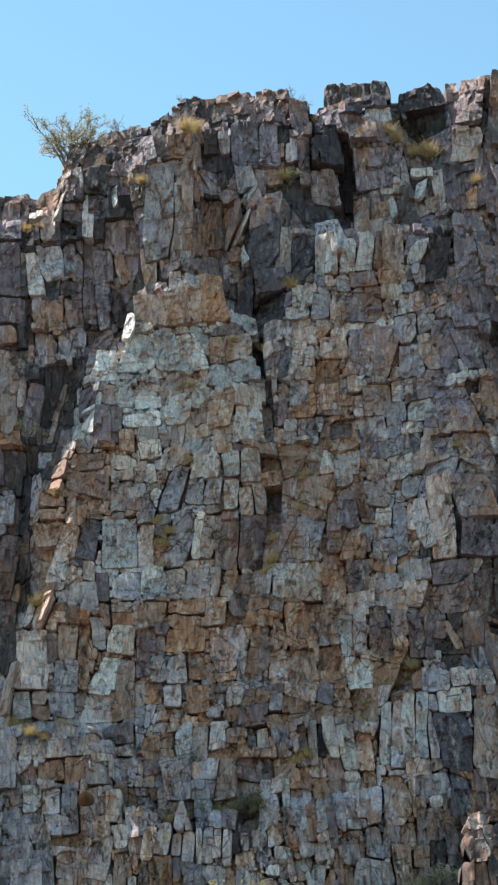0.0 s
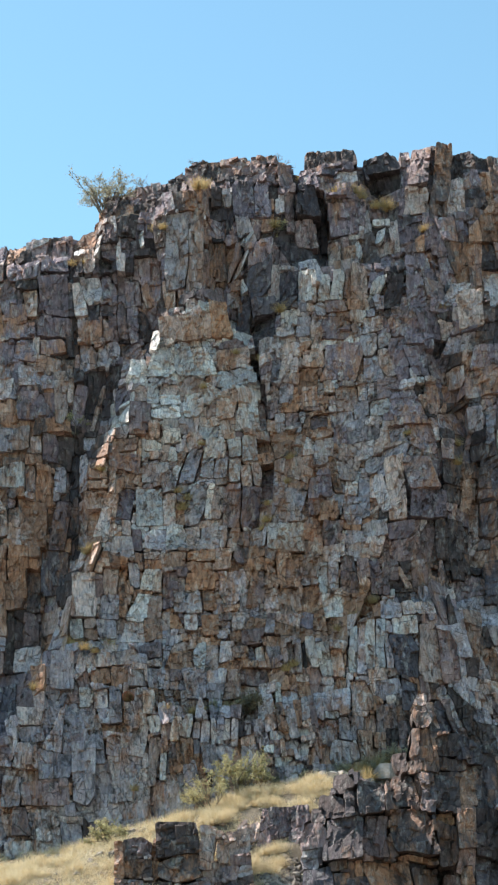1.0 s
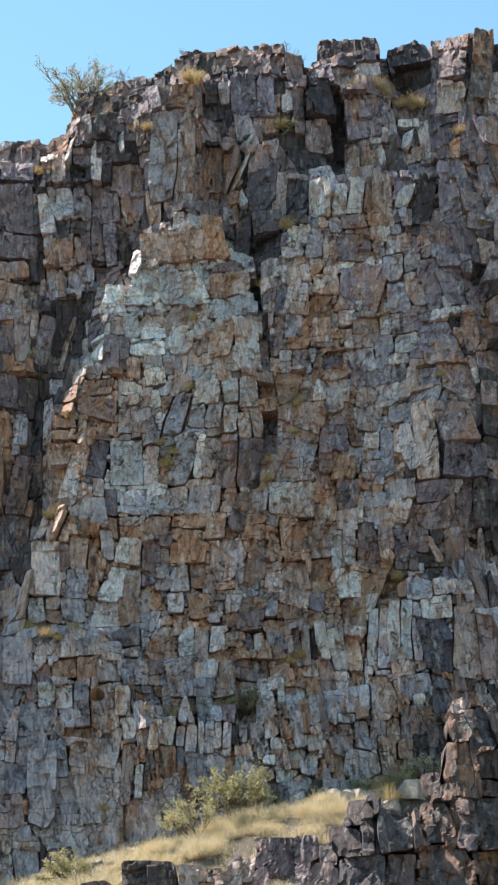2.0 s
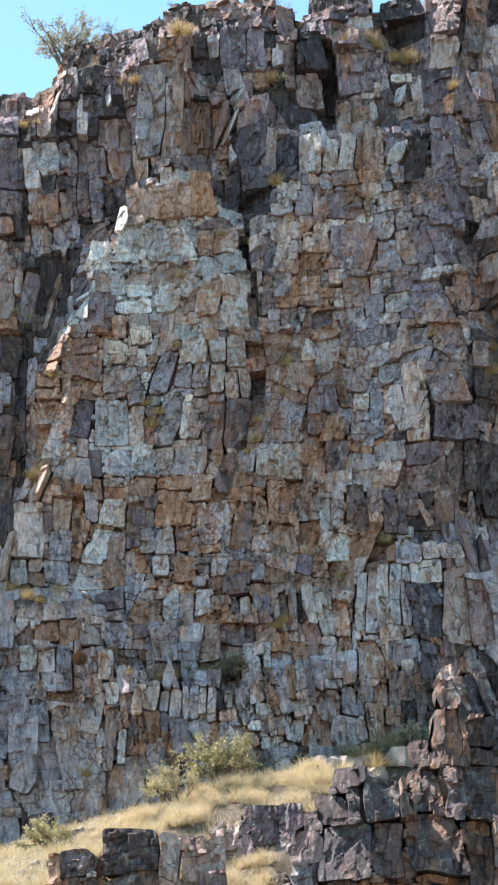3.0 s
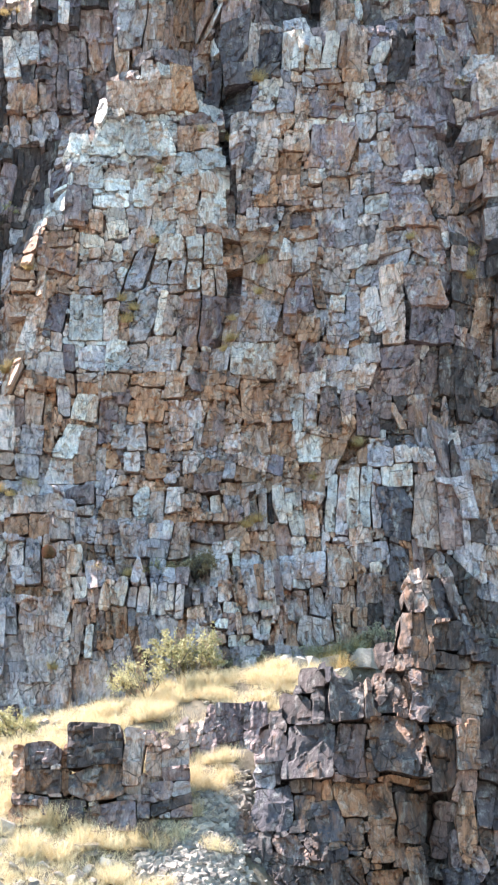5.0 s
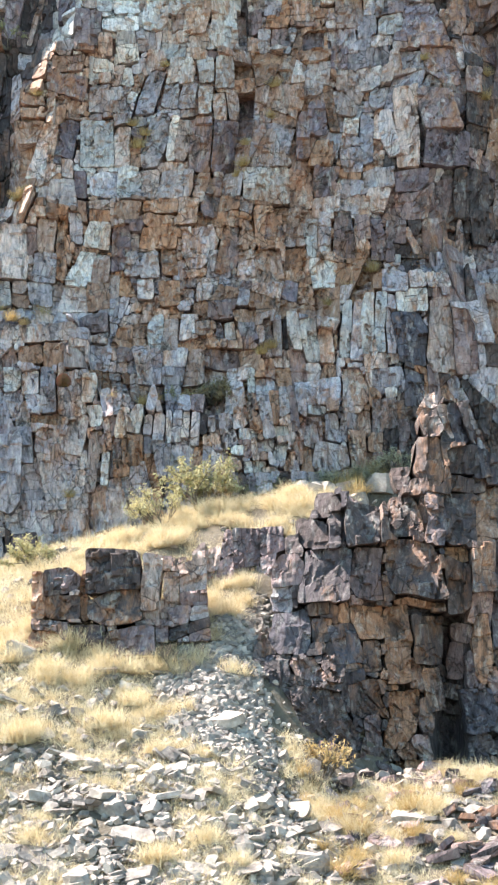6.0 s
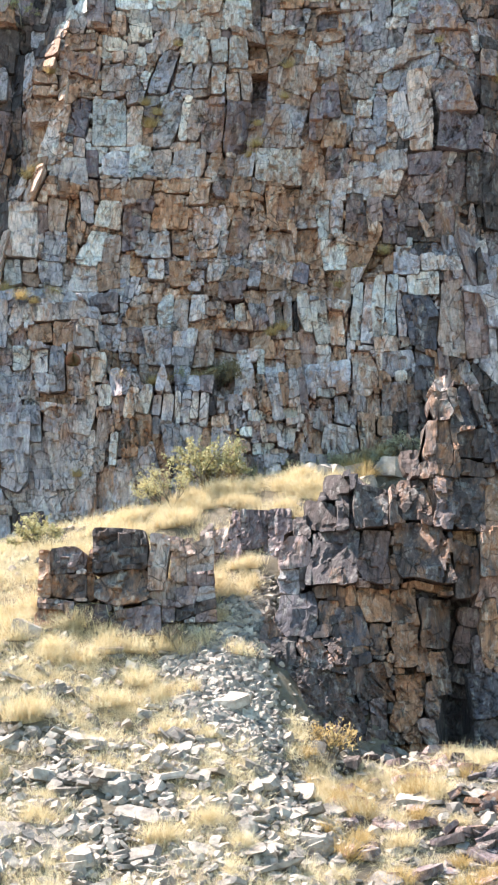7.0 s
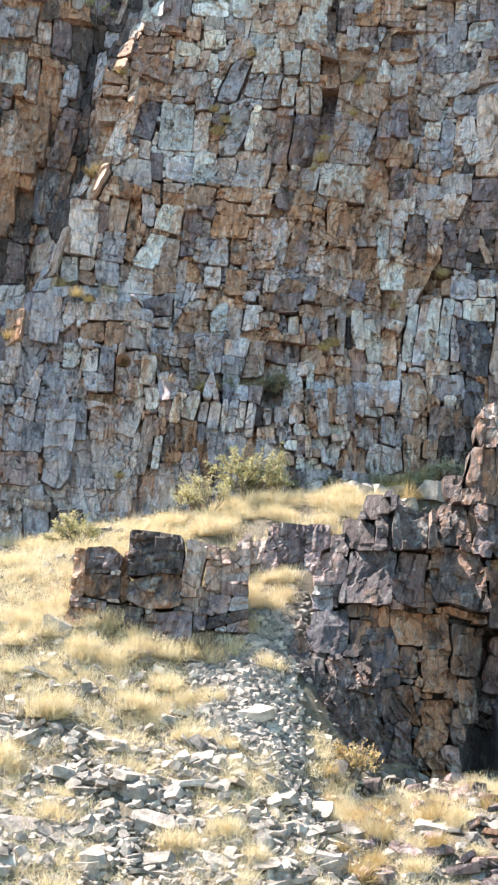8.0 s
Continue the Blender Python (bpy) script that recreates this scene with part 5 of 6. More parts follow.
cliff.add(box_poly(-4.36, 11.42, 0.57, 1.08, 0, 0), "slate", -0.03)
cliff.add(box_poly(-4.89, 10.08, 0.40, 0.70, 0, 0), "brown", 0.02)
cliff.add(box_poly(-4.43, 10.24, 0.47, 0.63, 0, 0), "tan", 0.02)
cliff.add(box_poly(-4.98, 9.34, 0.61, 0.69, 0, 0), "grey", 0.03)
cliff.add(box_poly(-5.79, 9.23, 0.54, 0.55, 0, 0), "brown", 0)
cliff.add(box_poly(-5.45, 8.25, 0.64, 0.88, 0, 0), "slate", 0.02)
cliff.add(box_poly(-5.93, 8.39, 0.24, 0.81, 0, 0), "mauve", 0)
cliff.add(box_poly(-4.78, 7.78, 0.46, 0.40, 0, 0), "grey", 0.06)
cliff.add(box_poly(-4.75, 7.38, 0.49, 0.37, 0, 0), "blue", 0.03)
cliff.add(box_poly(-5.55, 7.14, 0.78, 0.59, 0, 0), "brown", 0.02)
cliff.add(box_poly(-5.15, 6.20, 0.37, 0.65, 6, 0), "grey", 0.07)
cliff.add(box_poly(-5.67, 6.18, 0.52, 0.52, 0, 0), "blue", 0.04)
cliff.add(box_poly(-4.46, 6.14, 0.95, 0.58, 0, 0), "brown", 0.02)
cliff.add(box_poly(-3.65, 6.58, 0.52, 1.29, 0, 0), "blue", 0.04)
cliff.add(box_poly(-4.96, 5.52, 0.38, 0.57, 0, 0), "brown", 0.03)
cliff.add(box_poly(-4.39, 5.15, 0.51, 0.64, 0, 0), "grey", 0.04)
cliff.add(box_poly(-3.88, 5.19, 0.46, 0.64, 0, 0), "blue", 0.05)
cliff.add(box_poly(-5.67, 4.89, 0.51, 0.51, 0, 0), "grey", 0.05)
cliff.add(box_poly(-5.00, 4.85, 0.57, 0.51, 0, 0), "grey", 0.04)
cliff.add(box_poly(4.57, 18.68, 0.49, 0.96, 0, 0), "mauve", 0.03)
cliff.add(box_poly(5.26, 17.78, 0.46, 0.85, 30, 0), "grey", 0.04)
cliff.add(box_poly(5.49, 17.28, 0.72, 0.90, 0, 0), "tan", 0.05)
cliff.add(box_poly(6.44, 18.07, 0.78, 1.43, 0, 0), "grey", 0.05)
cliff.add(box_poly(4.54, 16.93, 0.57, 0.62, 0, 0), "mauve", 0)
cliff.add(box_poly(5.66, 15.33, 0.89, 0.75, 0, 0), "brown", 0.03)
cliff.add(box_poly(5.05, 15.59, 0.36, 0.48, 0, 0), "grey", 0.03)
cliff.add(box_poly(5.38, 14.49, 0.39, 0.62, 0, 0), "blue", 0.03)
cliff.add(box_poly(5.70, 14.22, 0.22, 0.81, 0, 0), "blue", 0.02)
cliff.add(box_poly(6.00, 13.73, 0.39, 0.88, 0, 0, 0.6), "pale", 0.06)
cliff.add(box_poly(5.90, 12.88, 0.56, 0.77, 0, 0), "slate", 0.03)
cliff.add(box_poly(5.09, 12.68, 0.31, 0.89, 12, 0), "pale", 0.07)
cliff.add(box_poly(5.16, 11.94, 0.22, 1.38, 6, 0), "grey", 0.05)
cliff.add(box_poly(5.52, 12.10, 0.36, 0.76, 0, 0), "slate", 0.02)
cliff.add(box_poly(5.94, 11.75, 0.52, 1.33, 0, 0), "slate", 0.03)
cliff.add(box_poly(5.67, 10.54, 0.82, 0.96, 0, 0), "slate", 0.02)
cliff.add(box_poly(5.25, 9.69, 0.41, 0.67, 0, 0), "blue", 0.03)
cliff.add(box_poly(4.70, 11.26, 0.38, 1.42, 0, 0), "umber", -0.06)

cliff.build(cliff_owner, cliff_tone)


def core_depth(x, z):
    return np.maximum.reduce([front(x + a, z + b) for a in (-0.2, 0, 0.2) for b in (-0.2, 0, 0.2)]) + 0.2


sheet("core", np.arange(-8.6, 8.7, 0.2), np.arange(3.8, 24.4, 0.2), core_depth, ROCK["brown"], UPPER, lambda x, z: z < float(skyline(x)) - 0.25)


def wings():
    """The cliff going on past both ends, and its top running back to the plateau."""
    for x0, x1, own in ((-45, -8.4, WALL), (8.4, 45, RIGHT)):
        sheet("rough_face", np.arange(x0, x1 + 0.1, 0.6), np.arange(2.0, 25.0, 0.4), lambda x, z: front(x, z) + 0.35 * fractal(x, z, 1.5, 61, 3) + 0.1,
              ROCK["brown"], own, lambda x, z: z < float(skyline(x)) - 0.3)
    xs, ks = np.arange(-9, 9.1, 0.15), np.linspace(0, 1, 14)
    X, K = np.meshgrid(xs, ks, indexing="ij")
    top = skyline(X)
    Y = front(X, top - 0.15) + 0.15 + K * 3.0
    Z = top - 0.14 - 0.55 * K + 0.10 * fractal(X, Y, 0.7, 63, 3)
    n = len(ks)
    f = [[i * n + j, (i + 1) * n + j, (i + 1) * n + j + 1, i * n + j + 1] for i in range(len(xs) - 1) for j in range(n - 1)]
    part("rough_top", np.stack([X, Y, Z], -1).reshape(-1, 3).tolist(), f, ROCK["umber"], UPPER)


wings()

# ---- the dark outcrop on the slope ----
def outcrop_left(z):
    return np.interp(z, (1.0, 1.8, 2.3, 3.3, 3.9, 4.6, 5.1, 5.45, 5.6), (1.5, 1.1, 0.5, 0.48, 0.76, 0.78, 1.12, 1.48, 1.7))


def outcrop_top(x):
    return np.interp(x, (0.4, 1.1, 1.5, 1.7, 2.0, 2.45, 2.62, 2.75, 2.9, 3.0, 3.15, 3.4, 3.65, 3.75, 3.97, 4.4, 5.0, 5.6),
                     (4.8, 5.1, 5.42, 5.6, 5.5, 5.3, 5.45, 5.95, 6.1, 6.8, 7.05, 6.95, 6.9, 6.3, 6.1, 5.9, 5.6, 5.0))


def outcrop_front(x, z):
    x, z = np.asarray(x, float), np.asarray(z, float)
    y = 29.35 + 0.10 * (z - 2) 
    y = y - 0.30 * smooth(z, 3.85, 3.98) * smooth(x, 1.3, 1.5) + 0.25 * smooth(z, 5.1, 5.3)
    y = y - 0.48 * smooth(z, 4.2, 1.7) * smooth(x, 2.5, 1.6)
    y = y + 0.9 * np.exp(-((x - 3.28) / 0.20) ** 2) * smooth(z, 4.1, 3.4)
    y = y + 0.5 * np.exp(-((x - 2.62) / 0.09) ** 2) * smooth(z, 4.6, 5.0) + 0.22 * smooth(z - outcrop_top(x), -0.3, 0.05)
    y = y + 0.45 * smooth(x, 4.0, 5.6)
    return y + 0.10 * fractal(x, z, 0.9, 91, 2)


def outcrop_tone(x, z, rng):
    w = {"dark": 3.2, "umber": 4.0, "brown": 1.0, "blue": 0.4}
    if z < 3.9 and x > 1.9:
        w = {"umber": 4.0, "rust": 1.4, "dark": 2.0, "brown": 1.2}
    # low left blocks toned dark to imitate shade where the sun reaches them
    if x < 2.2 and z < 3.9:
        w = {"blue": 0.3, "dark": 4.0, "umber": 2.5}
    return rng.choices(list(w), list(w.values()))[0]


OUT = thing("rock_outcrop", "dark varnished rock outcrop with a pointed head on the slope", "rock", "outcrops")
out = Face(0.2, 5.8, 0.8, 7.2, 0.03, outcrop_front, lambda x, z: x > float(outcrop_left(z)) - 0.1 and z < float(outcrop_top(x)) + 0.1,
           lambda x, z: (0.5, 1.0, 5, -5) if z > 3 else (0.6, 0.7, -20, -10), 23, 0.05)
out.id[(out.X < outcrop_left(out.Z) + 0.05 * lattice(out.X, out.Z, 0.2, 8)) | (out.Z > outcrop_top(out.X) + 0.05 * lattice(out.X, out.Z, 0.2, 9))] = -1
# the larger blocks of the outcrop
# sunlit tip, lightened with tan against the darker rock
out.add(box_poly(3.16, 6.92, 0.25, 0.26, 14, 0, 0.6), "tan", 0.0206)
out.add(box_poly(3.14, 6.57, 0.30, 0.41, 4, 0), "umber", 0.0124)
# tan stands in for sunlight on this narrow face
out.add(box_poly(3.36, 6.59, 0.12, 0.53, -8, 0), "tan", 0.00743)
out.add(box_poly(3.53, 6.55, 0.22, 0.61, -8, 0, 0.8), "slate", 0.0099)
out.add(box_poly(3.09, 6.00, 0.38, 0.65, 0, 0), "umber", 0.0149)
out.add(box_poly(3.56, 6.00, 0.45, 0.40, 0, 0), "umber", 0.0173)
out.add(box_poly(3.61, 5.65, 0.48, 0.25, 0, -8), "umber", 0.00743)
out.add(box_poly(2.74, 6.16, 0.20, 0.39, 0, 0), "tan", 0.00743)
out.add(box_poly(2.70, 5.79, 0.23, 0.32, 0, 0), "umber", 0.0099)
out.add(box_poly(2.73, 6.59, 0.25, 0.38, 0, 0), "dark", 0)
out.add(box_poly(1.54, 5.40, 0.22, 0.39, 8, 0), "umber", 0.0099)
out.add(box_poly(1.68, 5.21, 0.13, 0.63, 4, 0), "umber", 0.0099)
# narrow slot whose shade is painted by a dark block
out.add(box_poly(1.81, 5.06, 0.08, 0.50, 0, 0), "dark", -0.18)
out.add(box_poly(2.10, 5.08, 0.49, 0.66, 6, 0), "umber", 0.0173)
# thin sunlit edge painted tan
out.add(box_poly(2.42, 5.29, 0.08, 0.33, 0, 0), "tan", 0.00495)
out.add(box_poly(2.70, 5.19, 0.50, 0.67, 0, 0, 0.7), "umber", 0.0099)
out.add(box_poly(2.92, 5.63, 0.26, 0.25, 0, 0), "umber", 0.00743)
out.add(box_poly(3.09, 5.13, 0.31, 0.82, 4, 0), "dark", 0)
out.add(box_poly(3.48, 5.09, 0.44, 0.76, 0, 0), "umber", 0.0223)
out.add(box_poly(3.86, 5.09, 0.27, 0.59, 0, 0), "rust", 0.0099)
out.add(box_poly(1.32, 4.97, 0.36, 0.45, 0, 0), "umber", 0.0124)
out.add(box_poly(1.51, 4.29, 0.70, 0.80, 6, 0), "dark", 0.0223)
out.add(box_poly(0.94, 4.46, 0.39, 0.52, 12, 0), "brown", 0.0124)
out.add(box_poly(2.10, 4.32, 0.44, 0.77, 4, 0), "brown", 0.0149)
out.add(box_poly(2.75, 4.36, 0.76, 0.81, -2, 0, 0.92), "umber", 0.0297)
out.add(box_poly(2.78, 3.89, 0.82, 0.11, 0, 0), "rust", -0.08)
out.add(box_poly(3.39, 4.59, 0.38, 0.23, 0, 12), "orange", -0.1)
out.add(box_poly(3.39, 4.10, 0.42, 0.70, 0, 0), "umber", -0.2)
out.add(box_poly(1.34, 3.81, 0.47, 0.16, 0, 0), "umber", 0)
out.add(box_poly(1.75, 3.73, 0.13, 0.32, 0, 0), "tan", 0.0099)
out.add(box_poly(2.07, 3.61, 0.41, 0.47, 0, 0), "rust", 0)
out.add(box_poly(2.14, 3.12, 0.26, 0.47, 0, 0), "umber", 0.00743)
out.add(box_poly(2.49, 3.26, 0.34, 1.11, 0, 0), "rust", 0.0124)
out.add(box_poly(2.94, 3.36, 0.49, 0.65, 0, 0), "umber", 0.0099)
out.add(box_poly(2.55, 2.26, 0.45, 0.85, 4, 0), "rust", 0.00743)
out.add(box_poly(2.99, 2.65, 0.32, 0.68, 0, 0), "umber", 0)
# dark block at the back as the shade of the cave
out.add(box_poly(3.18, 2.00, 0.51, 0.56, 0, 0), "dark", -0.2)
out.add(box_poly(3.49, 3.48, 0.33, 0.25, 0, -4), "brown", 0.0124)
out.add(box_poly(3.43, 3.08, 0.21, 0.56, 6, 0), "brown", 0.0124)
out.add(box_poly(3.75, 3.22, 0.28, 1.05, 0, 0), "rust", 0.0099)
out.add(box_poly(3.65, 2.33, 0.40, 0.71, 0, 0), "slate", 0.0124)
# slate and dark tones carry the shade of the lower left side
out.add(box_poly(0.93, 3.54, 0.57, 0.66, 10, 0), "slate", 0.0149)
out.add(box_poly(1.40, 3.54, 0.34, 0.32, 0, 0), "dark", 0.0124)
out.add(box_poly(1.75, 3.30, 0.39, 0.65, -14, 0), "slate", 0.0149)
out.add(box_poly(0.75, 2.93, 0.40, 0.56, 8, 0), "dark", 0.0099)
out.add(box_poly(1.20, 2.96, 0.47, 0.37, -30, 0), "brown", 0.0124)
out.add(box_poly(0.85, 2.42, 0.35, 0.37, -20, 0), "brown", 0.0124)
out.add(box_poly(1.43, 2.37, 0.75, 0.76, -20, 0), "umber", 0.00743)
out.add(box_poly(2.04, 2.56, 0.40, 0.49, -14, 0), "umber", 0.0124)
out.add(box_poly(2.12, 2.11, 0.24, 0.40, -6, 0), "brown", 0.0099)
out.add(box_poly(0.58, 2.40, 0.24, 0.60, 0, 0), "dark", 0.00743)

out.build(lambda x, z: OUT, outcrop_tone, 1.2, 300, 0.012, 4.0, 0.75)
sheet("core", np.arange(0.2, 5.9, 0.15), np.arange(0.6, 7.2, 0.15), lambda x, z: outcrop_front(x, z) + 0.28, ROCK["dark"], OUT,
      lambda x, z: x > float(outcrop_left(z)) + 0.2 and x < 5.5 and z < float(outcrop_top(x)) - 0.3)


def outcrop_back():
    """The rear of the outcrop, running back into the slope."""
    xs, ks = np.arange(0.8, 5.6, 0.2), np.linspace(0, 1, 9)
    v, f = [], []
    for x in xs:
        top = float(outcrop_top(x)) - 0.22
        y0 = float(outcrop_front(x, top)) + 0.3
        for k in ks:
            y = y0 + 3.2 * k
            g = float(slope(x, y)) - 0.15
            v.append((x, y, max(g, top * (1 - k ** 1.3) + g * k ** 1.3 + 0.12 * float(lattice(x, y, 0.5, 3)))))
    n = len(ks)
    f = [[i * n + j, (i + 1) * n + j, (i + 1) * n + j + 1, i * n + j + 1] for i in range(len(xs) - 1) for j in range(n - 1)]
    part("rear_slab", v, f, ROCK["umber"], OUT)


outcrop_back()

# ---- the small dark ledge and the pale one on the slope ----
def dark_front(x, z):
    return 29.25 + 0.12 * (np.asarray(z) - 3.6) - 0.1 * smooth(z, 3.7, 3.62) + 0.05 * fractal(x, z, 0.6, 41, 2) + 0.35 * smooth(x, -1.1, -0.9)


def dark_top(x):
    return float(np.interp(x, (-2.9, -2.72, -2.62, -2.3, -2.06, -1.9, -1.7, -1.25, -1.1, -0.6, -0.3), (2.9, 3.3, 4.4, 4.57, 4.55, 4.72, 4.77, 4.77, 4.7, 4.55, 4.3)))


DARK = thing("dark_boulders", "pair of dark varnished boulders in a low ledge among dry grass", "rock", "outcrops")
ledge = Face(-2.72, -0.2, 2.6, 4.9, 0.03, dark_front, lambda x, z: z < dark_top(x) and z > 2.7, lambda x, z: (0.6, 0.5, 5, 4), 31)
ledge.add(box_poly(-2.29, 4.29, 0.55, 0.36, -3, 0), "brown", 0.08)
ledge.add(box_poly(-2.27, 3.93, 0.52, 0.31, 0, 0), "umber", 0.08)
ledge.add(box_poly(-1.97, 4.09, 0.11, 0.73, 0, 0), "rust", -0.08)
ledge.add(box_poly(-1.53, 4.43, 0.72, 0.59, 2, 3), "umber", 0.13)
ledge.add(box_poly(-1.54, 3.88, 0.69, 0.48, 0, 2), "umber", 0.1)
ledge.add(box_poly(-1.03, 4.26, 0.28, 0.86, 4, 0), "tan", 0.015)
ledge.add(box_poly(-0.74, 4.17, 0.28, 0.57, 0, 0), "tan", 0)
ledge.add(box_poly(-2.53, 3.38, 0.56, 0.52, 0, 0), "brown", 0.0225)
ledge.add(box_poly(-1.96, 3.44, 0.55, 0.50, 0, 0), "umber", 0.015)
ledge.add(box_poly(-1.32, 3.41, 0.71, 0.34, 0, 0), "brown", 0.0225)
ledge.build(lambda x, z: DARK, lambda x, z, r: r.choices(["umber", "blue", "brown"], [3, 1.5, 1])[0] if z < 3.75 else r.choices(["tan", "grey", "brown"], [3, 2, 1])[0], 1.2, 300, 0.03, 9.0, 1.0)
PALE = thing("pale_ledge", "low row of pale cracked blocks half buried in grass", "rock", "outcrops")


def pale_front(x, z):
    return 31.22 + 0.25 * (np.asarray(z) - 4.4) + 0.05 * fractal(x, z, 0.6, 44, 2) - 0.25 * np.asarray(x) * 0.2


row = Face(-0.95, 1.25, 4.2, 5.2, 0.03, pale_front, lambda x, z: z < 5.0 + 0.02 * x, lambda x, z: (0.36, 0.5, 6, 8), 37)
row.build(lambda x, z: PALE, lambda x, z, r: r.choices(["brown", "tan"], [1, 1])[0], 0.8, 300, 0.02, 8.0, 0.7)


# ---- plants ----
def blades(n, spread, height, width, seed, droop=0.35, fan=0.9):
    """A clump of grass: bent, tapering blades out of one root."""
    r = random.Random(seed)
    v, f = [], []
    for _ in range(n):
        a, lean = r.uniform(0, 2 * math.pi), r.random() ** 0.75 * 1.05 * fan
        ln = height * r.uniform(0.6, 1.1)
        x0, y0 = r.gauss(0, spread * 0.28), r.gauss(0, spread * 0.28)
        dx, dy = math.cos(a), math.sin(a)
        b = r.uniform(0, math.pi)
        sx, sy = math.cos(b) * width / 2, math.sin(b) * width / 2
        m = len(v)
        for k in (0.0, 0.4, 0.75, 1.0):
            out_ = ln * (k * math.sin(lean) + droop * k * k * math.sin(lean + 0.3))
            up = ln * (k * math.cos(lean) - droop * 0.5 * k * k * k)
            w = 1 - 0.85 * k
            x, y = x0 + dx * out_, y0 + dy * out_
            v += [(x - sx * w, y - sy * w, up), (x + sx * w, y + sy * w, up)]
        f += [[m, m + 1, m + 3, m + 2], [m + 2, m + 3, m + 5, m + 4], [m + 4, m + 5, m + 7, m + 6]]
    return v, f


def tuft_mesh(name, mat, *args):
    me = bpy.data.meshes.new(name)
    v, f = blades(*args)
    me.from_pydata(v, [], f)
    me.materials.append(mat)
    return me


TUFTS = [tuft_mesh("straw_tuft", STRAW, 640, 0.30, 0.24, 0.0065, s, 0.22, 1.2) for s in (1, 2, 3, 4)]
GOLDS = [tuft_mesh("gold_tuft", GOLD, 320, 0.22, 0.33, 0.008, s, 0.25, 1.0) for s in (5, 6, 7)]


def tuft(x, y, z, size, gold=False, rng=random, label="", tall=1.0):
    ob = new("grass_tuft", rng.choice(GOLDS if gold else TUFTS))
    ob.matrix_world = pose(x, y, z, rng.uniform(-12, 12), rng.uniform(-12, 12), rng.uniform(0, 360)) @ Matrix.Diagonal((size, size, size * tall, 1))
    return tagged(ob, label or ("golden dry grass tuft rooted on a rock ledge" if gold else "pale straw coloured dry grass tuft on the stony slope"),
                  "grass", "tufts on the ledges" if gold else "tufts on the slope")


def shrub(name, label, x, y, z, height, spread, leaves, leaf_mat, seed, leaf=0.035, bare=0.0, stems=6):
    """A many-stemmed desert shrub: forking twigs and small leaves in clumps."""
    r = random.Random(seed)
    root = thing(name, label, "shrub", "shrubs")
    root.location = (x, y, z)
    v, f, tips = [], [], []

    def twig(p, d, ln, rad, level):
        q = p + d * ln
        side = d.cross(Vector((0.3, 0.9, 0.2))).normalized()
        other = d.cross(side)
        m = len(v)
        for c, rr in ((p, rad), (q, rad * 0.6)):
            for k in range(3):
                a = 2.094 * k
                v.append(tuple(c + (side * math.cos(a) + other * math.sin(a)) * rr))
        f.extend([[m + k, m + (k + 1) % 3, m + 3 + (k + 1) % 3, m + 3 + k] for k in range(3)])
        if level <= 1:
            tips.append((p, q))
        if level:
            for _ in range(r.choice((2, 3, 3))):
                nd = (d + Vector((r.gauss(0, 0.5), r.gauss(0, 0.5), r.gauss(0.05, 0.35)))).normalized()
                twig(p + d * ln * r.uniform(0.55, 1.0), nd, ln * r.uniform(0.55, 0.85), rad * 0.6, level - 1)

    for _ in range(stems):
        a = r.uniform(0, 2 * math.pi)
        d = Vector((math.cos(a) * spread / height * 0.55, math.sin(a) * spread / height * 0.55, 0.8)).normalized()
        twig(Vector((r.gauss(0, 0.04), r.gauss(0, 0.04), -0.03)), d, height * r.uniform(0.3, 0.42), 0.010 + 0.008 * height, 3)
    part("twig_frame", v, f, TWIG, root)
    lv, lf = [], []
    for _ in range(leaves):
        p, q = r.choice(tips)
        if r.random() < bare:
            continue
        c = p.lerp(q, r.uniform(0.2, 1.15)) + Vector((r.gauss(0, 0.025), r.gauss(0, 0.025), r.gauss(0, 0.025)))
        a, b = Vector((r.gauss(0, 1), r.gauss(0, 1), r.gauss(0, 1))).normalized(), Vector((r.gauss(0, 1), r.gauss(0, 1), r.gauss(0, 1))).normalized()
        s = leaf * r.uniform(0.6, 1.3)
        m = len(lv)
        lv += [tuple(c - a * s), tuple(c + b * s * 0.45), tuple(c + a * s), tuple(c - b * s * 0.45)]
        lf.append([m, m + 1, m + 2, m + 3])
    if lf:
        part("leaves", lv, lf, leaf_mat, root, kind="stuff")
    return root


# ---- loose stones ----
def stone_mesh(name, seed, flat, mat):
    """A broken slab: a box with its corners cut away."""
    r = random.Random(seed)
    bm = bmesh.new()
    bmesh.ops.create_cube(bm, size=1.0)
    for vert in bm.verts:
        vert.co = Vector((vert.co.x * r.uniform(0.75, 1.25), vert.co.y * r.uniform(0.75, 1.25), vert.co.z * flat * r.uniform(0.7, 1.3)))
    for _ in range(7):
        d = Vector((r.gauss(0, 1), r.gauss(0, 1), r.gauss(0, 0.5))).normalized()
        far = max(vert.co.dot(d) for vert in bm.verts)
        geo = bm.verts[:] + bm.edges[:] + bm.faces[:]
        res = bmesh.ops.bisect_plane(bm, geom=geo, plane_co=d * far * r.uniform(0.7, 0.88), plane_no=d, clear_outer=True)
        edges = [e for e in res["geom_cut"] if isinstance(e, bmesh.types.BMEdge)]
        if edges:
            bmesh.ops.contextual_create(bm, geom=edges)
    bmesh.ops.recalc_face_normals(bm, faces=bm.faces[:])
    me = bpy.data.meshes.new(name)
    bm.to_mesh(me)
    bm.free()
    me.materials.append(mat)
    return me


SLABS = [stone_mesh("slab", s, 0.32, SLAB) for s in range(8)]
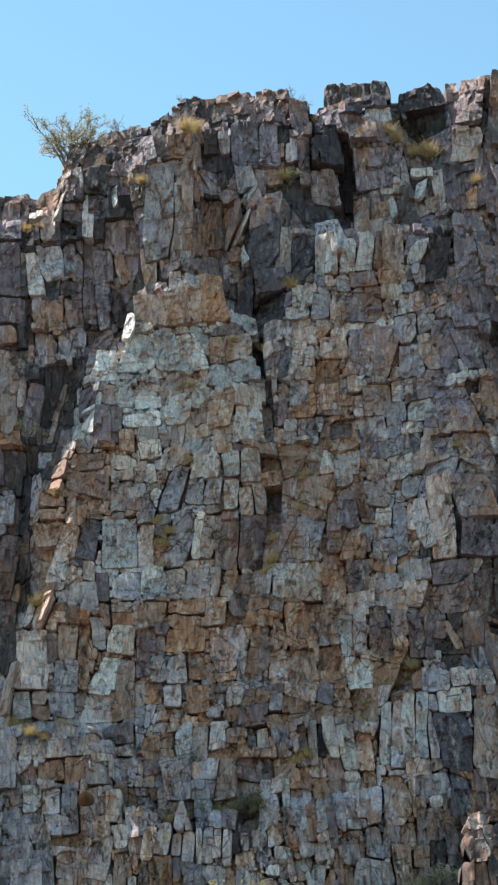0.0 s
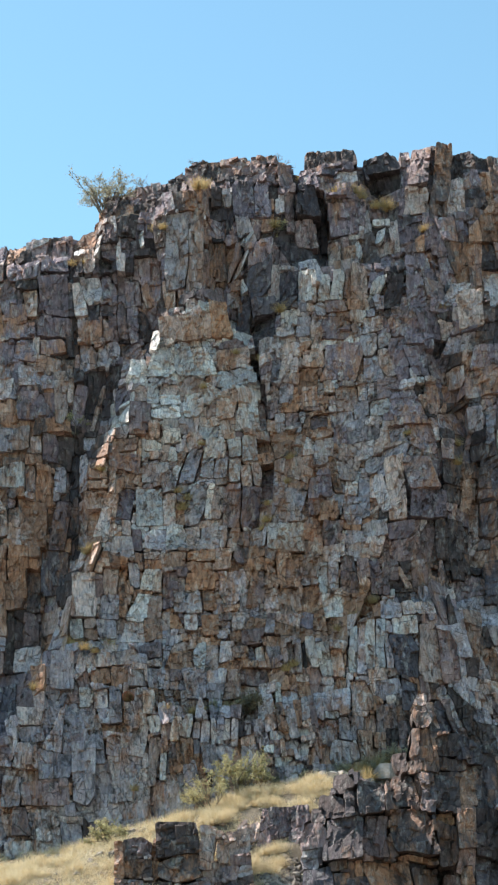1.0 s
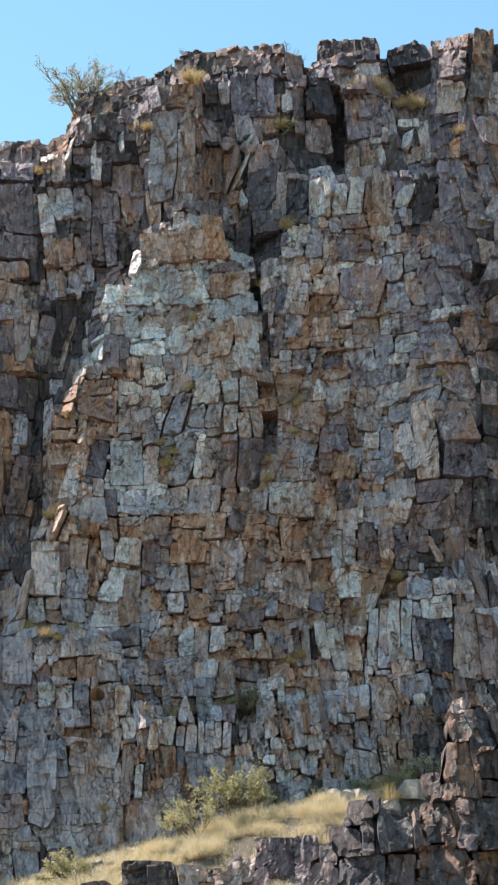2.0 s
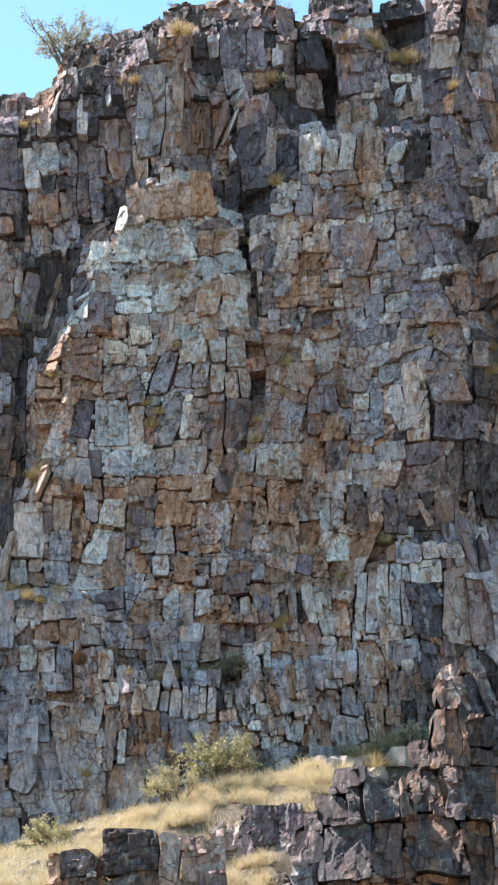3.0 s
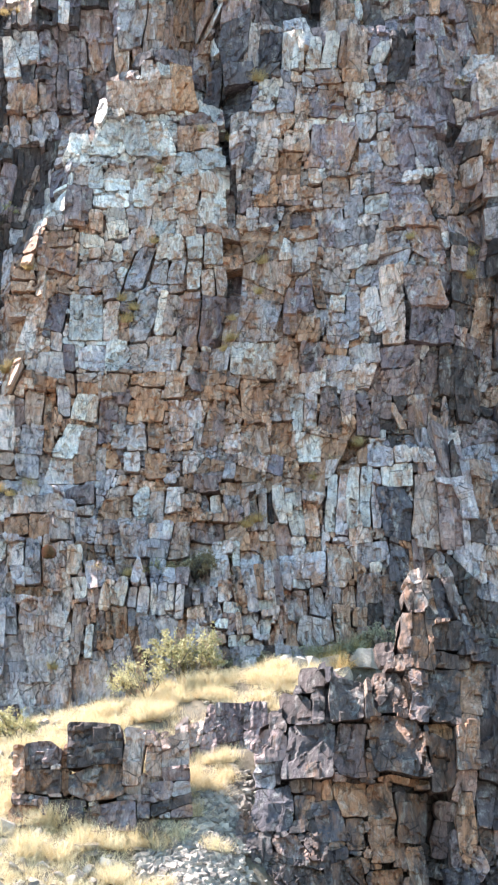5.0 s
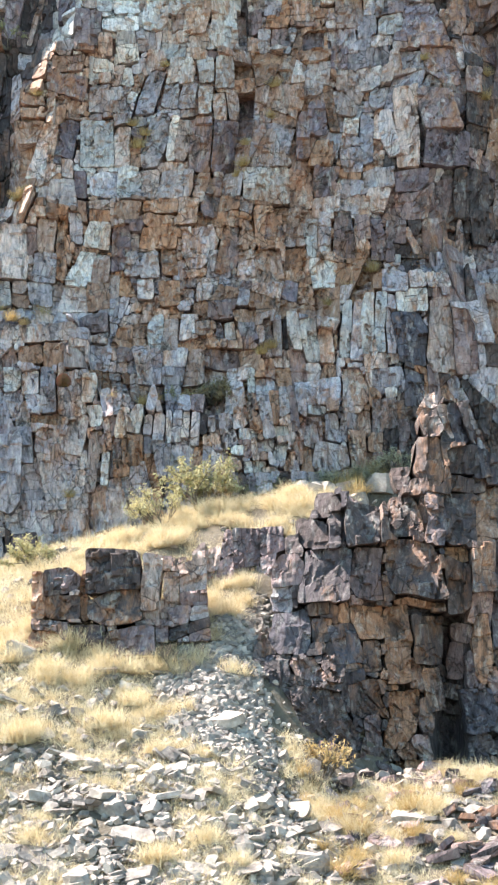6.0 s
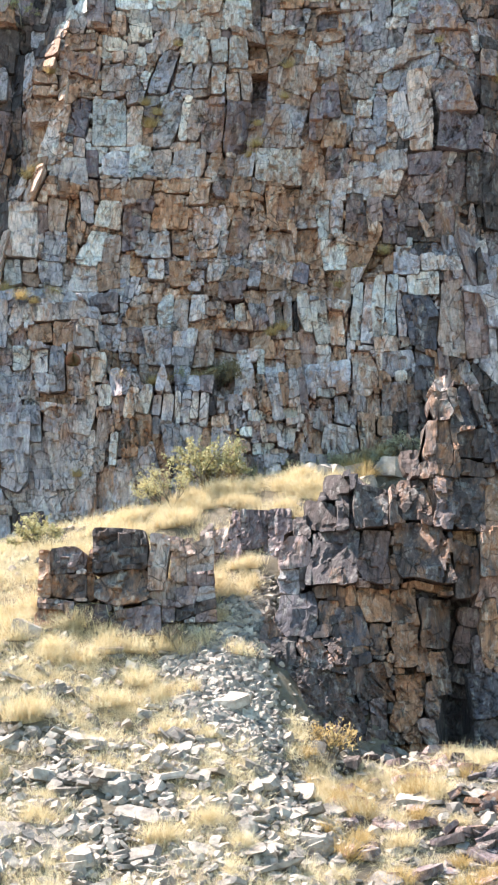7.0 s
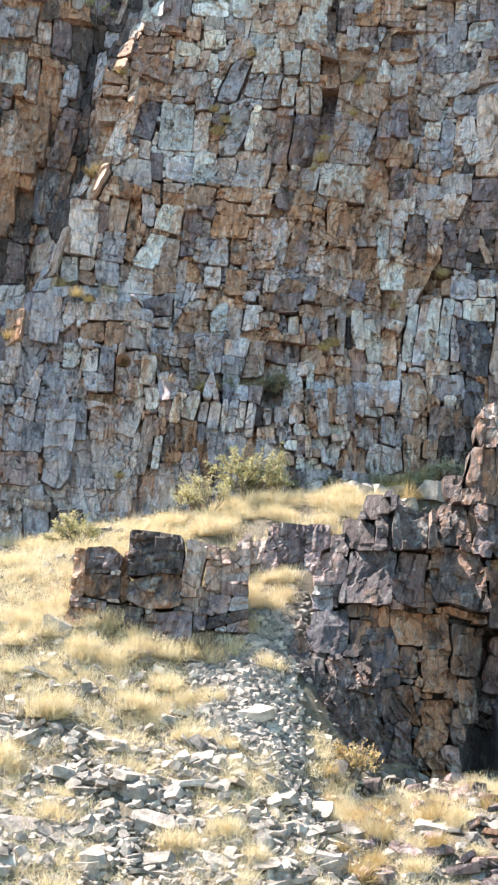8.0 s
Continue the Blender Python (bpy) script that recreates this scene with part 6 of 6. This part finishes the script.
LUMPS = [stone_mesh("lump", s, 0.7, SLAB) for s in range(20, 26)]
rng = random.Random(5)


def chute(x, y):
    """How far a place lies in the gravel chute."""
    mid = float(np.interp(y, (26.5, 27.0, 27.7, 28.5, 29.8, 30.4), (0.5, 0.35, 0.0, -0.2, 0.05, 0.55)))
    half = float(np.interp(y, (26.3, 27.0, 27.7, 28.5, 29.8, 30.4, 30.9), (-0.3, 0.1, 0.55, 0.65, 0.28, 0.05, -0.3)))
    return 1 - min(1.0, max(0.0, (abs(x - mid) - half) / 0.25))


def stone(x, y, sx, sy, sz, rz, mesh=None, rng=rng, sink=0.25, label=""):
    z = float(slope(x, y))
    ob = new("loose_stone", mesh or rng.choice(SLABS))
    up = 33 if y < 32 else 5
    ob.matrix_world = pose(x, y, z + sz * (0.32 - sink) * 0.6 + 0.02, up * 0.45 + rng.gauss(0, 17), rng.gauss(0, 16), rz) @ Matrix.Diagonal((sx, sy, sz, 1))
    return tagged(ob, label or "pale grey broken rock slab lying on the slope", "stone", "loose stones on the slope")


def scatter():
    n = 0
    while n < 300:
        x, y = rng.uniform(-4.6, 4.6), rng.uniform(23.3, 29.0)
        dense = 1.0 if y < 27.2 and x < 1.4 else 0.25 + 0.5 * chute(x, y)
        if rng.random() > dense or (x > 0.4 and y > 28.4):
            continue
        s = min(0.34, (0.11 if rng.random() < (0.5 if y < 26.9 else 0.85) else 0.22) * math.exp(rng.gauss(0.2, 0.4)))
        stone(x, y, s * rng.uniform(1.1, 2.0), s * rng.uniform(0.7, 1.1), s * rng.uniform(0.45, 1.05), rng.gauss(0, 60), rng.choice(SLABS + SLABS + LUMPS[:2]))
        n += 1
    n = 0
    while n < 160:
        x, y = rng.uniform(-5.2, 4.6), rng.uniform(23.2, 32.6)
        if chute(x, y) > 0.15 and rng.random() > 0.06:
            continue
        if x > 0.5 and y > 28.0 and y < 31.2:
            continue
        if y < 26.8 and float(lattice(x, y, 1.1, 66)) < -0.25:
            continue
        tuft(x, y, float(slope(x, y)) - 0.03, rng.uniform(0.8, 1.4), False, rng, tall=rng.uniform(1.0, 1.45))
        n += 1



def right_hand_tufts():
    for _ in range(50):
        x, y = rng.uniform(0.9, 4.4), rng.uniform(23.6, 27.7)
        tuft(x, y, float(slope(x, y)) - 0.03, rng.uniform(0.7, 1.3), rng.random() < 0.7, rng, "golden dry grass tuft below the dark outcrop")


scatter()
for x, y in ((-0.9, 28.95), (-0.65, 28.9), (-0.4, 29.1), (-1.3, 28.75), (-0.2, 29.6), (0.1, 30.2), (-0.3, 30.6), (0.3, 30.9)):
    tuft(x, y, float(slope(x, y)) - 0.03, rng.uniform(0.9, 1.3), False, rng, tall=1.3)
right_hand_tufts()
crest_rng = random.Random(17)
for _ in range(40):
    x, y = crest_rng.uniform(-1.9, 1.8), crest_rng.uniform(31.6, 32.9)
    tuft(x, y, float(slope(x, y)) - 0.03, crest_rng.uniform(0.9, 1.4), False, crest_rng, "pale rounded dry grass tuft along the slope crest", 1.2)


def rubble(name, label, count, place, size, seed, mat):
    """Gravel and small stones, too many to count, as one thing."""
    r = random.Random(seed)
    base = [(SLABS + LUMPS)[k] for k in range(14)]
    shapes = [([tuple(q.co) for q in me.vertices], [list(p.vertices) for p in me.polygons]) for me in base]
    v, f = [], []
    for _ in range(count):
        x, y = place(r)
        z = float(slope(x, y))
        s = min(2.2 * size, size * math.exp(r.gauss(0, 0.6)))
        sv, sf = r.choice(shapes)
        t = pose(x, y, z + 0.1 * s, 15 + r.gauss(0, 24), r.gauss(0, 24), r.uniform(0, 360))
        m = len(v)
        v += [tuple(t @ Vector((a * s * 1.2, b * s, c * s))) for a, b, c in sv]
        f += [[m + k for k in q] for q in sf]
    tagged(part(name, v, f, mat, None), label, "gravel", kind="stuff")


def in_chute(r):
    while True:
        x, y = r.uniform(-1.3, 1.6), r.uniform(26.2, 30.8)
        if r.random() < chute(x, y):
            return x, y


def on_slope(r):
    while True:
        x, y = r.uniform(-4.8, 4.6), r.uniform(23.2, 28.9)
        if r.random() < (1.0 if y < 27.0 and x < 1.4 else 0.3):
            return x, y


rubble("gravel_chute", "light grey gravel spilling down a chute in the slope", 4800, in_chute, 0.058, 71, SLAB)
rubble("scattered_rubble", "small pale stones strewn through dry grass", 5000, on_slope, 0.07, 72, SLAB)
rubble("upper_rubble", "small stones among dry grass below the cliff", 700, lambda r: (r.uniform(-5.5, 3.0), r.uniform(28.4, 33.4)), 0.06, 73, SLAB)


def turf(count, seed):
    """Short dry grass between the tufts."""
    r = random.Random(seed)
    v, f = [], []
    k = 0
    while k < count:
        x, y = r.uniform(-5.5, 4.6), r.uniform(23.2, 33.6)
        if chute(x, y) > 0.2 or (x > 0.5 and 28.2 < y < 31.2) or (y < 27.2 and (float(lattice(x, y, 1.1, 66)) < -0.1 or x > 1.4) and r.random() < 0.9):
            continue
        if y > 31.4 and r.random() < 0.6:
            continue
        k += 1
        big = r.random() < 0.26
        bv, bf = blades(150 if big else 44, 0.34 if big else 0.26, r.uniform(0.2, 0.28) if big else r.uniform(0.09, 0.18), 0.007, r.random(), 0.25, 1.2)
        z, m = float(slope(x, y)) - 0.02, len(v)
        v += [(x + a, y + b, z + c + 0.55 * b * (y < 32)) for a, b, c in bv]
        f += [[m + q for q in g] for g in bf]
    tagged(part("dry_turf", v, f, STRAW, None), "short dry straw grass covering the slope", "grass", kind="stuff")


turf(2400, 81)
# ---- plants on and below the cliff ----
def on_cliff(x, z, size, gold=True, tall=1.0, sunk=0.0):
    y = float(front(x, z)) - 0.12 + sunk
    tuft(x, y, z - 0.05, size, gold, rng, tall=tall)


on_cliff(-0.78, 20.91, 1.07)
on_cliff(-0.60, 21.12, 0.81)
on_cliff(-1.83, 20.01, 0.81)
on_cliff(-1.65, 19.90, 0.63)
on_cliff(3.84, 20.42, 1.00)
on_cliff(3.54, 20.46, 0.75)
on_cliff(2.71, 20.89, 1.07)
on_cliff(3.08, 20.90, 0.94)
on_cliff(3.25, 20.77, 0.75)
on_cliff(1.76, 21.48, 0.56)
on_cliff(4.67, 19.71, 0.69)
on_cliff(-0.81, 15.55, 0.56)
on_cliff(-0.91, 14.10, 0.50)
on_cliff(1.06, 13.64, 0.69)
on_cliff(-1.40, 12.57, 0.81)
on_cliff(-1.29, 12.80, 0.63)
on_cliff(-1.50, 13.00, 0.56)
on_cliff(0.49, 12.18, 0.69)
on_cliff(0.37, 11.99, 0.50)
on_cliff(0.98, 13.07, 0.50)
on_cliff(3.77, 14.05, 0.50)
on_cliff(4.85, 13.36, 0.81)
on_cliff(4.93, 13.90, 0.63)
on_cliff(-3.54, 11.54, 0.75)
on_cliff(-3.38, 11.66, 0.63)
on_cliff(-3.91, 9.43, 0.88)
on_cliff(-3.10, 9.44, 0.75)
on_cliff(-3.58, 9.26, 0.69)
on_cliff(-3.37, 9.19, 0.56)
on_cliff(-4.66, 8.38, 0.75)
on_cliff(1.06, 17.41, 0.81)
on_cliff(4.85, 17.41, 0.75)
on_cliff(1.07, 19.98, 0.81)
on_cliff(0.88, 8.68, 0.69)
on_cliff(0.72, 8.58, 0.63)
on_cliff(1.90, 9.55, 0.63)
on_cliff(2.72, 10.18, 0.69)
on_cliff(2.26, 9.81, 0.63)
on_cliff(-3.89, 19.29, 0.50)
on_cliff(0.55, 16.22, 0.63)
on_cliff(-0.03, 16.42, 0.50)
on_cliff(-3.18, 13.53, 0.56)
on_cliff(-3.63, 19.30, 0.44)
on_cliff(0.51, 12.57, 0.50)
on_cliff(-2.58, 6.14, 0.56)
shrub("desert_shrub", "sparse grey desert shrub growing over the cliff edge", -3.15, 37.5, 20.75, 1.5, 1.35, 4200, GREYLEAF, 3, 0.026, 0.0, 12)
shrub("desert_shrub", "small twiggy shrub on the cliff edge", -2.0, 37.7, 21.4, 0.6, 0.8, 500, GREYLEAF, 4, 0.020, 0.2, 6)
shrub("desert_shrub", "nearly leafless twiggy shrub on the cliff edge", -0.72, 37.9, 21.9, 0.65, 0.6, 90, GREYLEAF, 5, 0.018, 0.3, 4)
shrub("desert_shrub", "bare twiggy shrub on the cliff edge", 1.2, 37.9, 21.95, 0.75, 1.0, 120, GREYLEAF, 6, 0.018, 0.3, 6)
shrub("desert_shrub", "olive green shrub in shade at the foot of the cliff", -0.35, 32.9, float(slope(-0.35, 32.9)), 1.3, 1.3, 4200, OLIVE, 7, 0.032, 0.0, 8)
shrub("desert_shrub", "pale straw coloured shrub leaning against the cliff foot", -1.0, 32.75, float(slope(-1.0, 32.75)), 1.0, 1.4, 3200, PALELEAF, 8, 0.020, 0.0, 8)
for x, many, spread in ((-1.75, 4, 0.14), (-1.35, 2, 0.1), (-0.6, 3, 0.2), (0.15, 3, 0.14)):
    for _ in range(many):
        on_cliff(x + rng.gauss(0, spread), 7.74 + rng.uniform(-0.06, 0.1), rng.uniform(0.3, 0.75), True, rng.uniform(0.9, 1.4), rng.uniform(0.05, 0.4))
shrub("desert_shrub", "dark brown twiggy shrub on the rock ledge", -0.15, 34.85, 7.75, 0.65, 0.8, 1300, BROWNLEAF, 22, 0.026, 0.0, 9)
shrub("desert_shrub", "dark brown low shrub in shade at the cliff foot", -0.2, 33.2, float(slope(-0.2, 33.2)), 0.6, 0.8, 1500, BROWNLEAF, 23, 0.028, 0.0, 9)
shrub("desert_shrub", "low brown shrub on the rock ledge", 0.0, 34.75, 7.8, 0.55, 0.7, 900, GREYLEAF, 9, 0.026, 0.0, 7)
shrub("desert_shrub", "dull brown twiggy shrub on the rock ledge", 0.2, 34.65, 7.75, 0.6, 0.8, 1100, BROWNLEAF, 19, 0.026, 0.0, 8)
shrub("desert_shrub", "dull brown twiggy shrub on the rock ledge", -0.45, 34.7, 7.75, 0.42, 0.9, 900, BROWNLEAF, 20, 0.026, 0.0, 8)
shrub("desert_shrub", "brown twiggy shrub above the rock ledge", 0.75, 34.95, 8.5, 0.45, 0.5, 500, BROWNLEAF, 21, 0.026, 0.0, 6)
shrub("desert_shrub", "low olive shrub on the rock ledge", -0.75, 34.75, 7.75, 0.4, 0.6, 500, OLIVE, 10, 0.024, 0.0, 6)
shrub("desert_shrub", "fresh green shrub beside the slope crest", -2.9, 31.9, float(slope(-2.9, 31.9)) - 0.05, 0.75, 1.0, 2200, OLIVE, 11, 0.030, 0.0, 8)
shrub("desert_shrub", "dusky shrub in the shaded gully", -3.85, float(front(-3.85, 14.9)) - 0.05, 14.8, 0.8, 0.9, 900, OLIVE, 12, 0.028, 0.0, 6)
shrub("desert_shrub", "straw coloured twiggy bush at the outcrop foot", 1.35, 28.05, float(slope(1.35, 28.05)), 0.75, 0.8, 900, GOLD, 13, 0.030, 0.0, 9)
shrub("desert_shrub", "dead grey twig bush among the stones", 1.15, 27.55, float(slope(1.15, 27.55)), 0.35, 0.5, 150, GREYLEAF, 14, 0.02, 0.0, 9)
shrub("desert_shrub", "grey low shrub along the cliff foot", 2.0, 33.6, float(slope(2.0, 33.6)), 0.5, 1.2, 1200, GREYLEAF, 15, 0.026, 0.0, 8)
shrub("desert_shrub", "grey low shrub behind the slope crest", 1.1, 33.7, float(slope(1.1, 33.7)), 0.45, 1.0, 900, GREYLEAF, 16, 0.026, 0.0, 8)
hollow_rng = random.Random(29)
for _ in range(12):
    x, y = hollow_rng.uniform(0.9, 3.3), hollow_rng.uniform(32.6, 34.4)
    tuft(x, y, float(slope(x, y)) - 0.03, hollow_rng.uniform(0.8, 1.3), hollow_rng.random() < 0.5, hollow_rng, "dull grass tuft in the shaded hollow under the cliff")
for k in range(9):
    x, y = 1.3 + 0.22 * k, 32.9 + hollow_rng.uniform(-0.3, 0.5)
    stone(x, y, hollow_rng.uniform(0.3, 0.6), 0.3, hollow_rng.uniform(0.25, 0.5), hollow_rng.uniform(0, 360), hollow_rng.choice(LUMPS), hollow_rng, label="pale rounded rock in the hollow under the cliff")
for k, (x, y, h) in enumerate(((1.6, 34.0, 0.45), (2.4, 33.7, 0.4), (2.9, 34.0, 0.5), (0.6, 33.9, 0.4))):
    shrub("desert_shrub", "grey green low shrub in the hollow under the cliff", x, y, float(slope(x, y)), h, 1.0, 1100, GREYLEAF, 31 + k, 0.026, 0.0, 8)
shrub("desert_shrub", "thin dead bush beside the dark boulders", -0.75, 28.9, float(slope(-0.75, 28.9)), 0.6, 0.4, 60, GREYLEAF, 17, 0.02, 0.0, 6)
shrub("desert_shrub", "dull olive bush hanging from the upper crag", 1.13, 36.7, 19.8, 0.5, 0.6, 600, OLIVE, 18, 0.026, 0.0, 6)


def barrel_cactus(x, y, z, width, height, label):
    """A ribbed barrel cactus with clusters of reddish spines along its ribs."""
    root = thing("barrel_cactus", label, "cactus", "barrel cacti")
    root.location = (x, y, z)
    v, f, ribs, rings = [], [], 40, 14
    for j in range(rings + 1):
        k = j / rings
        body = math.sin(math.pi * min(0.97, 0.14 + 0.83 * k)) ** 0.55 * width / 2
        for i in range(ribs):
            a = 2 * math.pi * i / ribs
            rr = body * (1.0 + 0.09 * (1 if i % 2 else -1))
            v.append((rr * math.cos(a), rr * math.sin(a), height * k))
    f = [[j * ribs + i, j * ribs + (i + 1) % ribs, (j + 1) * ribs + (i + 1) % ribs, (j + 1) * ribs + i] for j in range(rings) for i in range(ribs)]
    f.append([rings * ribs + i for i in range(ribs)])
    part("ribbed_body", v, f, SKIN, root)
    r = random.Random(int(x * 100))
    sv, sf = [], []
    for j in range(1, rings + 1):
        for i in range(1, ribs, 2):
            c = Vector(v[j * ribs + i])
            for _ in range(5):
                d = (Vector((c.x, c.y, 0.02 * height)).normalized() + Vector((r.gauss(0, 0.5), r.gauss(0, 0.5), r.gauss(0.1, 0.5)))).normalized()
                q = c + d * r.uniform(0.02, 0.05)
                m = len(sv)
                sv += [tuple(c + Vector((0, 0, 0.003))), tuple(c - Vector((0.003, 0.002, 0.003))), tuple(q)]
                sf.append([m, m + 1, m + 2])
    part("spine_cover", sv, sf, CACTUS, root, kind="stuff")


barrel_cactus(-2.66, float(front(-2.66, 8.0)) - 0.25, 7.97, 0.20, 0.21, "small round red spined barrel cactus on the rock bench")
barrel_cactus(-3.76, 28.78, float(slope(-3.76, 28.78)) - 0.03, 0.17, 0.34, "reddish barrel cactus standing among dry grass and stones")


def boulders():
    """Broken blocks heaped in the shade at the outcrop's foot."""
    r = random.Random(91)
    big = [stone_mesh("boulder", s, 0.55, ROCK[k]) for s, k in ((41, "brown"), (42, "umber"), (43, "brown"), (44, "slate"))]
    for _ in range(150):
        x, y = r.uniform(1.3, 4.8), r.uniform(24.6, 29.0)
        s = min(0.26, 0.12 * math.exp(abs(r.gauss(0, 0.6))))
        ob = new("fallen_block", r.choice(big))
        ob.matrix_world = pose(x, y, float(slope(x, y)) + 0.05, 14 + r.gauss(0, 16), r.gauss(0, 16), r.uniform(0, 360)) @ Matrix.Diagonal((s * 1.5, s, s * 0.8, 1))
        tagged(ob, "broken dark brown rock block below the outcrop", "stone", "fallen blocks")


boulders()
